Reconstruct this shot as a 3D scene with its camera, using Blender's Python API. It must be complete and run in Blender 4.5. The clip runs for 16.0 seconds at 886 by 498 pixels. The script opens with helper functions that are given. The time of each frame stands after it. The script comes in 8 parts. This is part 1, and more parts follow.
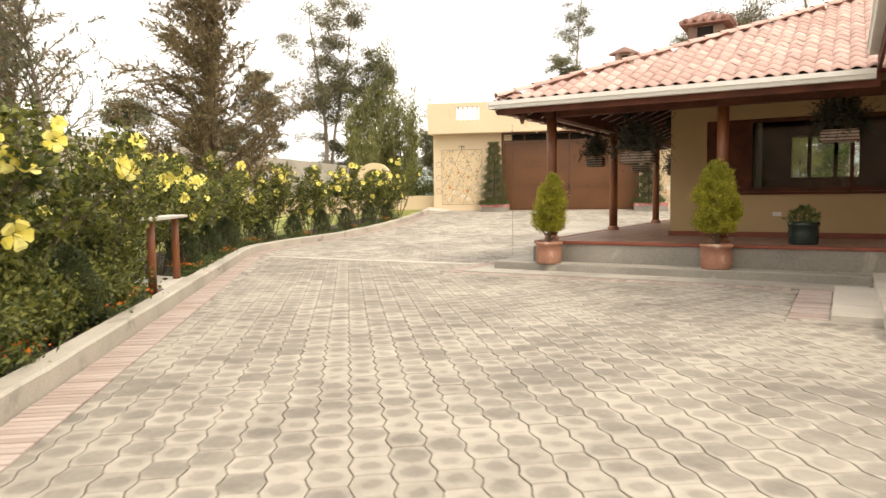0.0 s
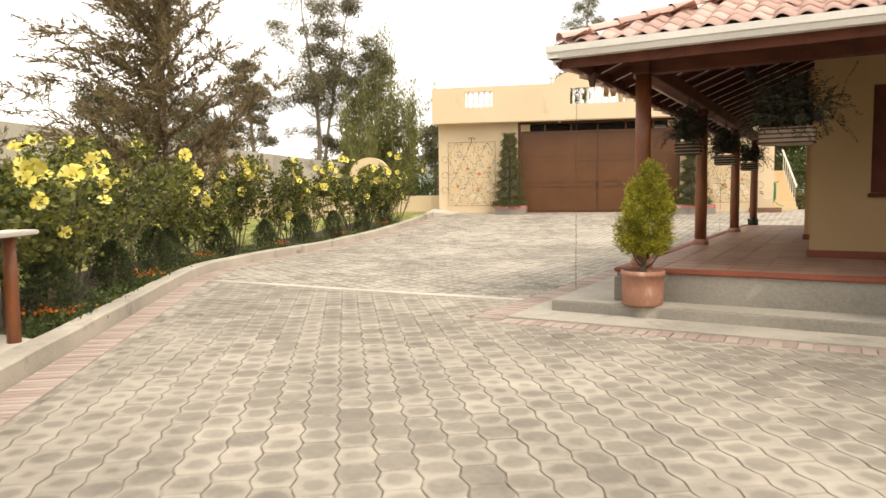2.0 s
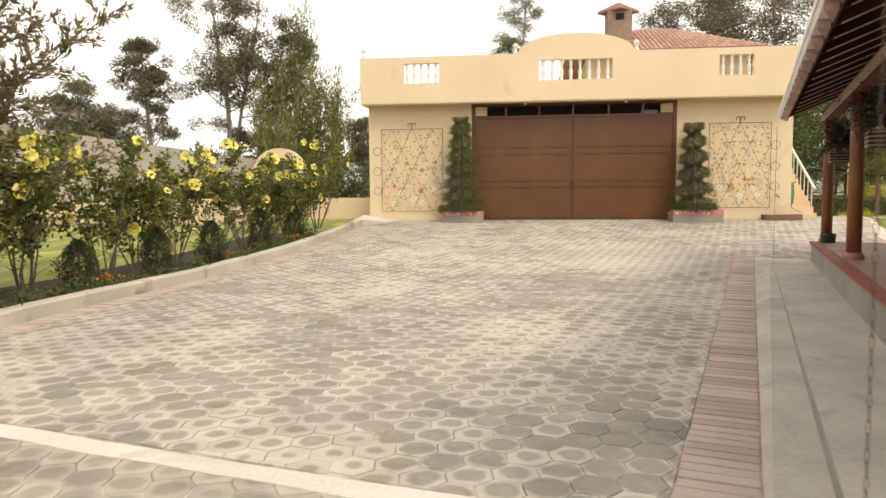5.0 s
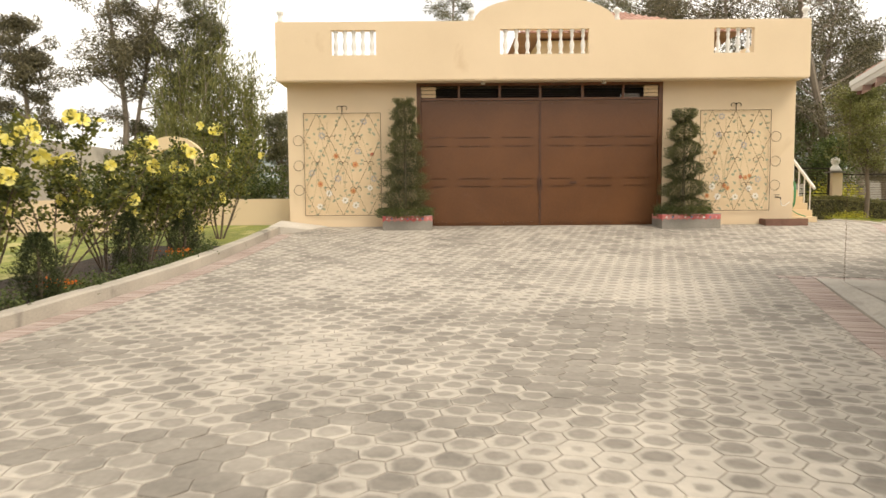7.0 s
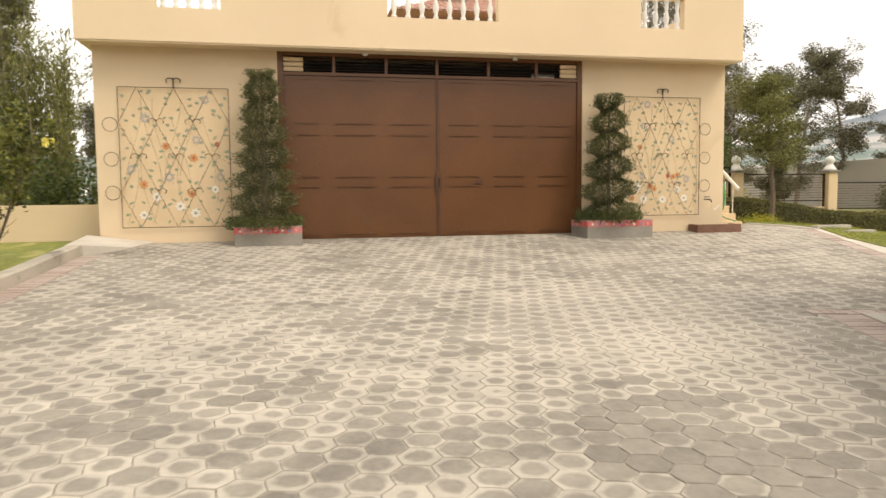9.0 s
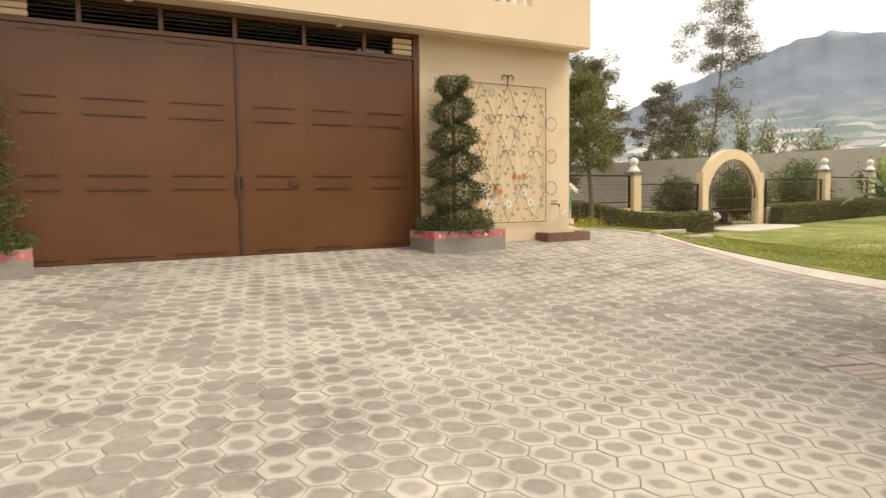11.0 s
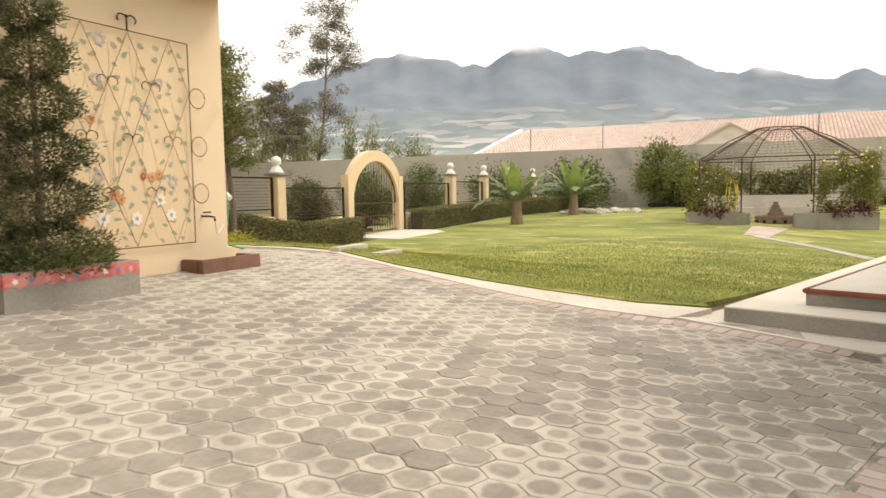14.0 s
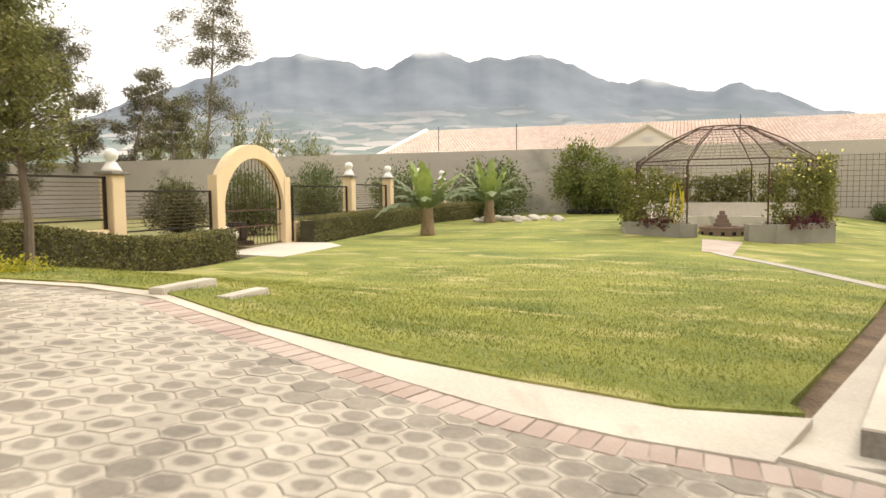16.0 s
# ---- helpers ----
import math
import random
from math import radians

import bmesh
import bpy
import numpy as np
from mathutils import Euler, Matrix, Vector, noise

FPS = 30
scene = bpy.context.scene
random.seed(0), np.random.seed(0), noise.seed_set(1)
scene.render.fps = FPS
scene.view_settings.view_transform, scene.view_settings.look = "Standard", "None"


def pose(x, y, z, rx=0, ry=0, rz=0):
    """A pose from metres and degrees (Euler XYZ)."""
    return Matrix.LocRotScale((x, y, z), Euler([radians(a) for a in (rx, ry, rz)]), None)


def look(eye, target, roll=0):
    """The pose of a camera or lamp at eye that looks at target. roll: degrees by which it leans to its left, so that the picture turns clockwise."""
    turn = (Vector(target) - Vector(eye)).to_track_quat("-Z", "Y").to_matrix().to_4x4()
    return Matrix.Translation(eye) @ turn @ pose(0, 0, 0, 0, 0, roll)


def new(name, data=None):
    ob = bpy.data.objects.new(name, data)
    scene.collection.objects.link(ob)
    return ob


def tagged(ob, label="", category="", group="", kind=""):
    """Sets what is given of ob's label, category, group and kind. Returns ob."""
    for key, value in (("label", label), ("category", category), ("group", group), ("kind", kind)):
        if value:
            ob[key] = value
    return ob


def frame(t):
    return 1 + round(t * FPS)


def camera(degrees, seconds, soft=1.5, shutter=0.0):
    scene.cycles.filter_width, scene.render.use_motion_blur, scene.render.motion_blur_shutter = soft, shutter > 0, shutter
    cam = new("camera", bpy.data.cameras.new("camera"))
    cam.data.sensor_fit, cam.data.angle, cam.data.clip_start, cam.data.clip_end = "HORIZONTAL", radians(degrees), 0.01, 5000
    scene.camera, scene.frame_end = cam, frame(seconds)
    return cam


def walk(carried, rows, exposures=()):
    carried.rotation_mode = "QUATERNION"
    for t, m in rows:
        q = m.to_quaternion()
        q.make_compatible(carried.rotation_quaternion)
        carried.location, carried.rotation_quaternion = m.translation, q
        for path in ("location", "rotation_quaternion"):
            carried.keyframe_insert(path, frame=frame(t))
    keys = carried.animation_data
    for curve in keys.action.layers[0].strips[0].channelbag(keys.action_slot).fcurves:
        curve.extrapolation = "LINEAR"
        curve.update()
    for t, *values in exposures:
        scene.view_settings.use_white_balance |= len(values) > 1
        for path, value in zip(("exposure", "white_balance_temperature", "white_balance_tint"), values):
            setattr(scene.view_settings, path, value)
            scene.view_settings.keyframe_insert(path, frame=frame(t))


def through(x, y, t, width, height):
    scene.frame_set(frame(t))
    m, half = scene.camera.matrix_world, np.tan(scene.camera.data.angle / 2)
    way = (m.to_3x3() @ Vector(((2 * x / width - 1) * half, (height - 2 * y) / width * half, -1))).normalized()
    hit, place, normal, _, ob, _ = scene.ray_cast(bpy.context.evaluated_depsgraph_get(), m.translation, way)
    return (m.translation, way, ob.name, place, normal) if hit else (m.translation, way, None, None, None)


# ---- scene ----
cam = camera(65.0, 16.0, shutter=0.3)
PATH = [
    (0, (1.289, -0.294, 1.24), (0.849, 1.651, 1.089), -0.7),
    (0.5, (0.921, 0.700, 1.242), (0.487, 2.647, 1.090), -0.7),
    (1, (0.615, 1.765, 1.243), (0.178, 3.710, 1.091), -0.65),
    (1.5, (0.3, 2.843, 1.25), (-0.137, 4.789, 1.099), -0.6),
    (2, (-0.009, 3.88, 1.27), (-0.442, 5.826, 1.117), -0.6),
    (2.5, (-0.315, 4.865, 1.29), (-0.723, 6.817, 1.138), -0.5),
    (3, (-0.577, 5.882, 1.305), (-0.946, 7.842, 1.152), -0.5),
    (3.5, (-0.808, 6.902, 1.32), (-1.148, 8.867, 1.166), -0.5),
    (4, (-0.994, 7.883, 1.324), (-1.31, 9.852, 1.170), -0.5),
    (6.5, (-2.165, 12.661, 1.258), (-2.221, 14.655, 1.113), -0.35),
    (7, (-2.331, 13.674, 1.262), (-2.335, 15.668, 1.117), -0.4),
    (7.5, (-2.475, 14.647, 1.278), (-2.411, 16.641, 1.132), -0.4),
    (8, (-2.586, 15.601, 1.292), (-2.421, 17.588, 1.146), -0.5),
    (8.5, (-2.668, 16.522, 1.305), (-2.388, 18.497, 1.16), -0.6),
    (9, (-2.740, 17.383, 1.327), (-2.324, 19.334, 1.181), -0.65),
    (11.5, (-2.584, 21.189, 1.46), (-1.402, 22.794, 1.301), -0.75),
    (12, (-2.333, 21.836, 1.47), (-0.997, 23.316, 1.31), -0.8),
    (12.5, (-2.012, 22.426, 1.481), (-0.533, 23.762, 1.319), -0.85),
    (13, (-1.652, 22.948, 1.488), (-0.042, 24.124, 1.326), -0.9),
    (13.5, (-1.241, 23.417, 1.489), (0.465, 24.449, 1.326), -0.9),
    (14, (-0.758, 23.824, 1.494), (1.018, 24.728, 1.331), -0.9),
    (14.5, (-0.187, 24.185, 1.503), (1.637, 24.988, 1.341), -0.9),
    (15, (0.586, 24.568, 1.514), (2.436, 25.31, 1.352), -0.85),
    (15.5, (1.553, 24.98, 1.53), (3.423, 25.671, 1.372), -0.7),
    (16, (2.636, 25.393, 1.555), (4.523, 26.039, 1.397), -0.5),
]
walk(cam, [(t, look(eye, target, roll)) for t, eye, target, roll in PATH], exposures=[(0, 0.80, 7300, 11), (2, 0.70, 7300, 11), (4, 0.59, 7300, 11), (6.5, 0.49, 7300, 11), (9, 0.48, 7300, 11), (11.5, 0.46, 7300, 11), (14, 0.60, 7300, 11), (16, 0.71, 7300, 11)])

# ---------------------------------------------------------------- light
SUN_EL, SUN_AZ = 52.0, 138.0        # degrees; azimuth clockwise from +y
world = bpy.data.worlds.new("sky")
scene.world = world
world.use_nodes = True
wn, wl = world.node_tree.nodes, world.node_tree.links
sky = wn.new("ShaderNodeTexSky")
sky.sky_type, sky.sun_disc = "NISHITA", False
sky.sun_elevation, sky.sun_rotation = radians(SUN_EL), radians(SUN_AZ)
w_co = wn.new("ShaderNodeTexCoord")
w_map = wn.new("ShaderNodeMapping")
w_map.inputs["Scale"].default_value = (1.0, 1.0, 4.5)
w_noise = wn.new("ShaderNodeTexNoise")
w_noise.inputs["Scale"].default_value = 2.6
w_noise.inputs["Detail"].default_value = 6.0
w_ramp = wn.new("ShaderNodeValToRGB")
w_ramp.color_ramp.elements[0].position, w_ramp.color_ramp.elements[0].color = 0.37, (0.82, 0.83, 0.85, 1)
w_ramp.color_ramp.elements[1].position, w_ramp.color_ramp.elements[1].color = 0.54, (1.17, 1.17, 1.16, 1)
w_scale = wn.new("ShaderNodeVectorMath")
w_scale.operation = "SCALE"
w_scale.inputs["Scale"].default_value = 0.09
w_mix = wn.new("ShaderNodeMix")
w_mix.data_type = "RGBA"
w_mix.inputs["Factor"].default_value = 0.93
bg = wn["Background"]
bg.inputs["Strength"].default_value = 1.0
wl.new(w_co.outputs["Generated"], w_map.inputs["Vector"])
wl.new(w_map.outputs["Vector"], w_noise.inputs["Vector"])
wl.new(w_noise.outputs["Fac"], w_ramp.inputs["Fac"])
wl.new(sky.outputs["Color"], w_scale.inputs[0])
wl.new(w_scale.outputs["Vector"], w_mix.inputs["A"])
wl.new(w_ramp.outputs["Color"], w_mix.inputs["B"])
wl.new(w_mix.outputs["Result"], bg.inputs["Color"])

sun = new("sun", bpy.data.lights.new("sun", "SUN"))
sun.data.energy, sun.data.angle, sun.data.color = 1.4, radians(22), (1.0, 0.93, 0.84)
_az, _el = radians(SUN_AZ), radians(SUN_EL)
sun.matrix_basis = look((60 * math.sin(_az) * math.cos(_el), 60 * math.cos(_az) * math.cos(_el), 60 * math.sin(_el)), (0, 0, 0))

# ---------------------------------------------------------------- materials
def shade(name, c1, c2=None, rough=0.75, big=0.7, fine=30.0, bump=0.25, metal=0.0, stain=None, stain_at=0.62, dist=0.01, sheen=0.0, island=0.0, rand=0.0, stretch=(1, 1, 1)):
    """A surface of two colours mixed at two scales, with fine relief and, if given, blotches of a stain colour."""
    m = bpy.data.materials.new(name)
    m.use_nodes = True
    n, l = m.node_tree.nodes, m.node_tree.links
    b = n["Principled BSDF"]
    b.inputs["Roughness"].default_value, b.inputs["Metallic"].default_value = rough, metal
    c2 = c2 or tuple(0.72 * v for v in c1)
    co = n.new("ShaderNodeTexCoord")
    mp = n.new("ShaderNodeMapping")
    mp.inputs["Scale"].default_value = stretch
    l.new(co.outputs["Object"], mp.inputs["Vector"])
    big_n, fine_n = n.new("ShaderNodeTexNoise"), n.new("ShaderNodeTexNoise")
    big_n.inputs["Scale"].default_value, big_n.inputs["Detail"].default_value = big, 6.0
    fine_n.inputs["Scale"].default_value, fine_n.inputs["Detail"].default_value = fine, 5.0
    l.new(mp.outputs["Vector"], big_n.inputs["Vector"])
    l.new(mp.outputs["Vector"], fine_n.inputs["Vector"])
    add = n.new("ShaderNodeMath")
    add.operation = "MULTIPLY_ADD"
    add.inputs[1].default_value, add.inputs[2].default_value = 0.45, -0.225
    l.new(fine_n.outputs["Fac"], add.inputs[0])
    tot = n.new("ShaderNodeMath")
    tot.operation = "ADD"
    l.new(big_n.outputs["Fac"], tot.inputs[0])
    l.new(add.outputs[0], tot.inputs[1])
    last = tot
    if island or rand:
        src = n.new("ShaderNodeNewGeometry") if island else n.new("ShaderNodeObjectInfo")
        k = n.new("ShaderNodeMath")
        k.operation = "MULTIPLY_ADD"
        amount = island or rand
        k.inputs[1].default_value, k.inputs[2].default_value = amount, -amount / 2
        l.new(src.outputs["Random Per Island" if island else "Random"], k.inputs[0])
        last = n.new("ShaderNodeMath")
        last.operation = "ADD"
        l.new(tot.outputs[0], last.inputs[0])
        l.new(k.outputs[0], last.inputs[1])
    ramp = n.new("ShaderNodeValToRGB")
    ramp.color_ramp.elements[0].position, ramp.color_ramp.elements[0].color = 0.3, (*c2, 1)
    ramp.color_ramp.elements[1].position, ramp.color_ramp.elements[1].color = 0.7, (*c1, 1)
    l.new(last.outputs[0], ramp.inputs["Fac"])
    out = ramp.outputs["Color"]
    if stain:
        sn, sr, mx = n.new("ShaderNodeTexNoise"), n.new("ShaderNodeValToRGB"), n.new("ShaderNodeMix")
        sn.inputs["Scale"].default_value, sn.inputs["Detail"].default_value, sn.inputs["Distortion"].default_value = big * 1.7, 8.0, 0.6
        sr.color_ramp.elements[0].position, sr.color_ramp.elements[1].position = stain_at, min(1.0, stain_at + 0.14)
        mx.data_type = "RGBA"
        mx.inputs["B"].default_value = (*stain, 1)
        l.new(mp.outputs["Vector"], sn.inputs["Vector"])
        l.new(sn.outputs["Fac"], sr.inputs["Fac"])
        l.new(sr.outputs["Color"], mx.inputs["Factor"])
        l.new(out, mx.inputs["A"])
        out = mx.outputs["Result"]
    l.new(out, b.inputs["Base Color"])
    if bump:
        bp = n.new("ShaderNodeBump")
        bp.inputs["Strength"].default_value, bp.inputs["Distance"].default_value = bump, dist
        l.new(fine_n.outputs["Fac"], bp.inputs["Height"])
        l.new(bp.outputs["Normal"], b.inputs["Normal"])
    return m


def leafy(name, c1, c2, rough=0.6, through=0.25, island=0.6):
    """Leaves: colour by leaf, with some light let through."""
    m = shade(name, c1, c2, rough=rough, big=1.2, fine=9.0, bump=0.0, island=island)
    n, l = m.node_tree.nodes, m.node_tree.links
    b, o = n["Principled BSDF"], n["Material Output"]
    tr, mx = n.new("ShaderNodeBsdfTranslucent"), n.new("ShaderNodeMixShader")
    mx.inputs["Fac"].default_value = through
    src = b.inputs["Base Color"].links[0].from_socket
    l.new(src, tr.inputs["Color"])
    l.new(b.outputs["BSDF"], mx.inputs[1])
    l.new(tr.outputs["BSDF"], mx.inputs[2])
    l.new(mx.outputs["Shader"], o.inputs["Surface"])
    return m


def plain(name, c, rough=0.5, metal=0.0):
    return shade(name, c, tuple(0.85 * v for v in c), rough=rough, metal=metal, big=3.0, fine=60.0, bump=0.06)


def paver_material(name, grey, pale, disc, soft):
    """Concrete pavers: a damp grey disc of its own size on each, with a darker tide line, inside a pale dusty rim."""
    m = shade(name, grey, tuple(0.78 * v for v in grey), rough=0.92, big=1.4, fine=26.0, bump=0.4, island=0.30)
    n, l = m.node_tree.nodes, m.node_tree.links
    b = n["Principled BSDF"]

    def math_node(op, *ins):
        k = n.new("ShaderNodeMath")
        k.operation = op
        for i, v in enumerate(ins):
            if isinstance(v, (int, float)):
                k.inputs[i].default_value = v
            else:
                l.new(v, k.inputs[i])
        return k.outputs[0]

    def noise_node(scale, detail=4.0, rough=0.5, bend=0.0):
        k = n.new("ShaderNodeTexNoise")
        k.inputs["Scale"].default_value, k.inputs["Detail"].default_value = scale, detail
        k.inputs["Roughness"].default_value, k.inputs["Distortion"].default_value = rough, bend
        l.new(co.outputs["Object"], k.inputs["Vector"])
        return k.outputs["Fac"]

    def step(value, low, high, top=1.0):
        k = n.new("ShaderNodeMapRange")
        k.interpolation_type = "SMOOTHSTEP"
        k.inputs["From Min"].default_value, k.inputs["From Max"].default_value, k.inputs["To Max"].default_value = low, high, top
        l.new(value, k.inputs["Value"])
        return k.outputs["Result"]

    uv, ln, geo, co = n.new("ShaderNodeUVMap"), n.new("ShaderNodeVectorMath"), n.new("ShaderNodeNewGeometry"), n.new("ShaderNodeTexCoord")
    uv.uv_map = "UVMap"
    ln.operation = "LENGTH"
    l.new(uv.outputs["UV"], ln.inputs[0])
    chance = geo.outputs["Random Per Island"]
    second = math_node("FRACT", math_node("MULTIPLY", chance, 53.0))
    # distance from the edge of the disc: rim positive, disc negative
    d = math_node("SUBTRACT", ln.outputs["Value"], disc)
    d = math_node("MULTIPLY_ADD", math_node("SUBTRACT", chance, 0.5), 0.46, d)
    d = math_node("MULTIPLY_ADD", math_node("SUBTRACT", noise_node(0.42, 3.0), 0.5), 1.5, d)
    d = math_node("MULTIPLY_ADD", math_node("SUBTRACT", noise_node(8.0, 6.0, 0.62), 0.5), 0.85, d)
    rim = step(d, -soft, soft, 0.94)
    edge = math_node("MULTIPLY", step(d, -0.26, -0.04), math_node("SUBTRACT", 1.0, step(d, -0.04, 0.10)))
    mx = n.new("ShaderNodeMix")
    mx.data_type = "RGBA"
    mx.inputs["B"].default_value = (*pale, 1)
    l.new(rim, mx.inputs["Factor"])
    l.new(b.inputs["Base Color"].links[0].from_socket, mx.inputs["A"])
    # grime a hand wide, scuffs a few pavers wide, some pavers cleaner than others, tide line of the disc
    g = math_node("MULTIPLY_ADD", noise_node(6.0, 7.0, 0.7), 0.75, math_node("MULTIPLY", noise_node(0.8, 5.0, 0.55, 1.0), 0.75))
    g = math_node("MULTIPLY_ADD", second, 0.20, g)
    dirt = n.new("ShaderNodeMapRange")
    dirt.inputs["From Min"].default_value, dirt.inputs["From Max"].default_value = 0.50, 1.20
    dirt.inputs["To Min"].default_value, dirt.inputs["To Max"].default_value = 0.62, 1.30
    l.new(g, dirt.inputs["Value"])
    tone = n.new("ShaderNodeVectorMath")
    tone.operation = "SCALE"
    l.new(mx.outputs["Result"], tone.inputs[0])
    l.new(math_node("MULTIPLY", dirt.outputs["Result"], math_node("MULTIPLY_ADD", edge, -0.10, 1.0)), tone.inputs["Scale"])
    l.new(tone.outputs["Vector"], b.inputs["Base Color"])
    return m


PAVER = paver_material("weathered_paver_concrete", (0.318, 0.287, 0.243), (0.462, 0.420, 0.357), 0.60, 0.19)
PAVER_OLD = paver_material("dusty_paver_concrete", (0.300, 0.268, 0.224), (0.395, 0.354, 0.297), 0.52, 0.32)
MORTAR = shade("sand_joint", (0.48, 0.43, 0.365), (0.16, 0.142, 0.122), rough=0.95, big=4.0, fine=60, bump=0.5)
CONCRETE = shade("kerb_concrete", (0.56, 0.51, 0.425), (0.38, 0.345, 0.29), rough=0.9, big=0.9, fine=40, bump=0.35, stain=(0.22, 0.20, 0.17), stain_at=0.6)
# paler than STEP: holds the light on step tops; also plain apron and path
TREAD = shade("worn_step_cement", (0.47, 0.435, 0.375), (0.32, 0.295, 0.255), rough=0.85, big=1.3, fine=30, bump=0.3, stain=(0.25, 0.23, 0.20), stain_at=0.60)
BRICK_M = shade("dusty_pink_brick", (0.44, 0.355, 0.31), (0.33, 0.255, 0.22), rough=0.9, big=1.3, fine=50, bump=0.4, rand=0.7, stain=(0.47, 0.42, 0.36), stain_at=0.58)
FBRICK = shade("fountain_brick", (0.30, 0.215, 0.17), (0.20, 0.135, 0.105), rough=0.85, big=2.5, fine=30, bump=0.4)
# garden step tops: daylight on them put into a paler cement
BRIGHT = shade("lit_top_cement", (0.76, 0.71, 0.62), (0.60, 0.56, 0.48), rough=0.9, big=1.1, fine=30, bump=0.25, stain=(0.45, 0.41, 0.35), stain_at=0.66)
APRON = shade("pale_cement", (0.66, 0.61, 0.53), (0.48, 0.44, 0.38), rough=0.9, big=0.8, fine=35, bump=0.3, stain=(0.36, 0.33, 0.28), stain_at=0.62)
# darker grey: shade on step sides put in; also planters and caps
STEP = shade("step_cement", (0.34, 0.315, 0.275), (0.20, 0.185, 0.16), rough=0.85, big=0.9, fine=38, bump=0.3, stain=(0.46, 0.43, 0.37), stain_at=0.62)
BRICK = shade("red_paving_brick", (0.48, 0.395, 0.35), (0.385, 0.30, 0.26), rough=0.9, big=1.3, fine=50, bump=0.4, rand=0.7, stain=(0.52, 0.44, 0.36), stain_at=0.6)
WALL = shade("cream_facade_paint", (0.775, 0.62, 0.425), (0.70, 0.555, 0.372), rough=0.85, big=0.5, fine=60, bump=0.12, stain=(0.61, 0.45, 0.27), stain_at=0.66)
WALL_B = shade("ochre_house_paint", (0.56, 0.395, 0.21), (0.48, 0.34, 0.18), rough=0.85, big=0.5, fine=60, bump=0.12)
CREAM = shade("cream_column_paint", (0.76, 0.60, 0.38), (0.68, 0.53, 0.34), rough=0.85, big=1.0, fine=60, bump=0.12)
WHITE = shade("white_paint", (0.82, 0.80, 0.75), (0.70, 0.68, 0.63), rough=0.6, big=1.5, fine=40, bump=0.1)
GATE = shade("brown_gate_enamel", (0.150, 0.062, 0.022), (0.110, 0.045, 0.016), rough=0.36, big=0.8, fine=25, bump=0.08)
GATE_IN = shade("gate_rust_wear", (0.11, 0.045, 0.022), (0.06, 0.026, 0.014), rough=0.5, big=3, fine=30, bump=0.1)
# near-black: shade inside openings put into colour; also basin bottom, tyre, lantern glass
DARK = shade("near_black", (0.02, 0.017, 0.014), (0.012, 0.010, 0.009), rough=0.9, bump=0)
TRELLIS = shade("thin_brown_iron", (0.20, 0.135, 0.085), (0.12, 0.08, 0.05), rough=0.7, metal=0.2, big=6, fine=60, bump=0.1)
TRELLIS_PALE = shade("faded_trellis_iron", (0.30, 0.21, 0.13), (0.19, 0.13, 0.08), rough=0.7, metal=0.1, big=6, fine=60, bump=0.1)
IRON = shade("black_iron", (0.045, 0.033, 0.026), (0.025, 0.018, 0.014), rough=0.55, metal=0.5, big=6, fine=60, bump=0.15)
RUST = shade("rusty_iron", (0.13, 0.072, 0.048), (0.065, 0.038, 0.027), rough=0.75, metal=0.3, big=5, fine=50, bump=0.2)
WOOD = shade("varnished_post_wood", (0.30, 0.105, 0.04), (0.14, 0.045, 0.02), rough=0.42, big=1.6, fine=26, bump=0.15, stretch=(6, 6, 0.7))
BEAM = shade("dark_red_timber", (0.145, 0.043, 0.022), (0.07, 0.021, 0.012), rough=0.85, big=1.8, fine=24, bump=0.15, stretch=(2, 2, 2))
PLANK = shade("ceiling_boards", (0.10, 0.026, 0.016), (0.055, 0.015, 0.010), rough=0.97, big=1.5, fine=20, bump=0.15, rand=0.5)
FERN = leafy("dark_fern_frond", (0.05, 0.046, 0.022), (0.018, 0.018, 0.01), through=0.06)
PINKWOOD = shade("lit_pink_timber", (0.62, 0.46, 0.40), (0.42, 0.29, 0.24), rough=0.7, big=2.0, fine=30, bump=0.15, stretch=(1, 0.3, 1))
STRIP = shade("plain_off_white", (0.72, 0.67, 0.60), rough=0.8, bump=0.1)
FLOOR = shade("red_clay_floor", (0.36, 0.225, 0.17), (0.27, 0.155, 0.115), rough=0.45, big=1.4, fine=40, bump=0.12, rand=0.4)
REDEDGE = shade("red_painted_edge", (0.30, 0.085, 0.05), (0.21, 0.06, 0.035), rough=0.6, big=2, fine=40, bump=0.15)
TILE_DARK = shade("sooty_tile", (0.36, 0.20, 0.16), (0.22, 0.12, 0.095), rough=0.8, big=2.0, fine=34, bump=0.3, rand=0.5)
TILE = shade("clay_roof_tile", (0.63, 0.445, 0.39), (0.50, 0.33, 0.285), rough=0.8, big=1.1, fine=34, bump=0.3, rand=0.75, stain=(0.50, 0.40, 0.33), stain_at=0.64)
TILE_J = shade("clay_roof_tile_field", (0.62, 0.39, 0.31), (0.47, 0.26, 0.195), rough=0.8, big=1.1, fine=34, bump=0.3, island=0.75, stain=(0.50, 0.40, 0.33), stain_at=0.64)
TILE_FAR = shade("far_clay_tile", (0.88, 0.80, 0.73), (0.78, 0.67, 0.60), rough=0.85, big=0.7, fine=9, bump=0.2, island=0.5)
SOILRED = shade("red_brown_cement", (0.24, 0.125, 0.085), (0.15, 0.075, 0.05), rough=0.7, big=3, fine=40, bump=0.2)
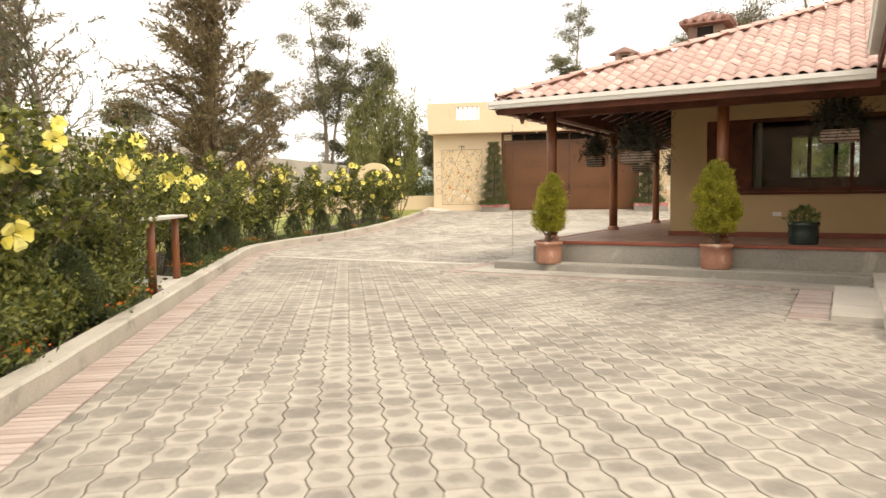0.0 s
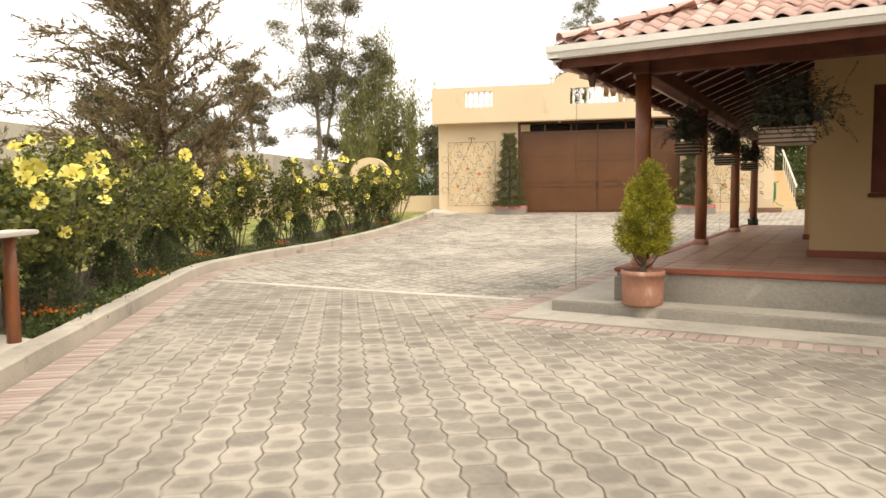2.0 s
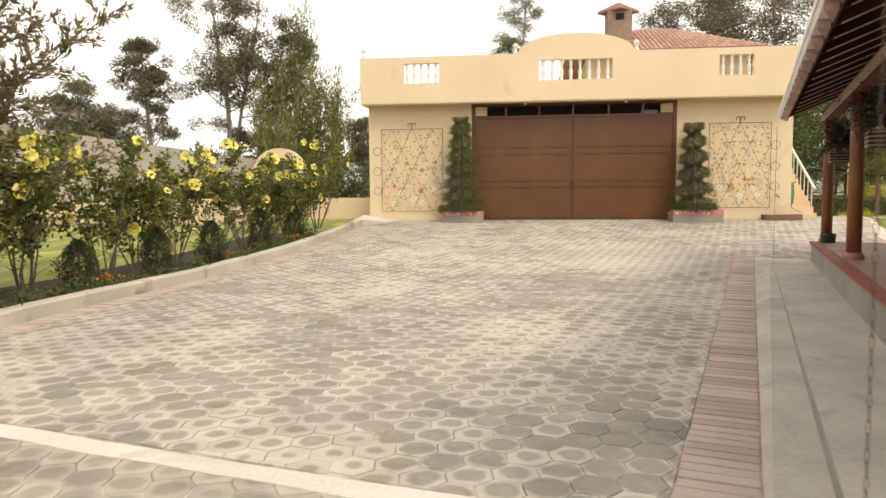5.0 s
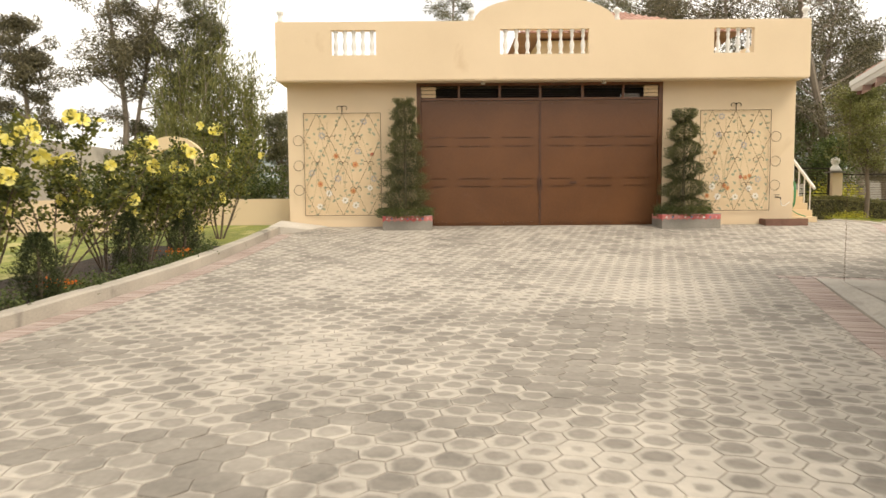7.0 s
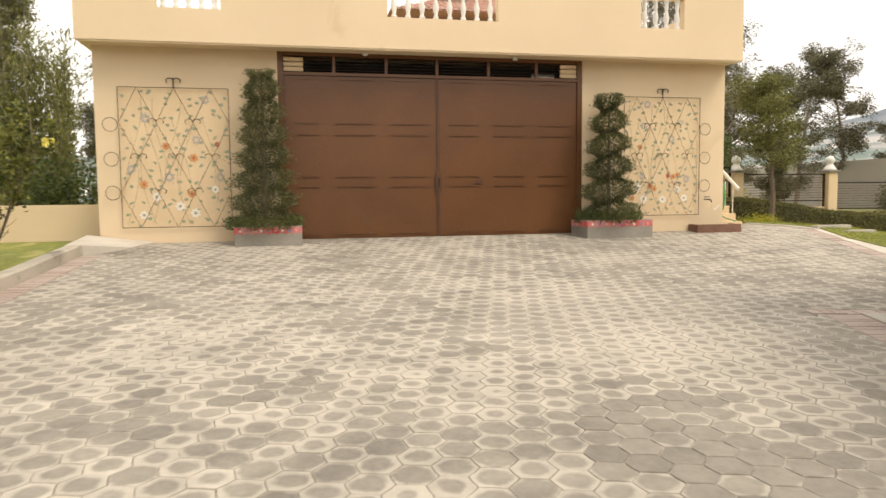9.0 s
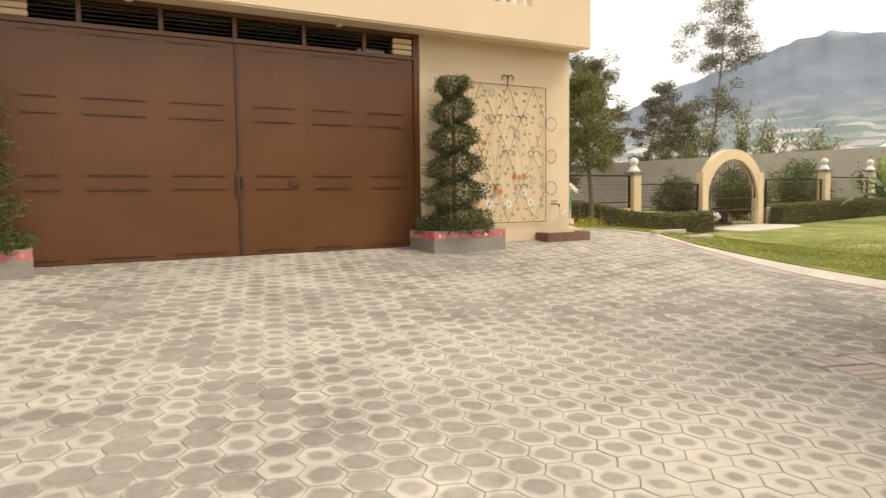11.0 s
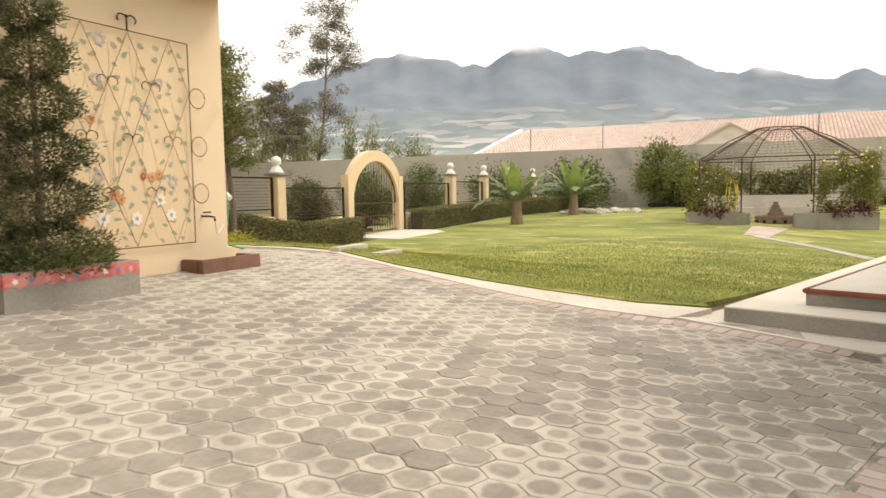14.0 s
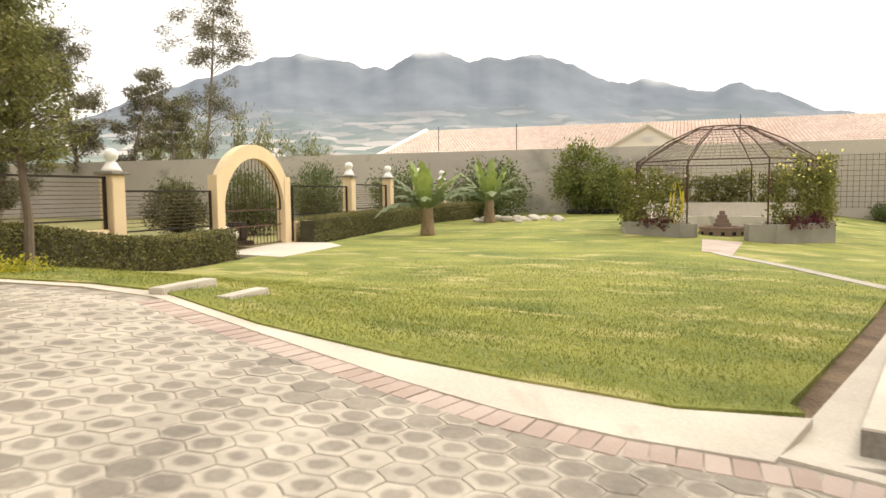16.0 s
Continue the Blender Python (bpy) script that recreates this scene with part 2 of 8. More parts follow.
TERRA = shade("terracotta_pot", (0.44, 0.23, 0.155), (0.32, 0.145, 0.095), rough=0.75, big=3, fine=40, bump=0.25, stain=(0.62, 0.45, 0.36), stain_at=0.60)
SOIL_DRY = shade("dry_brown_soil", (0.22, 0.155, 0.10), (0.11, 0.075, 0.048), rough=0.95, big=3, fine=25, bump=0.9, dist=0.04)
SOIL = shade("garden_soil", (0.075, 0.052, 0.035), (0.035, 0.025, 0.018), rough=0.95, big=2, fine=35, bump=0.8, dist=0.03)
GREYWALL = shade("grey_rendered_wall", (0.52, 0.475, 0.415), (0.41, 0.37, 0.325), rough=0.9, big=0.25, fine=14, bump=0.2, stain=(0.27, 0.25, 0.22), stain_at=0.58)
BARK = shade("bark", (0.20, 0.15, 0.11), (0.10, 0.075, 0.055), rough=0.9, big=2.5, fine=24, bump=0.6, stretch=(1, 1, 0.3))
BARK_PALE = shade("pale_bark", (0.36, 0.30, 0.24), (0.19, 0.155, 0.12), rough=0.85, big=1.0, fine=14, bump=0.4, stretch=(1, 1, 0.3))
GREEN_HIB = leafy("hibiscus_leaf", (0.22, 0.225, 0.045), (0.06, 0.078, 0.02), through=0.3)
GREEN_DARK = leafy("dark_conifer_leaf", (0.085, 0.105, 0.034), (0.032, 0.046, 0.016), through=0.12)
GREEN_GOLD = leafy("golden_conifer_leaf", (0.56, 0.50, 0.055), (0.19, 0.20, 0.022), through=0.25)
GREEN_EUC = leafy("eucalyptus_leaf", (0.20, 0.19, 0.095), (0.09, 0.09, 0.046), through=0.2)
GREEN_BROWN = leafy("brown_casuarina_leaf", (0.31, 0.235, 0.125), (0.15, 0.115, 0.06), through=0.35)
GREEN_WIL = leafy("willow_leaf", (0.26, 0.255, 0.08), (0.125, 0.135, 0.042), through=0.3)
GREEN_EUD = leafy("dark_eucalyptus_leaf", (0.20, 0.175, 0.095), (0.085, 0.076, 0.044), through=0.15)
GREEN_SHRUB = leafy("fresh_shrub_leaf", (0.27, 0.29, 0.08), (0.10, 0.13, 0.035), through=0.25)
GREEN_FEATHER = leafy("feathery_grey_leaf", (0.20, 0.185, 0.11), (0.09, 0.085, 0.05), through=0.3)
GREEN_TOP = leafy("topiary_leaf", (0.185, 0.18, 0.065), (0.045, 0.054, 0.022), through=0.15)
GREEN_TREE = leafy("garden_tree_leaf", (0.15, 0.185, 0.05), (0.06, 0.09, 0.026), through=0.25)
GREEN_HEDGE = leafy("clipped_hedge_leaf", (0.29, 0.265, 0.10), (0.12, 0.12, 0.045), through=0.15)
GREEN_PALM = leafy("ensete_leaf", (0.36, 0.43, 0.12), (0.20, 0.27, 0.07), through=0.3)
GREEN_GREY = leafy("old_ensete_leaf", (0.30, 0.345, 0.19), (0.14, 0.18, 0.09), through=0.25)
GREEN_YEL = leafy("yellow_green_shrub", (0.56, 0.50, 0.05), (0.32, 0.33, 0.035), through=0.25)
GRASS = leafy("grass_blade", (0.40, 0.395, 0.085), (0.135, 0.175, 0.032), rough=0.7, through=0.3)
LAWN = shade("lawn_turf", (0.31, 0.315, 0.07), (0.125, 0.165, 0.032), rough=0.9, big=0.9, fine=19, bump=1.0, dist=0.05, stain=(0.42, 0.375, 0.145), stain_at=0.54, stretch=(1.3, 0.65, 1.0))
FIELD = shade("rough_grass_ground", (0.29, 0.265, 0.10), (0.17, 0.17, 0.065), rough=0.95, big=0.12, fine=9, bump=0.5, dist=0.03, stain=(0.17, 0.13, 0.075), stain_at=0.56)
YELLOW = leafy("yellow_petal", (0.94, 0.88, 0.34), (0.92, 0.78, 0.14), through=0.25, island=0.5)
ORANGE = leafy("orange_petal", (0.75, 0.24, 0.02), (0.60, 0.12, 0.015), through=0.2)
PALEPET = leafy("pale_petal", (0.80, 0.72, 0.62), (0.72, 0.56, 0.48), through=0.2)
MAROON = leafy("maroon_leaf", (0.16, 0.025, 0.035), (0.07, 0.012, 0.02), through=0.2)


# ---------------------------------------------------------------- building helpers
def thing(name, label, category, m=None, group="", kind=""):
    ob = new(name)
    ob.empty_display_size = 0.2
    if m is not None:
        ob.matrix_basis = m
    return tagged(ob, label, category, group, kind)


def mesh_of(bm, name, smooth=False):
    me = bpy.data.meshes.new(name)
    bm.to_mesh(me)
    bm.free()
    if smooth:
        me.polygons.foreach_set("use_smooth", [True] * len(me.polygons))
    return me


def part(name, bm, material, parent=None, label="", smooth=False):
    me = bm if isinstance(bm, bpy.types.Mesh) else mesh_of(bm, name, smooth)
    if not me.materials:
        me.materials.append(material)
    ob = new(name, me)
    if parent is not None:
        ob.parent = parent
    if label:
        ob["label"] = label
    return ob


def structure(name, bm, material, label, category, smooth=False, m=None):
    ob = tagged(part(name, bm, material, None, "", smooth), label, category, "", "structure")
    if m is not None:
        ob.matrix_basis = m
    return ob


def box(bm, x0, x1, y0, y1, z0, z1, bevel=0.0, m=None):
    r = bmesh.ops.create_cube(bm, size=1.0, matrix=Matrix.LocRotScale(((x0 + x1) / 2, (y0 + y1) / 2, (z0 + z1) / 2), None, (abs(x1 - x0), abs(y1 - y0), abs(z1 - z0))))
    vs = r["verts"]
    if bevel:
        es = list({e for v in vs for e in v.link_edges})
        vs = bmesh.ops.bevel(bm, geom=es, offset=bevel, segments=2, affect="EDGES", clamp_overlap=True)["verts"]
    if m is not None:
        bmesh.ops.transform(bm, matrix=m, verts=[v for v in vs if v.is_valid])
    return bm


def boxed(*a, bevel=0.0, m=None):
    return box(bmesh.new(), *a, bevel=bevel, m=m)


def tube(bm, pts, r, seg=6, r1=None, close=False, caps=True):
    """A round bar along a line of points, tapering from r to r1."""
    pts = [Vector(p) for p in pts]
    n = len(pts)
    r1 = r if r1 is None else r1
    rings = []
    for i, p in enumerate(pts):
        if close:
            d = pts[(i + 1) % n] - pts[i - 1]
        else:
            d = pts[min(i + 1, n - 1)] - pts[max(i - 1, 0)]
        d.normalize()
        ref = Vector((0, 0, 1)) if abs(d.z) < 0.9 else Vector((1, 0, 0))
        s = d.cross(ref).normalized()
        t = s.cross(d)
        rr = r + (r1 - r) * i / max(1, n - 1)
        rings.append([bm.verts.new(p + rr * (math.cos(2 * math.pi * k / seg) * s + math.sin(2 * math.pi * k / seg) * t)) for k in range(seg)])
    for i in range(n if close else n - 1):
        a, b = rings[i], rings[(i + 1) % n]
        for k in range(seg):
            bm.faces.new((a[k], a[(k + 1) % seg], b[(k + 1) % seg], b[k]))
    if caps and not close:
        bm.faces.new(rings[0][::-1])
        bm.faces.new(rings[-1])
    return bm


def lathe(bm, prof, seg=20, at=(0, 0, 0), squash=1.0):
    """A turned shape: prof is (radius, height) from the bottom up."""
    rings = []
    for r, z in prof:
        rings.append([bm.verts.new((at[0] + r * math.cos(2 * math.pi * k / seg), at[1] + squash * r * math.sin(2 * math.pi * k / seg), at[2] + z)) for k in range(seg)])
    for a, b in zip(rings, rings[1:]):
        for k in range(seg):
            bm.faces.new((a[k], a[(k + 1) % seg], b[(k + 1) % seg], b[k]))
    bm.faces.new(rings[0][::-1])
    bm.faces.new(rings[-1])
    return bm


def prism(bm, poly, z0, z1):
    """A plan polygon (counter-clockwise) raised from z0 to z1; z1 may be a function of x, y."""
    top = z1 if callable(z1) else (lambda x, y: z1)
    low = z0 if callable(z0) else (lambda x, y: z0)
    a = [bm.verts.new((x, y, low(x, y))) for x, y in poly]
    b = [bm.verts.new((x, y, top(x, y))) for x, y in poly]
    bm.faces.new(b)
    bm.faces.new(a[::-1])
    for i in range(len(poly)):
        j = (i + 1) % len(poly)
        bm.faces.new((a[i], a[j], b[j], b[i]))
    return bm


def ribbon(bm, left, right, z0, z1):
    """A band between two plan lines of equal count, with thickness."""
    top, low = [], []
    for (ax, ay), (bx, by) in zip(left, right):
        top.append((bm.verts.new((ax, ay, z1(ax, ay))), bm.verts.new((bx, by, z1(bx, by)))))
        low.append((bm.verts.new((ax, ay, z0(ax, ay))), bm.verts.new((bx, by, z0(bx, by)))))
    for i in range(len(left) - 1):
        (a, b), (c, d) = top[i], top[i + 1]
        (e, f), (g, h) = low[i], low[i + 1]
        bm.faces.new((a, b, d, c))
        bm.faces.new((e, g, h, f))
        bm.faces.new((a, c, g, e))
        bm.faces.new((b, f, h, d))
    for (a, b), (e, f) in ((top[0], low[0]), (top[-1], low[-1])):
        bm.faces.new((a, e, f, b))
    bmesh.ops.recalc_face_normals(bm, faces=bm.faces)
    return bm


def offset_line(pts, d):
    """A plan line shifted sideways by d (to the right of its direction)."""
    out = []
    for i, p in enumerate(pts):
        a, b = pts[max(0, i - 1)], pts[min(len(pts) - 1, i + 1)]
        tx, ty = b[0] - a[0], b[1] - a[1]
        k = math.hypot(tx, ty)
        out.append((p[0] + d * ty / k, p[1] - d * tx / k))
    return out


def resample(pts, step):
    out, carry = [pts[0]], 0.0
    for a, b in zip(pts, pts[1:]):
        ln = math.hypot(b[0] - a[0], b[1] - a[1])
        s = step - carry
        while s <= ln:
            out.append((a[0] + (b[0] - a[0]) * s / ln, a[1] + (b[1] - a[1]) * s / ln))
            s += step
        carry = ln - (s - step)
    return out


def smooth_line(pts, rounds=2):
    for _ in range(rounds):
        new_pts = [pts[0]]
        for a, b in zip(pts, pts[1:]):
            new_pts += [(0.75 * a[0] + 0.25 * b[0], 0.75 * a[1] + 0.25 * b[1]), (0.25 * a[0] + 0.75 * b[0], 0.25 * a[1] + 0.75 * b[1])]
        pts = new_pts + [pts[-1]]
    return pts


def drive_z(y):
    """Height of the paved yard: level by the house, rising to the big gate."""
    t = min(1.0, max(0.0, (y - 19.5) / 11.0))
    return -0.03 + 0.63 * t ** 1.45


def lawn_edge_x(y):
    return 7.2 if y < 26 else 7.2 + (y - 26) * 0.25


def lawn_z(x, y):
    b = 0.2974 * (x + 0.5) + 0.9548 * (y - 11.62)
    f = max(0.0, min(1.0, (b - 14.9) / 4.0))
    p = 0.10 + 0.0225 * f * max(0.0, min(x, 36) - 7.3) - 0.012 * max(0.0, min(y, 45) - 25)
    w = max(0.0, min(1.0, 1 - (x - lawn_edge_x(y)) / 4.5))
    w = w * w * (3 - 2 * w)
    return drive_z(y) * w + p * (1 - w)


def land_z(x, y):
    return drive_z(y) if x < lawn_edge_x(y) else lawn_z(x, y)


def leaves(centres, size, rng, aspect=0.5, droop=0.0, spread=0.35, fold=0.25, along=None):
    """Many small folded leaves as one mesh: each two triangles pairs round a midrib."""
    c = np.asarray(centres, float)
    n = len(c)
    d = rng.normal(size=(n, 3)) if along is None else np.asarray(along, float) + rng.normal(scale=spread, size=(n, 3))
    d[:, 2] -= droop
    d /= np.linalg.norm(d, axis=1)[:, None] + 1e-9
    r = rng.normal(size=(n, 3))
    s = np.cross(d, r)
    s /= np.linalg.norm(s, axis=1)[:, None] + 1e-9
    u = np.cross(s, d)
    ln = (size * rng.uniform(0.6, 1.35, n))[:, None]
    w = ln * aspect
    v = np.empty((n, 4, 3))
    v[:, 0] = c
    v[:, 1] = c + 0.5 * ln * d + 0.5 * w * s + fold * w * u
    v[:, 2] = c + ln * d
    v[:, 3] = c + 0.5 * ln * d - 0.5 * w * s + fold * w * u
    me = bpy.data.meshes.new("foliage")
    idx = np.arange(n * 4).reshape(n, 4)
    faces = np.concatenate([idx[:, [0, 1, 2]], idx[:, [0, 2, 3]]])
    me.vertices.add(n * 4)
    me.vertices.foreach_set("co", v.reshape(-1))
    me.loops.add(len(faces) * 3)
    me.loops.foreach_set("vertex_index", faces.reshape(-1).astype(np.int32))
    me.polygons.add(len(faces))
    me.polygons.foreach_set("loop_start", np.arange(0, len(faces) * 3, 3, dtype=np.int32))
    me.update(calc_edges=True)
    me.validate()
    return me

# ---------------------------------------------------------------- ground, yard, kerb
def ground_sheet():
    bm = bmesh.new()
    xs = [-4400, -1500, -500, -200, -90] + [x for x in range(-60, 71, 2)] + [110, 200, 500, 1500, 4400]
    ys = [-4400, -1500, -500, -200, -80] + [y for y in range(-40, 101, 2)] + [130, 200, 500, 1500, 4400]
    grid = [[bm.verts.new((x, y, land_z(x, y) - 0.10)) for x in xs] for y in ys]
    for j in range(len(ys) - 1):
        for i in range(len(xs) - 1):
            bm.faces.new((grid[j][i], grid[j][i + 1], grid[j + 1][i + 1], grid[j + 1][i]))
    return bm


structure("ground", ground_sheet(), FIELD, "rough grassy ground reaching out to the hills", "ground", smooth=True)

HOUSE = pose(-0.50, 11.62, 0, 0, 0, -17.3)          # house axes: a to its right, b to its back


def hw(a, b):
    p = HOUSE @ Vector((a, b, 0))
    return (p.x, p.y)


# left edge of the paving, from behind the camera to the facade (foot of the kerb)
KERB = [(2.31, -8.0), (-3.0, 5.35), (-6.35, 13.75), (-6.72, 15.0), (-6.88, 17.0), (-6.78, 19.5), (-6.45, 22.5), (-6.2, 25.0), (-6.1, 27.5), (-6.02, 29.2)]
KERB = [KERB[0], KERB[1]] + smooth_line(KERB[2:], 1)
kerb_fine = resample(KERB, 0.25) + [KERB[-1]]
kz = lambda h: (lambda x, y: drive_z(y) + h)
wob = lambda pts, k: [(x + 0.012 * noise.noise(Vector((x * 1.3, y * 1.3, k))), y) for x, y in pts]


def kerb_mesh():
    bm = bmesh.new()
    outer = wob(kerb_fine, 0.0)
    top_o, top_i = offset_line(outer, -0.025), offset_line(outer, -0.19)
    inner = offset_line(outer, -0.20)
    rows = []
    for o, to, ti, i in zip(outer, top_o, top_i, inner):
        zb = drive_z(o[1])
        h = 0.165 + 0.012 * noise.noise(Vector((o[0] * 0.9, o[1] * 0.9, 4.0)))
        rows.append([bm.verts.new(p) for p in ((o[0], o[1], zb - 0.06), (o[0] - 0.004, o[1], zb + h - 0.02), (to[0], to[1], zb + h), (ti[0], ti[1], zb + h), (i[0], i[1], zb + h - 0.02), (i[0], i[1], zb - 0.15))])
    for a, b in zip(rows, rows[1:]):
        for k in range(5):
            bm.faces.new((a[k], a[k + 1], b[k + 1], b[k]))
    bm.faces.new(rows[0])
    bm.faces.new(rows[-1][::-1])
    bmesh.ops.recalc_face_normals(bm, faces=bm.faces)
    return bm


structure("kerb", kerb_mesh(), CONCRETE, "pale worn concrete kerb along the flower bed", "kerb")
# cement ramp where the kerb meets the facade
bm = bmesh.new()
prism(bm, [(-6.25, 29.15), (-5.98, 29.15), (-5.45, 29.8), (-5.15, 30.42), (-6.25, 30.42)], lambda x, y: drive_z(y) - 0.05, lambda x, y: drive_z(y) + (0.165 if x < -5.7 else 0.02))
structure("kerb_ramp", bm, APRON, "cement ramp joining the kerb to the facade", "kerb")

# outlines of the paving
JOINT_A, JOINT_B = (-6.02, 13.80), (-0.86, 12.42)
BAND_L = -0.66                     # outer edge of the brick band along the house, in house metres
EDGE_N = [(6.36, 24.93), (6.37, 25.66), (6.48, 26.31), (6.76, 27.13), (7.26, 28.31), (8.05, 30.19), (8.32, 31.4), (8.42, 33.0)]
LAWN_W = [(7.25, 24.66), (7.02, 25.39), (7.12, 26.47), (7.26, 27.34), (7.62, 28.77), (8.28, 30.35), (8.5, 31.4), (8.6, 33.2)]
inner_kerb = offset_line(KERB, 0.33)
low_part = [p for p in inner_kerb if p[1] < 13.7]
high_part = [p for p in inner_kerb if p[1] > 13.9]
front = [hw(-0.55, -0.86), hw(4.76, -0.80)]
poly_a = [low_part[0], (13.0, -8.0), (13.0, 5.0), hw(7.2, -3.06), hw(4.76, -3.06), front[1], front[0], hw(BAND_L, -0.5), JOINT_B, (-5.72, 13.66)] + low_part[::-1][:-1]
poly_b = [(-5.75, 13.84), (-0.90, 12.56), hw(BAND_L, 0.7), hw(BAND_L, 12.15), hw(-0.78, 12.17), hw(-0.78, 12.43), hw(2.3, 12.43), hw(2.36, 13.0), hw(2.38, 14.55)] + [(x - 0.26, y) for x, y in EDGE_N] + [(6.2, 33.0), (6.2, 30.42), (-5.2, 30.42)] + [(-5.72, 29.2)] + high_part[::-1]


def inside(p, poly):
    x, y = p
    c = False
    for (x0, y0), (x1, y1) in zip(poly, poly[1:] + poly[:1]):
        if (y0 > y) != (y1 > y) and x < (x1 - x0) * (y - y0) / (y1 - y0) + x0:
            c = not c
    return c


def clip_by(pts, a, b):
    """The part of a small polygon left of the line from a to b."""
    side = lambda p: (b[0] - a[0]) * (p[1] - a[1]) - (b[1] - a[1]) * (p[0] - a[0])
    out = []
    for p, q in zip(pts, pts[1:] + pts[:1]):
        sp, sq = side(p), side(q)
        if sp >= 0:
            out.append(p)
        if (sp >= 0) != (sq >= 0):
            k = sp / (sp - sq)
            out.append((p[0] + (q[0] - p[0]) * k, p[1] + (q[1] - p[1]) * k))
    return out


def near_edges(p, poly, d):
    for a, b in zip(poly, poly[1:] + poly[:1]):
        ex, ey = b[0] - a[0], b[1] - a[1]
        k = max(0.0, min(1.0, ((p[0] - a[0]) * ex + (p[1] - a[1]) * ey) / (ex * ex + ey * ey)))
        if math.hypot(p[0] - a[0] - k * ex, p[1] - a[1] - k * ey) < d:
            yield a, b


HEX = 0.1288                         # side of a paver


def hex_cells(poly, turn, origin, along, across, wave):
    """Paver outlines on a lattice turned by turn degrees, cut at the outline of the paving.
    along, across: how much of its cell a paver fills; wave: depth of the zigzag between the columns."""
    ca, sa = math.cos(radians(turn)), math.sin(radians(turn))
    to = lambda u, v: (origin[0] + ca * u - sa * v, origin[1] + sa * u + ca * v)
    h = HEX * math.sqrt(3)
    for i in range(-110, 111):
        for j in range(-150, 151):
            u, v = 1.5 * HEX * i, h * (j + 0.5 * (i % 2))
            c = to(u, v)
            if not (-9 < c[0] < 13.5 and -8 < c[1] < 33.2):
                continue
            edges = list(near_edges(c, poly, HEX * 1.05))
            ins = inside(c, poly)
            if not ins and not edges:
                continue
            pts = []
            for k in range(6):
                for s in (0.0, 0.5):
                    a0, a1 = math.pi / 3 * k, math.pi / 3 * (k + 1)
                    x = math.cos(a0) + (math.cos(a1) - math.cos(a0)) * s
                    y = HEX * (math.sin(a0) + (math.sin(a1) - math.sin(a0)) * s)
                    if abs(x) > 0.4:     # flattened zigzag between the columns
                        x = math.copysign(0.75 + (abs(x) - 0.75) * wave, x)
                    else:
                        x *= (0.75 - 0.25 * wave) / 0.5
                    x *= HEX
                    if s:                # wavy sides, turned alternately in and out
                        f = 1.0 + (0.035 if k % 2 else -0.035)
                        x, y = x * f, y * f
                    pts.append(to(u + x * along, v + y * across))
            cut = pts
            for a, b in edges:
                cut = clip_by(cut, a, b)
                if len(cut) < 3:
                    break
            if len(cut) < 3:
                continue
            area = 0.5 * sum(p[0] * q[1] - p[1] * q[0] for p, q in zip(cut, cut[1:] + cut[:1]))
            if area > 0.004:
                yield c, cut


def paver_geometry(cells):
    """Vertices, faces and rim coordinates of a set of pavers, each with a chamfer and its own slight tilt."""
    verts, faces, uvs = [], [], []
    for c, pts in cells:
        n = len(pts)
        z = drive_z(c[1])
        rnd = random.uniform
        tx, ty, dz = rnd(-0.010, 0.010), rnd(-0.010, 0.010), rnd(-0.0018, 0.0018)
        slope = (drive_z(c[1] + 0.1) - drive_z(c[1] - 0.1)) / 0.2
        height = lambda x, y: z + dz + tx * (x - c[0]) + (ty + slope) * (y - c[1])
        base = len(verts)
        mx, my = sum(p[0] for p in pts) / n, sum(p[1] for p in pts) / n
        for x, y in pts:
            verts.append((x, y, height(x, y) - 0.022))
            uvs.append(((x - c[0]) / HEX, (y - c[1]) / HEX))
        for x, y in pts:
            x, y = mx + (x - mx) * 0.985, my + (y - my) * 0.985
            verts.append((x, y, height(x, y) - 0.0018))
            uvs.append(((x - c[0]) / HEX, (y - c[1]) / HEX))
        for x, y in pts:
            x, y = mx + (x - mx) * 0.93, my + (y - my) * 0.93
            verts.append((x, y, height(x, y)))
            uvs.append(((x - c[0]) / HEX, (y - c[1]) / HEX))
        for k in range(n):
            j = (k + 1) % n
            faces.append((base + k, base + j, base + n + j, base + n + k))
            faces.append((base + n + k, base + n + j, base + 2 * n + j, base + 2 * n + k))
        faces.append(tuple(range(base + 2 * n, base + 3 * n)))
    return verts, faces, uvs


def paver_mesh(name, cells):
    verts, faces, uvs = paver_geometry(cells)
    me = bpy.data.meshes.new(name)
    me.from_pydata(verts, [], faces)
    lay = me.uv_layers.new(name="UVMap")
    idx = np.empty(len(me.loops), np.int32)
    me.loops.foreach_get("vertex_index", idx)
    lay.data.foreach_set("uv", np.asarray(uvs, np.float32)[idx].reshape(-1))
    return me


def bed_mesh(poly, drop):
    bm = bmesh.new()
    vs = [bm.verts.new((x, y, 0)) for x, y in poly]
    f = bm.faces.new(vs)
    bmesh.ops.triangulate(bm, faces=[f])
    for k in range(21):
        y = 18.0 + (k - 1) * 0.65 if k else 12.5
        bmesh.ops.bisect_plane(bm, geom=bm.verts[:] + bm.edges[:] + bm.faces[:], plane_co=(0, y, 0), plane_no=(0, 1, 0))
    for v in bm.verts:
        v.co.z = drive_z(v.co.y) - (drop if v.co.y < 12.5 else 0.5 * drop)
    return bm


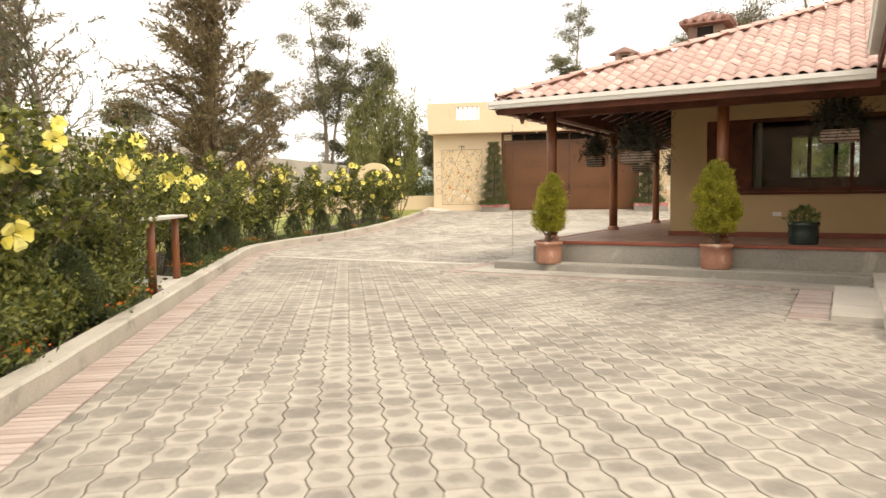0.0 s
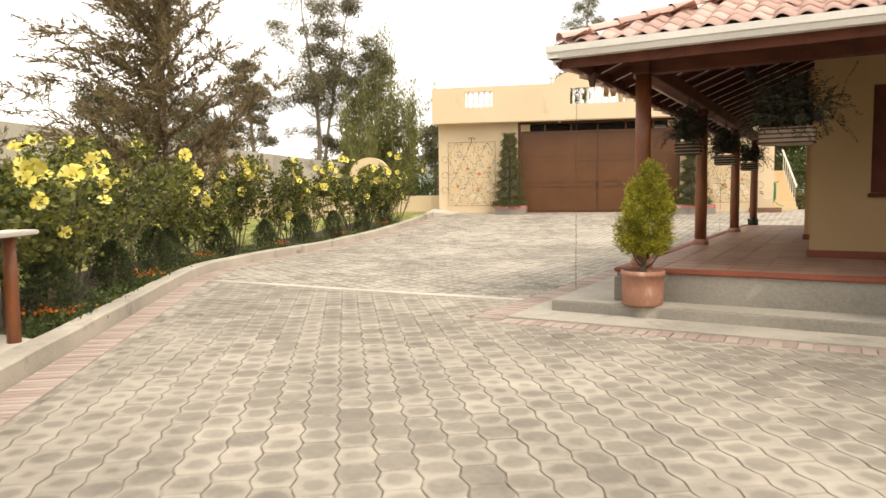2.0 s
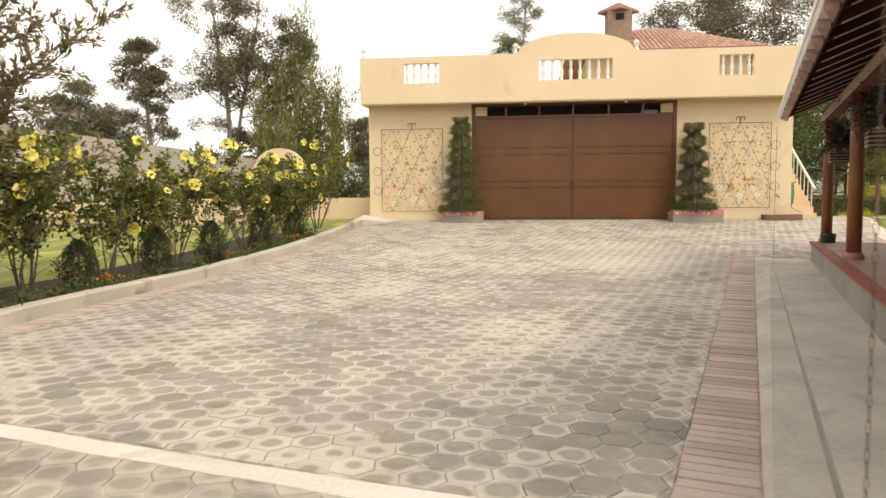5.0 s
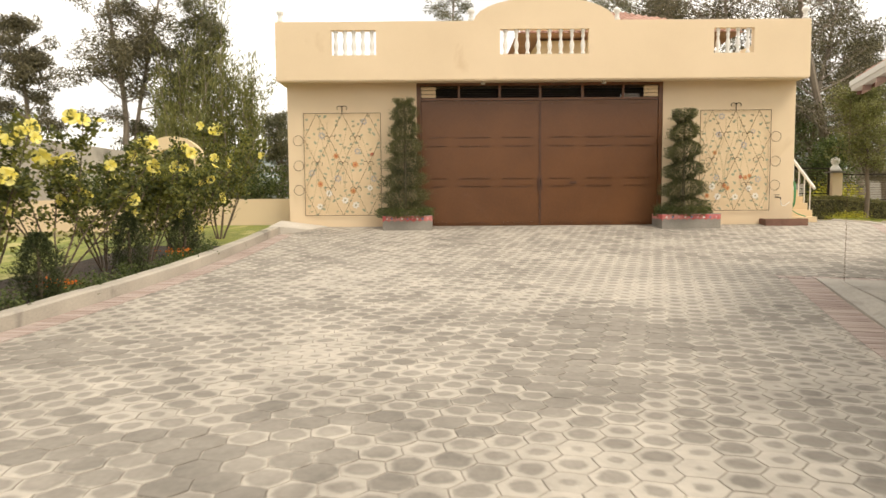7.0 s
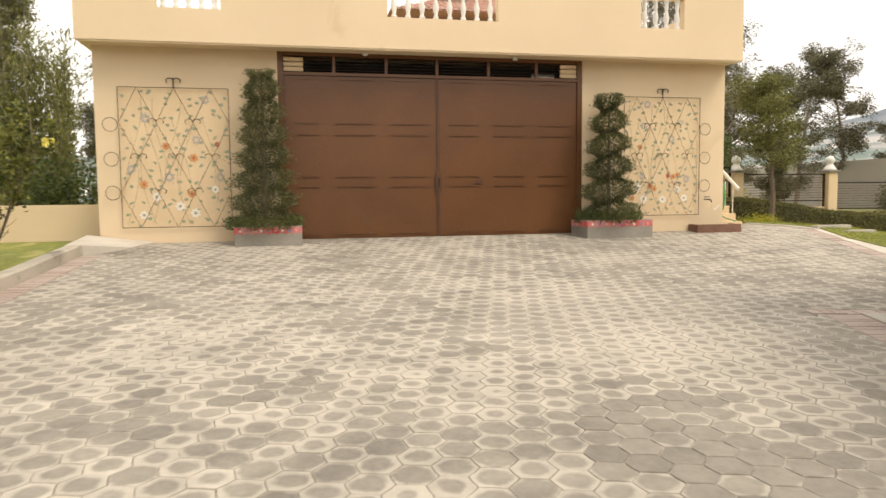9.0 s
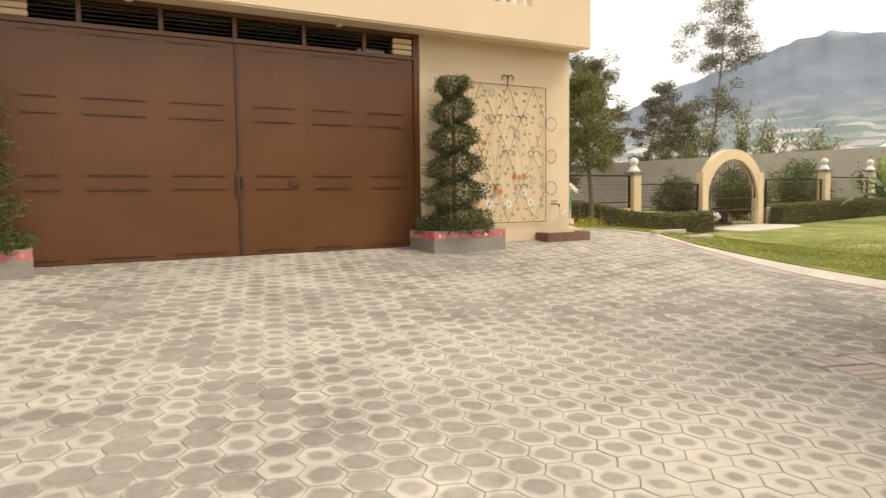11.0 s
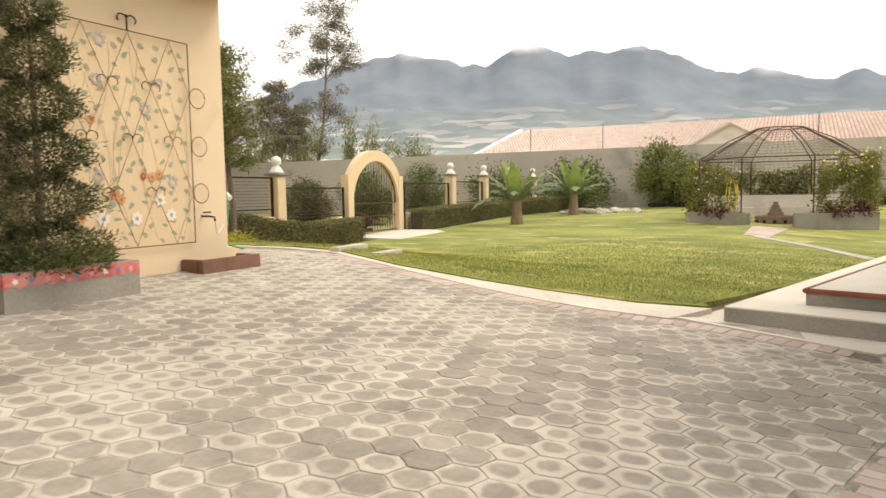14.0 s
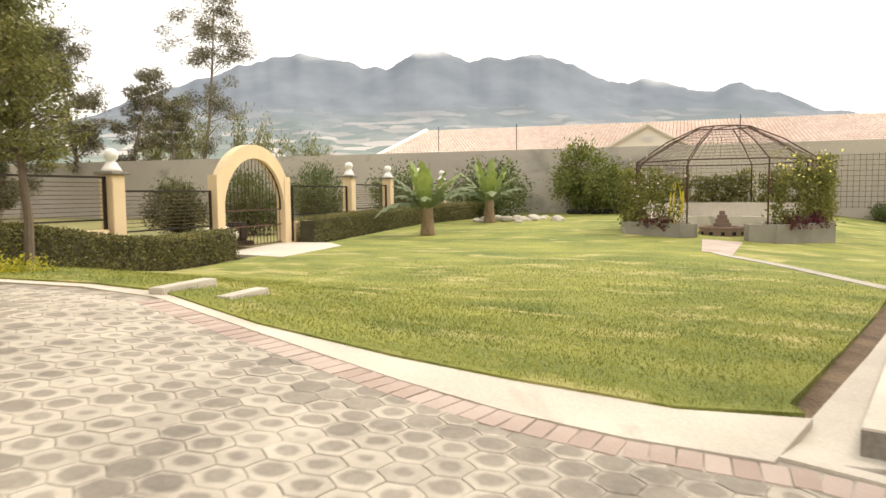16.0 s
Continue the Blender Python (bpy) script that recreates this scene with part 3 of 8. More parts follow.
bed_poly = [(2.31, -8.0), (13.5, -8.0), (13.5, 6.0), hw(8.0, 2.0), hw(0.3, 0.3), hw(0.3, 13.2), hw(3.5, 13.2)] + [(x + 0.1, y) for x, y in EDGE_N] + [(6.0, 33.4), (6.0, 30.5), (-6.0, 30.5)] + KERB[::-1][:-1]
yard = structure("pavement", bed_mesh(bed_poly, 0.013), MORTAR, "paved yard of grey interlocking concrete pavers with sandy joints", "pavement")

# ---------------------------------------------------------------- gate building
FY, SY = 30.44, 29.96               # face of the wall, face of the overhanging parapet
TOP = 5.32


def facade():
    b = thing("gate_building", "cream gatehouse facade with an overhanging parapet and brown gate", "gatehouse", pose(0, FY, 0.6))
    o = Matrix.Translation((0, -FY, -0.6))
    w = lambda *a, **k: boxed(*a, m=o, **k)
    part("left_wall", w(-6.05, -2.97, FY, FY + 0.25, 0.4, 4.0), WALL, b)
    part("right_wall", w(2.9, 6.05, FY, FY + 0.25, 0.4, 4.0), WALL, b)
    part("side_wall", w(5.80, 6.05, FY + 0.25, 33.4, 0.4, 4.0), WALL, b)
    part("side_wall", w(-6.05, -5.80, FY + 0.25, 33.4, 0.4, 4.0), WALL, b)
    part("back_wall", w(-6.05, 6.05, 33.4, 33.6, 0.4, 4.0), WALL, b)
    part("roof_slab", w(-6.19, 6.12, SY + 0.16, 33.7, 4.0, 4.16), WALL, b)
    # parapet of three openings and a raised curved middle
    bm = bmesh.new()
    y0, y1 = SY, SY + 0.16
    for x0, x1, z0, z1 in ((-6.19, 6.125, 4.0, 4.56), (-6.19, -4.91, 4.56, 5.13), (-3.87, -1.02, 4.56, 5.13), (1.03, 3.90, 4.56, 5.13), (4.82, 6.125, 4.56, 5.13), (-6.19, 6.125, 5.13, TOP)):
        box(bm, x0, x1, y0, y1, z0, z1)
    arc = [(-1.62, TOP)] + [(1.62 * math.cos(math.pi * k / 16) * (1 - 0.06 * math.sin(math.pi * k / 16)), TOP + 0.53 * math.sin(math.pi * k / 16) ** 0.9) for k in range(15, 0, -1)] + [(1.62, TOP)]
    f = [bm.verts.new((x, y0, z)) for x, z in arc]
    g = [bm.verts.new((x, y1, z)) for x, z in arc]
    bm.faces.new(f)
    bm.faces.new(g[::-1])
    for i in range(len(arc) - 1):
        bm.faces.new((f[i + 1], f[i], g[i], g[i + 1]))
    bmesh.ops.transform(bm, matrix=o, verts=bm.verts)
    part("parapet", bm, WALL, b)
    part("side_parapet", w(5.965, 6.125, SY + 0.16, 33.7, 4.16, TOP), WALL, b)
    part("side_parapet", w(-6.19, -6.03, SY + 0.16, 33.7, 4.16, TOP), WALL, b)
    part("drip_edge", w(-6.17, 6.10, SY + 0.02, SY + 0.06, 3.972, 3.998), WALL, b)
    prof = [(0.052, 0.0), (0.052, 0.05), (0.03, 0.08), (0.05, 0.17), (0.056, 0.23), (0.032, 0.33), (0.028, 0.37), (0.045, 0.44), (0.03, 0.49), (0.052, 0.52), (0.052, 0.572)]
    for x0, x1, n in ((-4.91, -3.87, 5), (-1.02, 1.03, 8), (3.90, 4.82, 4)):
        for k in range(n):
            x = x0 + (x1 - x0) * (k + 0.5) / n
            part("baluster", lathe(bmesh.new(), prof, 10, (x, SY + 0.08 - FY, 4.56 - 0.6)), WHITE, b, "white turned baluster", True)
    fin = [(0.075, 0.0), (0.075, 0.05), (0.04, 0.07), (0.06, 0.11), (0.035, 0.145), (0.075, 0.19), (0.082, 0.23), (0.07, 0.27), (0.03, 0.30), (0.005, 0.31)]
    for x in (-6.08, -1.68, 1.68, 6.02):
        part("finial", lathe(bmesh.new(), fin, 12, (x, SY + 0.08 - FY, TOP - 0.6)), WHITE, b, "white ball finial", True)
    # gate: frame, two leaves of panels, transom grille
    for x0, x1, z0, z1 in ((-2.97, -2.87, 0.58, 4.0), (2.80, 2.90, 0.58, 4.0), (-2.87, 2.80, 3.93, 4.0), (-2.87, 2.80, 3.585, 3.645)):
        part("gate_frame", w(x0, x1, FY + 0.02, FY + 0.14, z0, z1, bevel=0.006), GATE, b)
    for x in (-1.96, -0.99, -0.02, 0.99, 1.96):
        part("transom_post", w(x - 0.028, x + 0.028, FY + 0.05, FY + 0.11, 3.645, 3.93), GATE, b)
    for z in (3.70, 3.755, 3.81, 3.865, 3.905):
        part("transom_bar", w(-2.5, 2.45, FY + 0.075, FY + 0.09, z - 0.006, z + 0.006), IRON, b)
    for x0, x1 in ((-2.86, -2.51), (2.45, 2.79)):
        for k in range(3):
            part("transom_slat", w(x0, x1, FY + 0.04, FY + 0.09, 3.66 + 0.088 * k, 3.735 + 0.088 * k, bevel=0.01), CREAM, b)
    # sheet whose near-black colour stands for the shade behind the gate
    part("dark_interior_sheet", w(-2.9, 2.85, FY + 1.0, FY + 1.05, 0.6, 4.0), DARK, b, "near-black sheet for the unlit space behind the gate")
    part("sign_sliver", w(1.95, 2.42, FY + 0.30, FY + 0.32, 3.66, 3.76), WHITE, b, "pale panel seen through the transom")
    for side in (-1, 1):
        leaf = part("gate_leaf", w(*((-2.865, -0.03) if side < 0 else (-0.012, 2.795)), FY + 0.05, FY + 0.09, 0.6, 3.58, bevel=0.004), GATE, b, "brown enamelled steel gate leaf")
        xs = (-2.80, -2.12, -1.08, -0.08) if side < 0 else (0.05, 0.93, 1.84, 2.74)
        zs = (0.66, 1.57, 1.73, 2.53, 2.71, 3.53)
        for i in range(3):
            x0, x1 = xs[i] + 0.15, xs[i + 1] - 0.13
            for z0, z1 in ((zs[0], zs[1]), (zs[2], zs[3]), (zs[4], zs[5])):
                for a in ((z0, z0 + 0.026), (z1 - 0.026, z1)):
                    part("panel_moulding", w(x0, x1, FY + 0.03, FY + 0.05, a[0], a[1], bevel=0.008), GATE, leaf)
        # slanting pressed ribs
        ribs = ((0, 4, 1), (2, 4, 1), (1, 0, -1)) if side > 0 else ((1, 4, 1), (1, 0, 1), (2, 4, -1))
        for i, zi, s in ribs:
            x0, x1, z0, z1 = xs[i] + 0.2, xs[i + 1] - 0.2, zs[zi] + 0.1, zs[zi + 1] - 0.1
            a, c = ((x0, z1), (x1, z0)) if s > 0 else ((x0, z0), (x1, z1))
            for off in (0.0, 0.07):
                bm = tube(bmesh.new(), [(a[0] + off, FY + 0.0525, a[1]), (c[0] + off, FY + 0.0525, c[1])], 0.0045, 6)
                bmesh.ops.transform(bm, matrix=o, verts=bm.verts)
                part("pressed_rib", bm, GATE, leaf)
    part("astragal", w(-0.045, 0.005, FY + 0.03, FY + 0.05, 0.62, 3.57, bevel=0.004), GATE_IN, b)
    lock = part("lock_plate", w(-0.085, 0.035, FY + 0.015, FY + 0.03, 1.45, 1.80, bevel=0.006), GATE_IN, b, "worn dark lock plate")
    part("lock_handle", tube(bmesh.new(), [(-0.02, -0.45 + 0.45 + 0.0, 0.95), (-0.02, -0.035, 0.97), (-0.02, -0.035, 1.10), (-0.02, 0.0, 1.12)], 0.012, 6), IRON, lock)
    part("wicket_lock", w(0.69, 0.85, FY + 0.02, FY + 0.036, 1.60, 1.66, bevel=0.004), GATE_IN, b)
    part("threshold", w(-2.97, 2.9, FY - 0.02, FY + 0.3, 0.5, 0.59), CONCRETE, b)
    for x in (-1.4, 1.45):
        part("eave_lamp", lathe(bmesh.new(), [(0.05, 0), (0.05, 0.02), (0.03, 0.06)], 10, (x, SY + 0.3 - FY, 3.33)), WHITE, b)
    return b


facade()


def scroll(cx, cz, r, y, side):
    """Flat iron curl: rises from the node, arches outwards and ends in a drooping hook."""
    return [(cx + side * (r - r * math.cos(t)), y, cz + r * math.sin(t) * 0.8) for t in [math.pi * 1.25 * k / 11 for k in range(12)]]


def trellis(x0, x1, z0, z1, side, ring_x):
    """Wrought-iron wall trellis of long diamonds with curls and rings at one side."""
    t = thing("wall_trellis", "thin wrought-iron trellis of diamonds fixed to the cream wall", "trellis", pose((x0 + x1) / 2, FY, z0))
    ox, oz = (x0 + x1) / 2, z0
    W, H = x1 - x0, z1 - z0
    y = -0.045
    fr = bmesh.new()
    for a, c in (((0, 0), (W, 0)), ((W, 0), (W, H)), ((W, H), (0, H)), ((0, H), (0, 0))):
        tube(fr, [(a[0] - W / 2, y, a[1]), (c[0] - W / 2, y, c[1])], 0.007, 5)
    part("frame", fr, TRELLIS, t)
    n = 3
    for k in range(n):
        for s in (-1, 1):
            pts = []
            for i in range(25):
                q = i / 24
                ph = (q * 4 + (0.0 if s > 0 else 0.0)) % 2
                tri = ph if ph < 1 else 2 - ph
                pts.append((-W / 2 + W / n * (k + 0.5 + s * (tri - 0.0) * 0.5), y + 0.006 * s, q * H))
            part("diamond_bar", tube(bmesh.new(), pts, 0.0042, 4), TRELLIS_PALE, t)
    for row, q in enumerate((0.25, 0.5, 0.75)):
        for k in range(n + (0 if row % 2 else 1) - (0 if row % 2 else 1)):
            cx = -W / 2 + W / n * (k + (0.5 if row % 2 else 0.0))
            if row % 2 == 0 and k == 0:
                continue
            for s in (-1, 1):
                part("curl", tube(bmesh.new(), scroll(cx, q * H + 0.02, 0.064, y - 0.006, s), 0.0048, 4), IRON, t)
    for s in (-1, 1):
        part("crest_curl", tube(bmesh.new(), scroll(0, H + 0.12, 0.06, y, s), 0.009, 5), IRON, t)
    part("crest_stem", tube(bmesh.new(), [(0, y, H), (0, y, H + 0.17)], 0.010, 5), IRON, t)
    for q in (0.25, 0.49, 0.735):
        ring = [(ring_x - ox + 0.12 * math.cos(2 * math.pi * k / 20), y, q * H + 0.12 * math.sin(2 * math.pi * k / 20)) for k in range(20)]
        part("ring", tube(bmesh.new(), ring, 0.006, 4, close=True), TRELLIS, t)
    return t


trellis(-5.66, -3.83, 0.87, 3.30, -1, -5.80)
trellis(3.78, 5.46, 0.93, 3.31, 1, 5.585)


def flat_shape(bm, cx, cz, y, pts):
    vs = [bm.verts.new((cx + px, y, cz + pz)) for px, pz in pts]
    bm.faces.new(vs)


def mural(x0, x1, z0, z1, seed, blooms):
    """Flowers and leaves painted on the wall behind the trellis."""
    rng = random.Random(seed)
    t = thing("wall_mural", "faded painted mural of climbing leaves and orange and white flowers", "mural", pose((x0 + x1) / 2, FY, z0))
    W, H = x1 - x0, z1 - z0
    bm = bmesh.new()
    flat_shape(bm, 0, H / 2, -0.0012, [(W / 2 * sx * (1 - 0.012 * abs(math.sin(9 * k))), H / 2 * sz) for k, (sx, sz) in enumerate(((-1, -1), (0, -1), (1, -1), (1, 0), (1, 1), (0, 1), (-1, 1), (-1, 0)))])
    part("painted_ground", bm, shade("mural_ground", (0.755, 0.59, 0.385), (0.685, 0.53, 0.335), rough=0.9, big=2.5, fine=30, bump=0.08), t, "paler limewashed ground of the mural")
    deep = [-0.002]

    def painted(nm, mt, cx, cz, ring, hole=0.0):
        deep[0] -= 0.00006
        bm = bmesh.new()
        outer = [bm.verts.new((cx + px, deep[0], cz + pz)) for px, pz in ring]
        if hole:
            inner_v = [bm.verts.new((cx + px * hole, deep[0], cz + pz * hole)) for px, pz in ring]
            for i in range(len(ring)):
                k = (i + 1) % len(ring)
                bm.faces.new((outer[i], outer[k], inner_v[k], inner_v[i]))
        else:
            bm.faces.new(outer)
        bmesh.ops.recalc_face_normals(bm, faces=bm.faces)
        part(nm, bm, mt, t)

    # thin vines, then leaves in loose rows, then the flowers
    for k in range(12):
        x = rng.uniform(-W / 2 + 0.1, W / 2 - 0.1)
        deep[0] -= 0.00006
        bm = bmesh.new()
        pts = [(max(-W / 2 + 0.03, min(W / 2 - 0.03, x + 0.16 * math.sin(3.1 * q + k))), 0.05 + (H - 0.1) * (0.15 * (k % 3) + 0.65 * q)) for q in [i / 16 for i in range(17)]]
        for (ax, az), (bx, bz) in zip(pts, pts[1:]):
            bm.faces.new([bm.verts.new(v) for v in ((ax - 0.004, deep[0], az), (ax + 0.004, deep[0], az), (bx + 0.004, deep[0], bz), (bx - 0.004, deep[0], bz))])
        part("painted_vine", bm, MURAL["vine"], t)
    for row in range(13):
        for col in range(9):
            cx, cz = -W / 2 + W * (col + 0.5 + rng.uniform(-0.4, 0.4)) / 9, H * (row + 0.55 + rng.uniform(-0.4, 0.4)) / 13.3
            a, ln, wd = rng.uniform(-0.9, 0.9) + math.pi * rng.randint(0, 1), rng.uniform(0.034, 0.056), rng.uniform(0.019, 0.031)
            ca, sa = math.cos(a), math.sin(a)
            ring = [(ln * x * ca - wd * z * sa, ln * x * sa + wd * z * ca) for x, z in ((-0.8, 0), (-0.95, 0.5), (-0.6, 0.95), (0.0, 0.9), (0.6, 0.5), (1.0, 0), (0.6, -0.5), (0.0, -0.9), (-0.6, -0.95), (-0.95, -0.5))]
            painted("painted_leaf", MURAL["teal" if rng.random() < 0.75 else "olive"], max(-W / 2 + 0.06, min(W / 2 - 0.06, cx)), cz, ring)
    for kind, u, v, r in blooms:
        cx, cz = W * (u - 0.5), H * v
        star = lambda rad, n: [(rad * (1.0 if i % 2 else 0.66) * math.cos(math.pi * i / n) * rng.uniform(0.85, 1.1), rad * (1.0 if i % 2 else 0.66) * math.sin(math.pi * i / n)) for i in range(2 * n)]
        painted("painted_%s_flower" % kind, MURAL[kind], cx, cz, star(0.88 * r, 7), 0.55 if kind == "blue" else 0.0)
        if kind != "blue":
            painted("painted_flower_eye", MURAL["red" if kind == "orange" else "olive"], cx, cz, star(0.3 * r, 5))
    return t


MURAL = {
    "vine": shade("mural_vine", (0.52, 0.41, 0.25), rough=0.9, bump=0.05),
    "teal": shade("mural_leaf_teal", (0.38, 0.41, 0.29), (0.30, 0.335, 0.23), rough=0.9, bump=0.05),
    "olive": shade("mural_leaf_olive", (0.46, 0.41, 0.27), (0.36, 0.325, 0.21), rough=0.9, bump=0.05),
    "orange": shade("mural_orange", (0.66, 0.36, 0.16), (0.57, 0.26, 0.11), rough=0.9, bump=0.05),
    "red": shade("mural_red", (0.52, 0.13, 0.07), (0.42, 0.10, 0.06), rough=0.9, bump=0.05),
    "white": shade("mural_white", (0.84, 0.80, 0.72), (0.76, 0.71, 0.62), rough=0.9, bump=0.05),
    "blue": shade("mural_blue", (0.50, 0.46, 0.42), (0.43, 0.40, 0.38), rough=0.9, bump=0.05),
}
mural(-5.66, -3.83, 0.87, 3.30, 3, (
    ("orange", 0.41, 0.585, 0.09), ("orange", 0.66, 0.50, 0.10), ("orange", 0.20, 0.31, 0.10), ("orange", 0.63, 0.24, 0.09), ("red", 0.88, 0.60, 0.06),
    ("white", 0.31, 0.22, 0.11), ("white", 0.19, 0.09, 0.10), ("white", 0.52, 0.15, 0.11), ("white", 0.66, 0.10, 0.11), ("white", 0.85, 0.27, 0.09),
    ("blue", 0.23, 0.785, 0.11), ("blue", 0.69, 0.63, 0.10), ("blue", 0.09, 0.42, 0.10), ("blue", 0.43, 0.365, 0.11), ("blue", 0.90, 0.36, 0.10), ("blue", 0.78, 0.92, 0.10)))
mural(3.78, 5.46, 0.93, 3.31, 8, (
    ("orange", 0.36, 0.25, 0.085), ("orange", 0.41, 0.225, 0.075), ("red", 0.59, 0.335, 0.06), ("orange", 0.66, 0.33, 0.075), ("orange", 0.72, 0.345, 0.07), ("orange", 0.12, 0.15, 0.08), ("orange", 0.22, 0.58, 0.07),
    ("white", 0.19, 0.24, 0.11), ("white", 0.27, 0.14, 0.11), ("white", 0.52, 0.135, 0.10), ("white", 0.72, 0.22, 0.10), ("white", 0.81, 0.145, 0.10),
    ("blue", 0.31, 0.94, 0.10), ("blue", 0.27, 0.76, 0.09), ("blue", 0.63, 0.655, 0.10), ("blue", 0.84, 0.31, 0.10), ("blue", 0.25, 0.33, 0.09), ("blue", 0.76, 0.79, 0.07)))

# ---------------------------------------------------------------- house with porch
FZ = 0.46                            # porch floor
S1 = 0.11                            # top of the lower step


STEP_PLAN = [(0, 0), (5.6, -0.1), (5.6, 0.5), (0.75, 0.5), (0.75, 11.5), (2.6, 11.5), (2.6, 12.0), (0, 12.0)]


def porch():
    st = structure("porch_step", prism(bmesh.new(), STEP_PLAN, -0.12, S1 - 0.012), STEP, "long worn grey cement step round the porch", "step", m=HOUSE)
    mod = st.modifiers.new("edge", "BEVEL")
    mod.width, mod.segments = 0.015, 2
    # top lighter than the riser: light from above put into its colour
    part("tread", prism(bmesh.new(), [(a * 0.999 + 0.003, b * 0.9985 + 0.006) for a, b in STEP_PLAN], S1 - 0.0115, S1), TREAD, st, "worn top of the step, coloured paler as lit from above")
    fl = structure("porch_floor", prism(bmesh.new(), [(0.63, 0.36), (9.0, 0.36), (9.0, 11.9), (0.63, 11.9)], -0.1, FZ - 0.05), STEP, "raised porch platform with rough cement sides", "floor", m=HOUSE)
    # red painted lip and clay tiles on top
    part("edge_lip", boxed(0.60, 9.0, 0.33, 0.47, FZ - 0.048, FZ + 0.001, bevel=0.012), REDEDGE, fl, "red painted floor edge")
    part("edge_lip", boxed(0.60, 0.74, 0.471, 11.93, FZ - 0.048, FZ + 0.001, bevel=0.012), REDEDGE, fl, "red painted floor edge")
    part("floor_bed", boxed(0.74, 9.0, 0.471, 11.9, FZ - 0.05, FZ - 0.004), FLOOR, fl)
    tile_me = None
    for i in range(5):
        for j in range(33):
            if tile_me is None:
                tile_me = mesh_of(boxed(-0.163, 0.163, -0.163, 0.163, -0.012, 0.0, bevel=0.003), "floor_tile")
            t = part("floor_tile", tile_me, FLOOR, fl)
            t.location = (0.91 + 0.336 * i, 0.645 + 0.336 * j, FZ)
    for i in range(5, 20):
        for j in range(6):
            t = part("floor_tile", tile_me, FLOOR, fl)
            t.location = (0.91 + 0.336 * i, 0.645 + 0.336 * j, FZ)
    # cement apron outside the step
    structure("apron", prism(bmesh.new(), [(-0.28, -0.57), (5.55, -0.55), (5.55, -0.10), (0, 0), (0, 12.0), (2.3, 12.0), (2.3, 12.15), (-0.02, 12.15), (-0.28, 12.15), (-0.28, 9.0), (-0.28, 8.0)], -0.1, lambda a, b: drive_z(hw(a, b)[1]) + 0.016), TREAD, "pale stained cement strip at the foot of the steps", "pavement", m=HOUSE)
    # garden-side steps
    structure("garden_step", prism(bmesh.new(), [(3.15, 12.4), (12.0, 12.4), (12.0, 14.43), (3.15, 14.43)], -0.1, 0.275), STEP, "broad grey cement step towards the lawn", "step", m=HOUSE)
    # top slabs paler than the STEP sides, with the daylight in their colour
    structure("garden_step_top", prism(bmesh.new(), [(3.152, 12.4), (12.0, 12.4), (12.0, 14.428), (3.152, 14.428)], 0.2755, 0.290), BRIGHT, "worn cement top of the garden step, coloured paler as lit", "step", m=HOUSE)
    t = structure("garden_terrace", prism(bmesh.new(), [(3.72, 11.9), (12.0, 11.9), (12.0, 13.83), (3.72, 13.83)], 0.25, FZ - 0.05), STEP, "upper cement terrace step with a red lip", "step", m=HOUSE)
    part("edge_lip", boxed(3.69, 12.0, 13.80, 13.86, FZ - 0.048, FZ + 0.002, bevel=0.012), REDEDGE, t)
    part("edge_lip", boxed(3.69, 3.75, 11.9, 13.798, FZ - 0.048, FZ + 0.002, bevel=0.012), REDEDGE, t)
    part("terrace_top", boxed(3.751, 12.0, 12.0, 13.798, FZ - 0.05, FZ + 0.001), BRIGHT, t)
    structure("walk", prism(bmesh.new(), [(2.68, 14.78), (2.62, 12.95), (3.15, 12.4), (12.5, 12.4), (12.5, 14.46), (8.8, 14.49), (5.9, 14.61), (3.6, 14.745), (3.2, 14.76)], -0.1, lambda a, b: drive_z(hw(a, b)[1]) + 0.014 if a < 3.0 else 0.135), APRON, "pale cement walk along the terrace steps", "pavement", m=HOUSE)
    # wing platform
    structure("corner_slab", prism(bmesh.new(), [(5.16, -3.04), (5.6, -3.04), (5.6, -0.56), (5.16, -0.56)], -0.1, 0.02), APRON, "pale cement slab at the porch corner", "pavement", m=HOUSE)
    structure("wing_platform", prism(bmesh.new(), [(5.6, -4.0), (9.0, -4.0), (9.0, 0.36), (5.6, 0.36)], -0.1, 0.12), APRON, "low cement platform beside the porch", "step", m=HOUSE)


porch()

EA, EB, EZ, RISE = 0.18, -0.20, 2.84, 0.40       # eaves at left and front, height of tiles there, slope


def roof_z(a, b):
    return EZ + RISE * min(a - EA, b - EB, EA + 13.0 - a)


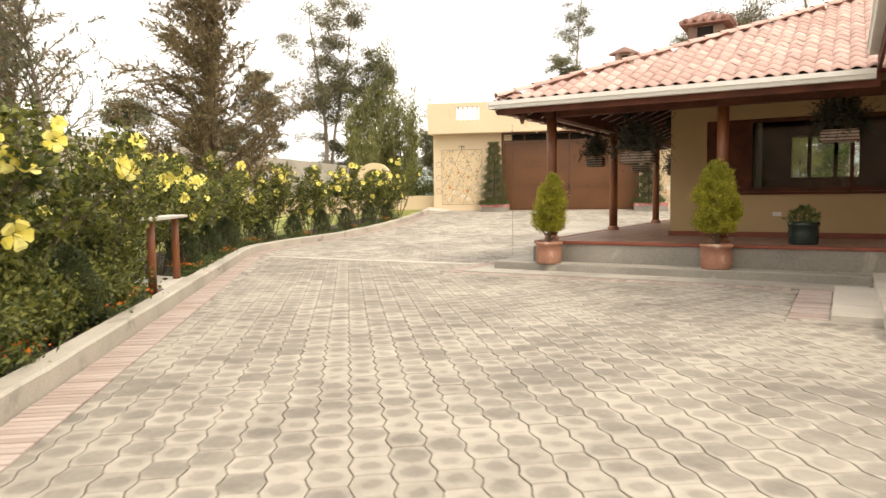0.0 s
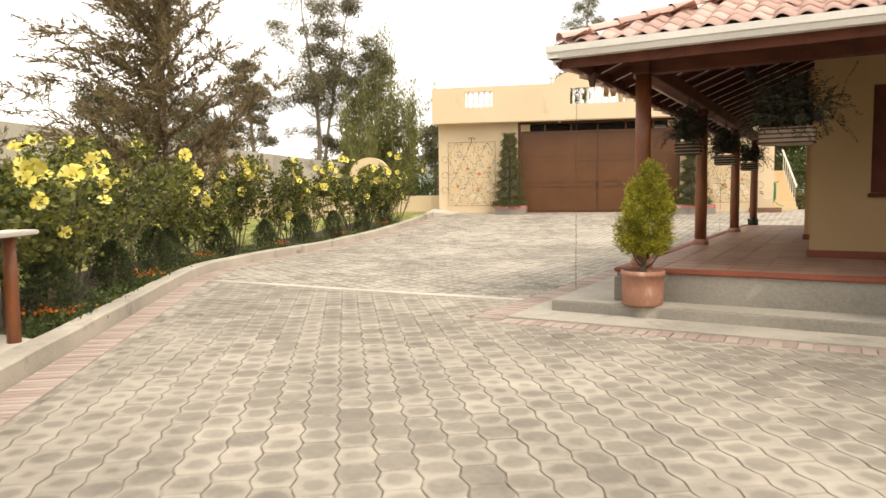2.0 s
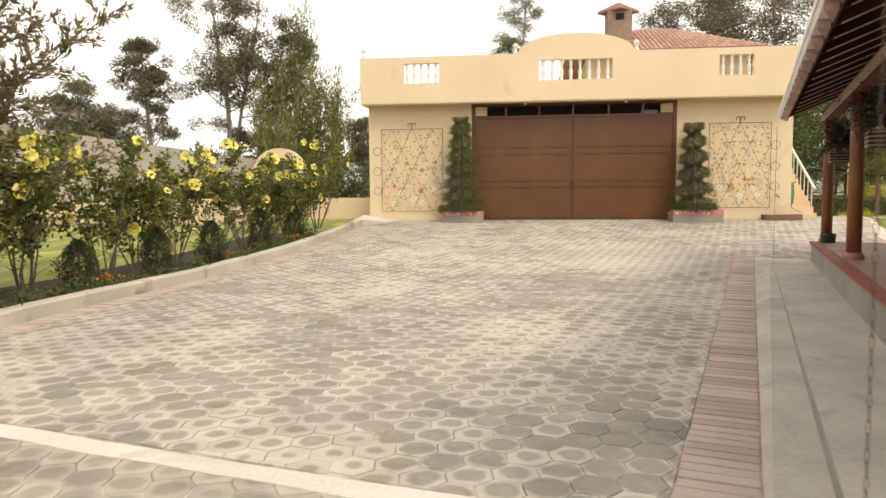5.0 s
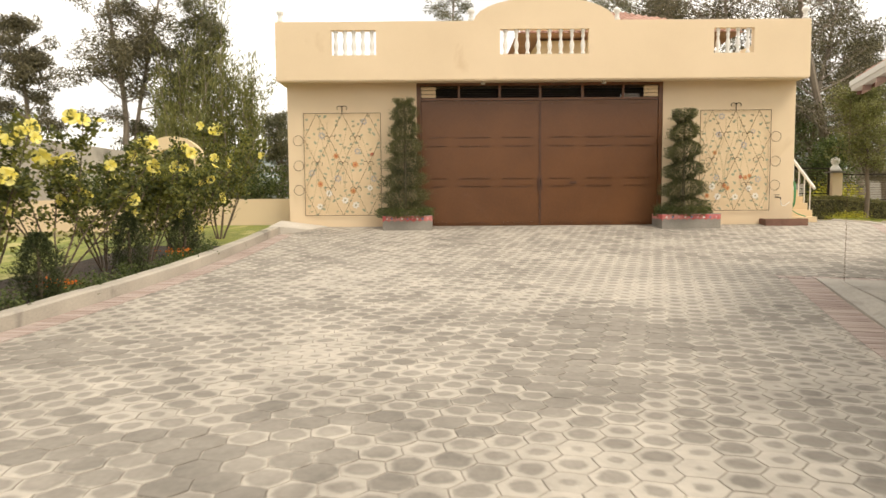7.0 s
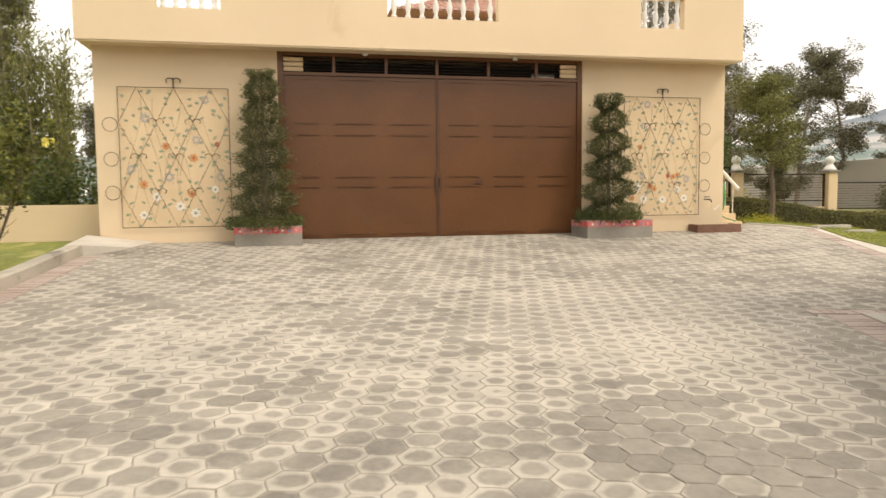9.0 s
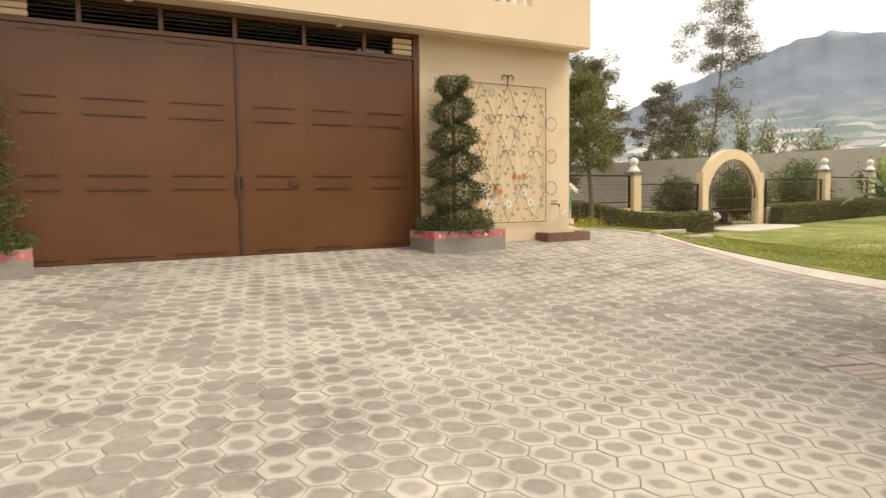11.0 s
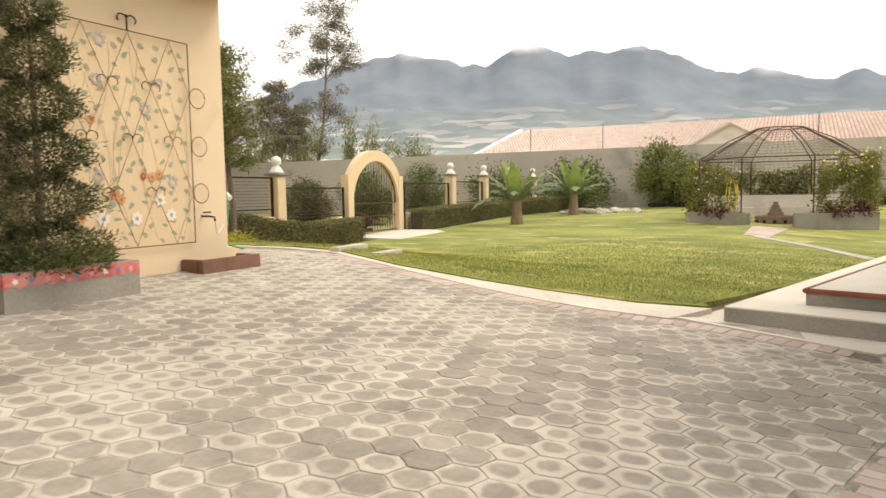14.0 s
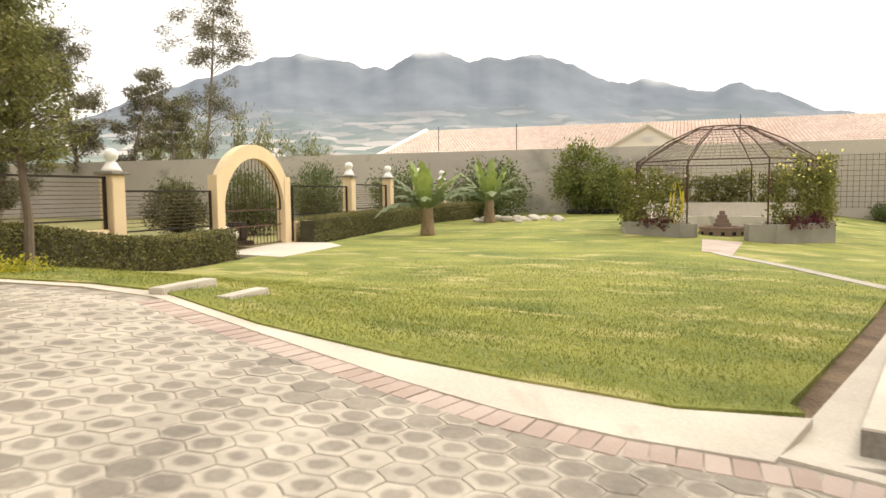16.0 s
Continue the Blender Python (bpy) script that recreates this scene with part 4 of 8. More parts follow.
def house():
    h = thing("house", "low ochre house with a tiled hip roof and a timber porch", "house", HOUSE)
    # walls with the front window cut through
    wt = 0.22
    wa0, wa1, wz0, wz1 = 3.06, 8.4, 1.25, 2.52
    bm = bmesh.new()
    loops = [[bm.verts.new((a, b, z)) for a, z in ring] for ring, b in (([(2.43, 0.4), (9.0, 0.4), (9.0, 3.3), (2.43, 3.3)], 2.5), ([(wa0, wz0), (wa1, wz0), (wa1, wz1), (wa0, wz1)], 2.5), ([(wa0, wz0), (wa1, wz0), (wa1, wz1), (wa0, wz1)], 2.5 + wt), ([(2.43, 0.4), (9.0, 0.4), (9.0, 3.3), (2.43, 3.3)], 2.5 + wt))]
    for p, q in zip(loops, loops[1:] + loops[:1]):
        for i in range(4):
            bm.faces.new((p[i], p[(i + 1) % 4], q[(i + 1) % 4], q[i]))
    bmesh.ops.recalc_face_normals(bm, faces=bm.faces)
    part("front_wall", bm, WALL_B, h)
    part("side_wall", boxed(2.43, 2.43 + wt, 2.5 + wt, 6.1, 0.4, 3.3), WALL_B, h)
    pier = part("pier", boxed(2.22, 2.43 + wt, 6.102, 6.42, 0.4, 3.3, bevel=0.012), WALL_B, h, "square ochre pier at the end of the side wall")
    part("skirting", boxed(2.205, 2.66, 6.085, 6.10, FZ, FZ + 0.09, bevel=0.004), REDEDGE, pier)
    part("skirting", boxed(2.198, 2.2185, 6.085, 6.43, FZ, FZ + 0.09, bevel=0.004), REDEDGE, pier)
    side = part("side_window", boxed(2.405, 2.428, 4.35, 5.45, 1.28, 2.5, bevel=0.006), BEAM, h, "dark timber window in the side wall")
    for b0, b1 in ((4.43, 4.86), (4.94, 5.37)):
        part("shutter_panel", boxed(2.396, 2.404, b0, b1, 1.36, 2.42, bevel=0.004), BEAM, side)
    bm = bmesh.new()
    for a0, a1, z0, z1 in ((2.66, 4.2, 0.4, 3.3), (4.2, 5.48, 0.4, 1.55), (4.2, 5.48, 2.44, 3.3), (5.48, 9.0, 0.4, 3.3)):
        box(bm, a0, a1, 6.2, 6.42, z0, z1)
    part("back_wall", bm, BEAM, h)
    for a in (4.55, 5.05):
        part("back_window_bar", boxed(a - 0.04, a + 0.04, 6.28, 6.34, 1.55, 2.44), BEAM, h)
    part("end_wall", boxed(8.8, 9.0, 2.5 + wt, 6.2, 0.4, 3.3), WALL_B, h)
    part("wall_socket", boxed(4.16, 4.30, 2.488, 2.5, 0.83, 0.90, bevel=0.004), WHITE, h, "small white double wall socket")
    part("skirting", boxed(2.415, 9.0, 2.475, 2.499, FZ, FZ + 0.09, bevel=0.006), REDEDGE, h, "dark red painted skirting")
    part("skirting", boxed(2.405, 2.429, 2.475, 6.084, FZ, FZ + 0.09, bevel=0.006), REDEDGE, h)
    win = part("window", boxed(wa0, wa0 + 0.66, 2.52, 2.58, wz0, wz1, bevel=0.006), BEAM, h, "wide dark timber window with a solid shutter panel")
    for a0, a1, z0, z1 in ((wa0 + 0.66, wa0 + 0.76, wz0, wz1), (wa0 + 0.76, wa1, wz0, wz0 + 0.07), (wa0 + 0.76, wa1, wz1 - 0.07, wz1), (wa1 - 0.08, wa1, wz0 + 0.07, wz1 - 0.07)):
        part("window_frame", boxed(a0, a1, 2.50, 2.60, z0, z1, bevel=0.008), BEAM, win)
    for a in (5.33, 6.9):
        part("mullion", boxed(a - 0.03, a + 0.03, 2.52, 2.59, wz0 + 0.07, wz1 - 0.07, bevel=0.006), BEAM, win)
    part("window_sill", boxed(wa0 - 0.03, wa1 + 0.03, 2.44, 2.51, wz0 - 0.05, wz0 - 0.002, bevel=0.008), BEAM, win)
    for a0, a1 in ((3.82, 5.30), (5.36, 6.87), (6.93, 8.32)):
        p = part("pane", boxed(a0, a1, 2.553, 2.559, wz0 + 0.07, wz1 - 0.07), GLASS, win)
        p.visible_shadow = False
    for k, a in enumerate((4.1, 4.95, 5.9, 6.8)):
        seat = part("dining_chair", boxed(a - 0.22, a + 0.22, 3.3, 3.74, FZ + 0.42, FZ + 0.47, bevel=0.01), BEAM, h, "dark chair behind the window")
        part("chair_back", boxed(a - 0.22, a + 0.22, 3.27, 3.31, FZ + 0.6, FZ + 1.0, bevel=0.02), BEAM, seat)
        for sa in (-0.19, 0.19):
            part("chair_leg", boxed(a + sa - 0.02, a + sa + 0.02, 3.26, 3.30, FZ, FZ + 1.0), BEAM, seat)
            part("chair_leg", boxed(a + sa - 0.02, a + sa + 0.02, 3.70, 3.74, FZ, FZ + 0.42), BEAM, seat)
    for a0, a1 in ((3.75, 3.95), (5.95, 6.12)):
        cur = bmesh.new()
        rows = [[cur.verts.new((a0 + (a1 - a0) * i / 14, 2.72 + 0.03 * math.sin(i * 1.9), z)) for i in range(15)] for z in (1.0, 2.6)]
        for i in range(14):
            cur.faces.new((rows[0][i], rows[0][i + 1], rows[1][i + 1], rows[1][i]))
        part("curtain", cur, STRIP, h, "pale curtain behind the window")
    # ceiling and dark side panels added only to keep the room dark
    part("room_ceiling", boxed(2.45, 8.98, 2.52, 6.4, 3.302, 3.36), PLANK, h)
    part("interior_lining", boxed(2.652, 2.68, 2.74, 6.09, FZ, 3.28), BEAM, h)
    part("interior_lining", boxed(8.77, 8.798, 2.74, 6.18, FZ, 3.28), BEAM, h)
    part("interior_floor", boxed(2.62, 8.78, 2.74, 5.9, 0.40, FZ), FLOOR, h)
    # posts on stone plinths, beams, braces
    posts = [(0.85, 0.55), (0.85, 4.25), (0.85, 8.2), (0.85, 11.75), (3.6, 0.62), (6.3, 0.62)]
    for a, b in posts:
        p = part("post", lathe(bmesh.new(), [(0.088, 0.0), (0.09, 0.6), (0.084, 1.3), (0.086, 2.12)], 14, (a, b, FZ + 0.02)), WOOD, h, "varnished round timber post", True)
        part("plinth", lathe(bmesh.new(), [(0.125, 0.0), (0.125, 0.05), (0.10, 0.09)], 14, (a, b, FZ)), TERRA, p)
    part("side_beam", boxed(0.76, 0.94, 0.36, 12.2, 2.56, 2.74, bevel=0.012), BEAM, h)
    part("front_beam", boxed(0.945, 9.0, 0.46, 0.64, 2.56, 2.74, bevel=0.012), BEAM, h)
    part("cross_beam", boxed(0.95, 9.0, 11.8, 11.93, 2.81, 2.938, bevel=0.012), BEAM, h)
    # pale strip with the side beam's skylit face in its colour
    part("beam_strip", boxed(0.70, 0.757, 0.68, 11.75, 2.555, 2.64, bevel=0.008), PINKWOOD, h, "pale pinkish strip for the skylit face of the side beam")
    # roof deck: left slope, front slope, back slope as thick boards
    top_a, r_end = EA + 6.5, EA + 13.0
    t = 0.05
    def slab(poly):
        bm = bmesh.new()
        up = [bm.verts.new((a, b, roof_z(a, b) - 0.045)) for a, b in poly]
        dn = [bm.verts.new((a, b, roof_z(a, b) - 0.045 - t)) for a, b in poly]
        bm.faces.new(up)
        bm.faces.new(dn[::-1])
        for i in range(len(poly)):
            j = (i + 1) % len(poly)
            bm.faces.new((dn[i], dn[j], up[j], up[i]))
        bmesh.ops.recalc_face_normals(bm, faces=bm.faces)
        return bm
    deck = part("roof", slab([(EA, EB), (top_a, EB + 6.5), (top_a, 12.35), (EA, 12.35)]), PLANK, h, "red clay barrel-tile hip roof over dark boards")
    part("roof_deck", slab([(EA, EB), (r_end, EB), (top_a, EB + 6.5)]), PLANK, deck)
    part("roof_deck", slab([(r_end, EB), (r_end, 12.35), (top_a, 12.35), (top_a, EB + 6.5)]), TILE_J, deck)
    # rafters under the left slope, each with a white line painting its lit lower edge
    low = lambda a, b: roof_z(a, b) - 0.045 - t
    for k in range(20):
        b = 0.30 + 0.61 * k
        a0, a1 = EA + 0.035, min(3.4, b - EB + EA - 0.08)
        if a1 < 0.34:
            continue
        bm = bmesh.new()
        box(bm, 0, 1, -0.03, 0.03, -0.10, 0.0)
        for v in bm.verts:
            a = a0 + (a1 - a0) * v.co.x
            v.co = (a, b + v.co.y, low(a, b) + v.co.z + 0.002)
        raft = part("rafter", bm, PLANK, deck)
        part("soffit_line", tube(bmesh.new(), [(a0 + 0.06, b - 0.028, low(a0 + 0.06, b) - 0.101), (a1, b - 0.028, low(a1, b) - 0.101)], 0.009, 4), STRIP, raft, "pale line for the rafter's lit lower edge")
        # mortar under the eave tiles, one lump to each rafter
        part("eave_mortar", prism(bmesh.new(), [(EA - 0.10, b - 0.25), (EA - 0.002, b - 0.25), (EA - 0.002, b + 0.20)], EZ - 0.23, EZ - 0.168), TILE, raft, "pale mortar lump under the eave tiles")
    for k in range(12):
        a = 0.75 + 0.60 * k
        b1 = min(2.4, EB + a - EA - 0.08)
        if b1 < 0.3:
            continue
        part("soffit_line", tube(bmesh.new(), [(a, EB + 0.05, low(a, EB + 0.05) - 0.004), (a, b1, low(a, b1) - 0.004)], 0.0065, 4), STRIP, deck)
    # boarded gable over the far end of the porch
    gb = bmesh.new()
    prof = [(0.68, 2.94), (r_end - 0.5, 2.94), (top_a, low(top_a, 11.9) - 0.01)]
    ring = [[gb.verts.new((a, b, z)) for a, z in prof] for b in (11.96, 12.04)]
    gb.faces.new(ring[0])
    gb.faces.new(ring[1][::-1])
    for k in range(3):
        gb.faces.new((ring[0][k], ring[0][(k + 1) % 3], ring[1][(k + 1) % 3], ring[1][k]))
    bmesh.ops.recalc_face_normals(gb, faces=gb.faces)
    gable = part("gable", gb, BEAM, h, "boarded timber gable at the far end of the porch")
    # boards paler than the gable behind: their lit look is in the colour
    for k in range(9):
        z = 2.96 + 0.085 * k
        a0 = EA + (z + 0.10 - 2.745) / RISE + 0.03
        part("gable_board", boxed(a0, 4.6, 11.935, 11.958, z, z + 0.06, bevel=0.004), PINKWOOD, gable)
    part("hip_rafter", tube(bmesh.new(), [(0.1, 0.0 + EB + 0.12, low(0.1, EB + 0.12) - 0.06), (5.0, EB + 5.02, low(5.0, EB + 5.02) - 0.06)], 0.055, 4), BEAM, deck)
    # white gutters: box section along the eaves
    def gutter(p, q):
        d = Vector((q[0] - p[0], q[1] - p[1], 0))
        ln = d.length
        bm = bmesh.new()
        sec = [(0.0, 0.0), (-0.10, 0.0), (-0.115, 0.05), (-0.13, 0.06), (-0.13, 0.125), (-0.115, 0.125), (-0.105, 0.07), (-0.09, 0.02), (-0.01, 0.02), (0.0, 0.10)]
        x = d.normalized()
        out = Vector((x.y, -x.x, 0))
        rings = []
        for s in (0.0, ln):
            base = Vector((p[0], p[1], EZ - 0.165)) + x * s
            rings.append([bm.verts.new(base + out * (-c[0]) + Vector((0, 0, c[1]))) for c in sec])
        n = len(sec)
        for k in range(n):
            bm.faces.new((rings[0][k], rings[0][(k + 1) % n], rings[1][(k + 1) % n], rings[1][k]))
        bm.faces.new(rings[0][::-1])
        bm.faces.new(rings[1])
        bmesh.ops.recalc_face_normals(bm, faces=bm.faces)
        return bm
    part("gutter", gutter((EA - 0.12, EB), (5.55, EB)), WHITE, deck, "white metal eaves gutter")
    part("gutter", gutter((EA, 12.2), (EA, EB - 0.12)), WHITE, deck, "white metal eaves gutter")
    part("fascia", boxed(EA, 5.6, EB + 0.002, EB + 0.03, EZ - 0.26, EZ - 0.06), BEAM, deck)
    part("fascia", boxed(EA + 0.002, EA + 0.03, EB + 0.031, 12.35, EZ - 0.20, EZ - 0.06), BEAM, deck)
    part("gutter_outlet", lathe(bmesh.new(), [(0.03, -0.15), (0.045, -0.09), (0.07, 0.0)], 8, (EA + 0.02, 0.78, EZ - 0.17)), TRELLIS, deck)
    # wing roof standing forward at the far side of the front
    bm = bmesh.new()
    wing = [(5.58, EB, EZ + 0.28), (5.58, -4.5, EZ + 0.28), (9.0, -4.5, EZ + 1.6), (9.0, EB, EZ + 1.6)]
    up = [bm.verts.new(v) for v in wing]
    dn = [bm.verts.new((v[0], v[1], v[2] - 0.08)) for v in wing]
    bm.faces.new(up)
    bm.faces.new(dn[::-1])
    for i in range(4):
        bm.faces.new((dn[i], dn[(i + 1) % 4], up[(i + 1) % 4], up[i]))
    bmesh.ops.recalc_face_normals(bm, faces=bm.faces)
    part("wing_roof", bm, TILE, deck)
    g = gutter((5.56, EB - 0.16), (5.56, -4.5))
    bmesh.ops.translate(g, vec=(0, 0, 0.28), verts=g.verts)
    part("gutter", g, WHITE, deck)
    part("wing_fascia", boxed(5.56, 5.60, -4.5, EB - 0.02, EZ - 0.06, EZ + 0.24), BEAM, deck)
    ch = part("chimney", boxed(2.04, 2.80, 5.94, 6.66, 3.55, 5.02, bevel=0.015), FBRICK, deck, "square brick chimney with a tiled cap")
    # near-black patches on the brick: shade of the openings put into colour
    for a0, a1, b0, b1 in ((2.25, 2.59, 5.932, 5.94), (2.03, 2.04, 6.15, 6.45)):
        part("chimney_opening_patch", boxed(a0, a1, b0, b1, 4.76, 4.97), DARK, ch)
    cap = bmesh.new()
    lathe(cap, [(0.76, 5.02), (0.74, 5.09), (0.08, 5.36)], 4, (2.42, 6.3, 0))
    bmesh.ops.rotate(cap, cent=(2.42, 6.3, 0), matrix=Matrix.Rotation(math.pi / 4, 3, "Z"), verts=cap.verts)
    part("chimney_cap", cap, TILE_DARK, ch, "red tiled cap")
    rib = mesh_of(lathe(bmesh.new(), [(0.05, 0.0), (0.045, 0.30)], 8), "cap_tile", True)
    for side in range(4):
        for k in range(5):
            off = (k - 2) * 0.2
            ob = part("cap_tile", rib, TILE_DARK, ch)
            ob.matrix_basis = pose(2.42, 6.3, 0, 0, 0, 90 * side) @ pose(off, -0.56, 5.09, -64, 0, 0) @ Matrix.Diagonal((1, 1, 1.0 if abs(off) < 0.3 else 0.45, 1))
    part("wing_wall", boxed(7.4, 7.6, -4.0, 2.5, 0.1, 3.2), WALL_B, h)
    ROOF_PARENT.append(deck)
    return h


def glass_material():
    m = bpy.data.materials.new("window_glass")
    m.use_nodes = True
    b = m.node_tree.nodes["Principled BSDF"]
    b.inputs["Base Color"].default_value = (0.75, 0.78, 0.76, 1)
    b.inputs["Roughness"].default_value, b.inputs["Transmission Weight"].default_value, b.inputs["IOR"].default_value = 0.02, 1.0, 1.5
    return m


GLASS = glass_material()
ROOF_PARENT = []
house()


# ---------------------------------------------------------------- walls, fence and distance
structure("wall_east", boxed(34.0, 34.25, -16.05, 95, 0.2, 3.53), GREYWALL, "long grey rendered garden wall", "wall")
# unseen wall, added so the house window reflects something dark
structure("reflection_wall", boxed(-19.3, 34.25, -16.3, -16.05, -0.4, 7.5), FBRICK, "unseen dark brick wall, added to darken the window reflection", "wall")
structure("wall_west", boxed(-19.3, -19.05, -16.05, 75, -0.4, 3.85), GREYWALL, "grey rendered boundary wall behind the trees", "wall")
structure("low_wall", boxed(-18.9, -6.2, 31.1, 31.28, 0.3, 1.28, bevel=0.01), WALL, "low cream wall beside the gatehouse", "wall")


def mountains():
    """Ridges round the eastern horizon, built of overlapping noisy crests."""
    R = 3600.0
    # azimuth, height of the crest above the horizon, fall to the left and to the right
    peaks = [(59.5, 11.0, 0.17, 0.12), (69.6, 11.5, 0.34, 0.20), (78.4, 11.0, 0.14, 0.27), (86.8, 8.8, 0.30, 0.24), (93.6, 8.0, 0.22, 0.26), (64.6, 10.15, 0.10, 0.10), (74.2, 10.75, 0.10, 0.12), (83.0, 8.75, 0.2, 0.12), (90.2, 7.75, 0.12, 0.12), (106, 5.7, 0.10, 0.06), (130, 5.0, 0.05, 0.05), (30, 4.2, 0.06, 0.05), (-15, 3.4, 0.04, 0.04)]
    bm = bmesh.new()
    azs = [-60 + 0.25 * i for i in range(928)]
    def crest_el(az):
        return max([1.5] + [e - (fl if az < p else fr) * abs(az - p) ** 1.25 for p, e, fl, fr in peaks])

    rows = []
    for az in azs:
        el = crest_el(az)
        foot = sum(crest_el(az + 3.0 * k) for k in range(-5, 6)) / 11
        el += 0.30 * noise.fractal(Vector((az * 0.5, 0.0, 9.0)), 0.8, 2.0, 6)
        col = []
        for j in range(44):
            q = j / 43
            r = R * (0.45 + 0.55 * q)
            n1 = noise.fractal(Vector((az * 0.24 + q * 5.0, q * 2.2, 1.0)), 0.9, 2.1, 7)
            crest = R * math.tan(radians(el))
            w = q ** 2.5
            z = (crest * w + R * math.tan(radians(foot)) * (1 - w)) * (q ** 1.5) + 36 * n1 * math.sin(math.pi * q) * (0.25 + q)
            a = radians(az)
            col.append(bm.verts.new((r * math.sin(a), r * math.cos(a), z - 20 * (1 - q))))
        a = radians(az)
        col.append(bm.verts.new((R * 1.15 * math.sin(a), R * 1.15 * math.cos(a), -100)))
        rows.append(col)
    for a, b in zip(rows, rows[1:]):
        for j in range(len(a) - 1):
            bm.faces.new((a[j], b[j], b[j + 1], a[j + 1]))
    bmesh.ops.recalc_face_normals(bm, faces=bm.faces)
    return bm


def mountain_material():
    m = bpy.data.materials.new("hazed_mountain_slopes")
    m.use_nodes = True
    n, l = m.node_tree.nodes, m.node_tree.links
    b = n["Principled BSDF"]
    b.inputs["Roughness"].default_value = 1.0
    b.inputs["Specular IOR Level"].default_value = 0.0
    co, sep = n.new("ShaderNodeTexCoord"), n.new("ShaderNodeSeparateXYZ")
    l.new(co.outputs["Object"], sep.inputs[0])
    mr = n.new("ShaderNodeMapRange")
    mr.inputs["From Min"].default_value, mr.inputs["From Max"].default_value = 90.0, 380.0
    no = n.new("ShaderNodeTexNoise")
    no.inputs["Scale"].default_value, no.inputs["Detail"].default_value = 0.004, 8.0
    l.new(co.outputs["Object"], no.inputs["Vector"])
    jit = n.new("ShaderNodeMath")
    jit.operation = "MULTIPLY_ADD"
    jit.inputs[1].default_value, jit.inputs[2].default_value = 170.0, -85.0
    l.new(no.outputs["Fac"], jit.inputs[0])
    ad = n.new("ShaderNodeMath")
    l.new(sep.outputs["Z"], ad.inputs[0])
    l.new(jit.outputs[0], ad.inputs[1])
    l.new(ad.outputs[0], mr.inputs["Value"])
    # fields: long patches of pale soil, straw and green on the lower slopes
    mp = n.new("ShaderNodeMapping")
    mp.inputs["Scale"].default_value = (0.010, 0.010, 0.055)
    l.new(co.outputs["Object"], mp.inputs["Vector"])
    vo = n.new("ShaderNodeTexVoronoi")
    vo.inputs["Scale"].default_value = 1.0
    l.new(mp.outputs["Vector"], vo.inputs["Vector"])
    sc = n.new("ShaderNodeSeparateColor")
    l.new(vo.outputs["Color"], sc.inputs["Color"])
    fr = n.new("ShaderNodeValToRGB")
    fr.color_ramp.interpolation = "CONSTANT"
    els = fr.color_ramp.elements
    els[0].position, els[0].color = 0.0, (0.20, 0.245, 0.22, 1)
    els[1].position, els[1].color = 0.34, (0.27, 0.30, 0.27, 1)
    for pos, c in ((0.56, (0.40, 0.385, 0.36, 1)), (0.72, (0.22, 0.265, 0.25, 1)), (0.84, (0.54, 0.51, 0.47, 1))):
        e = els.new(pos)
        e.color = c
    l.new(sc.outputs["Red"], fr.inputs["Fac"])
    # upper slopes: distance haze put into their blue-grey colour
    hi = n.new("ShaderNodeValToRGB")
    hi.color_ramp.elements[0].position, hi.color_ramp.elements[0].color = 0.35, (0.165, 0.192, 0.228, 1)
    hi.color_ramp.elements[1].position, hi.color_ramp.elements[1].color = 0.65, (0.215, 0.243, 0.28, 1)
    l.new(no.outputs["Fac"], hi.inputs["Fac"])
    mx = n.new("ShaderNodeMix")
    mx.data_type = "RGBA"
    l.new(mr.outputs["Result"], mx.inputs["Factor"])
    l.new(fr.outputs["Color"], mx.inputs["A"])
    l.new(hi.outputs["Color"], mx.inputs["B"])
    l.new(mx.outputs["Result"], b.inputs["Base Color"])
    return m


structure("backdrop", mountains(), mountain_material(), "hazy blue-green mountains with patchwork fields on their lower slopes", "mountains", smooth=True)

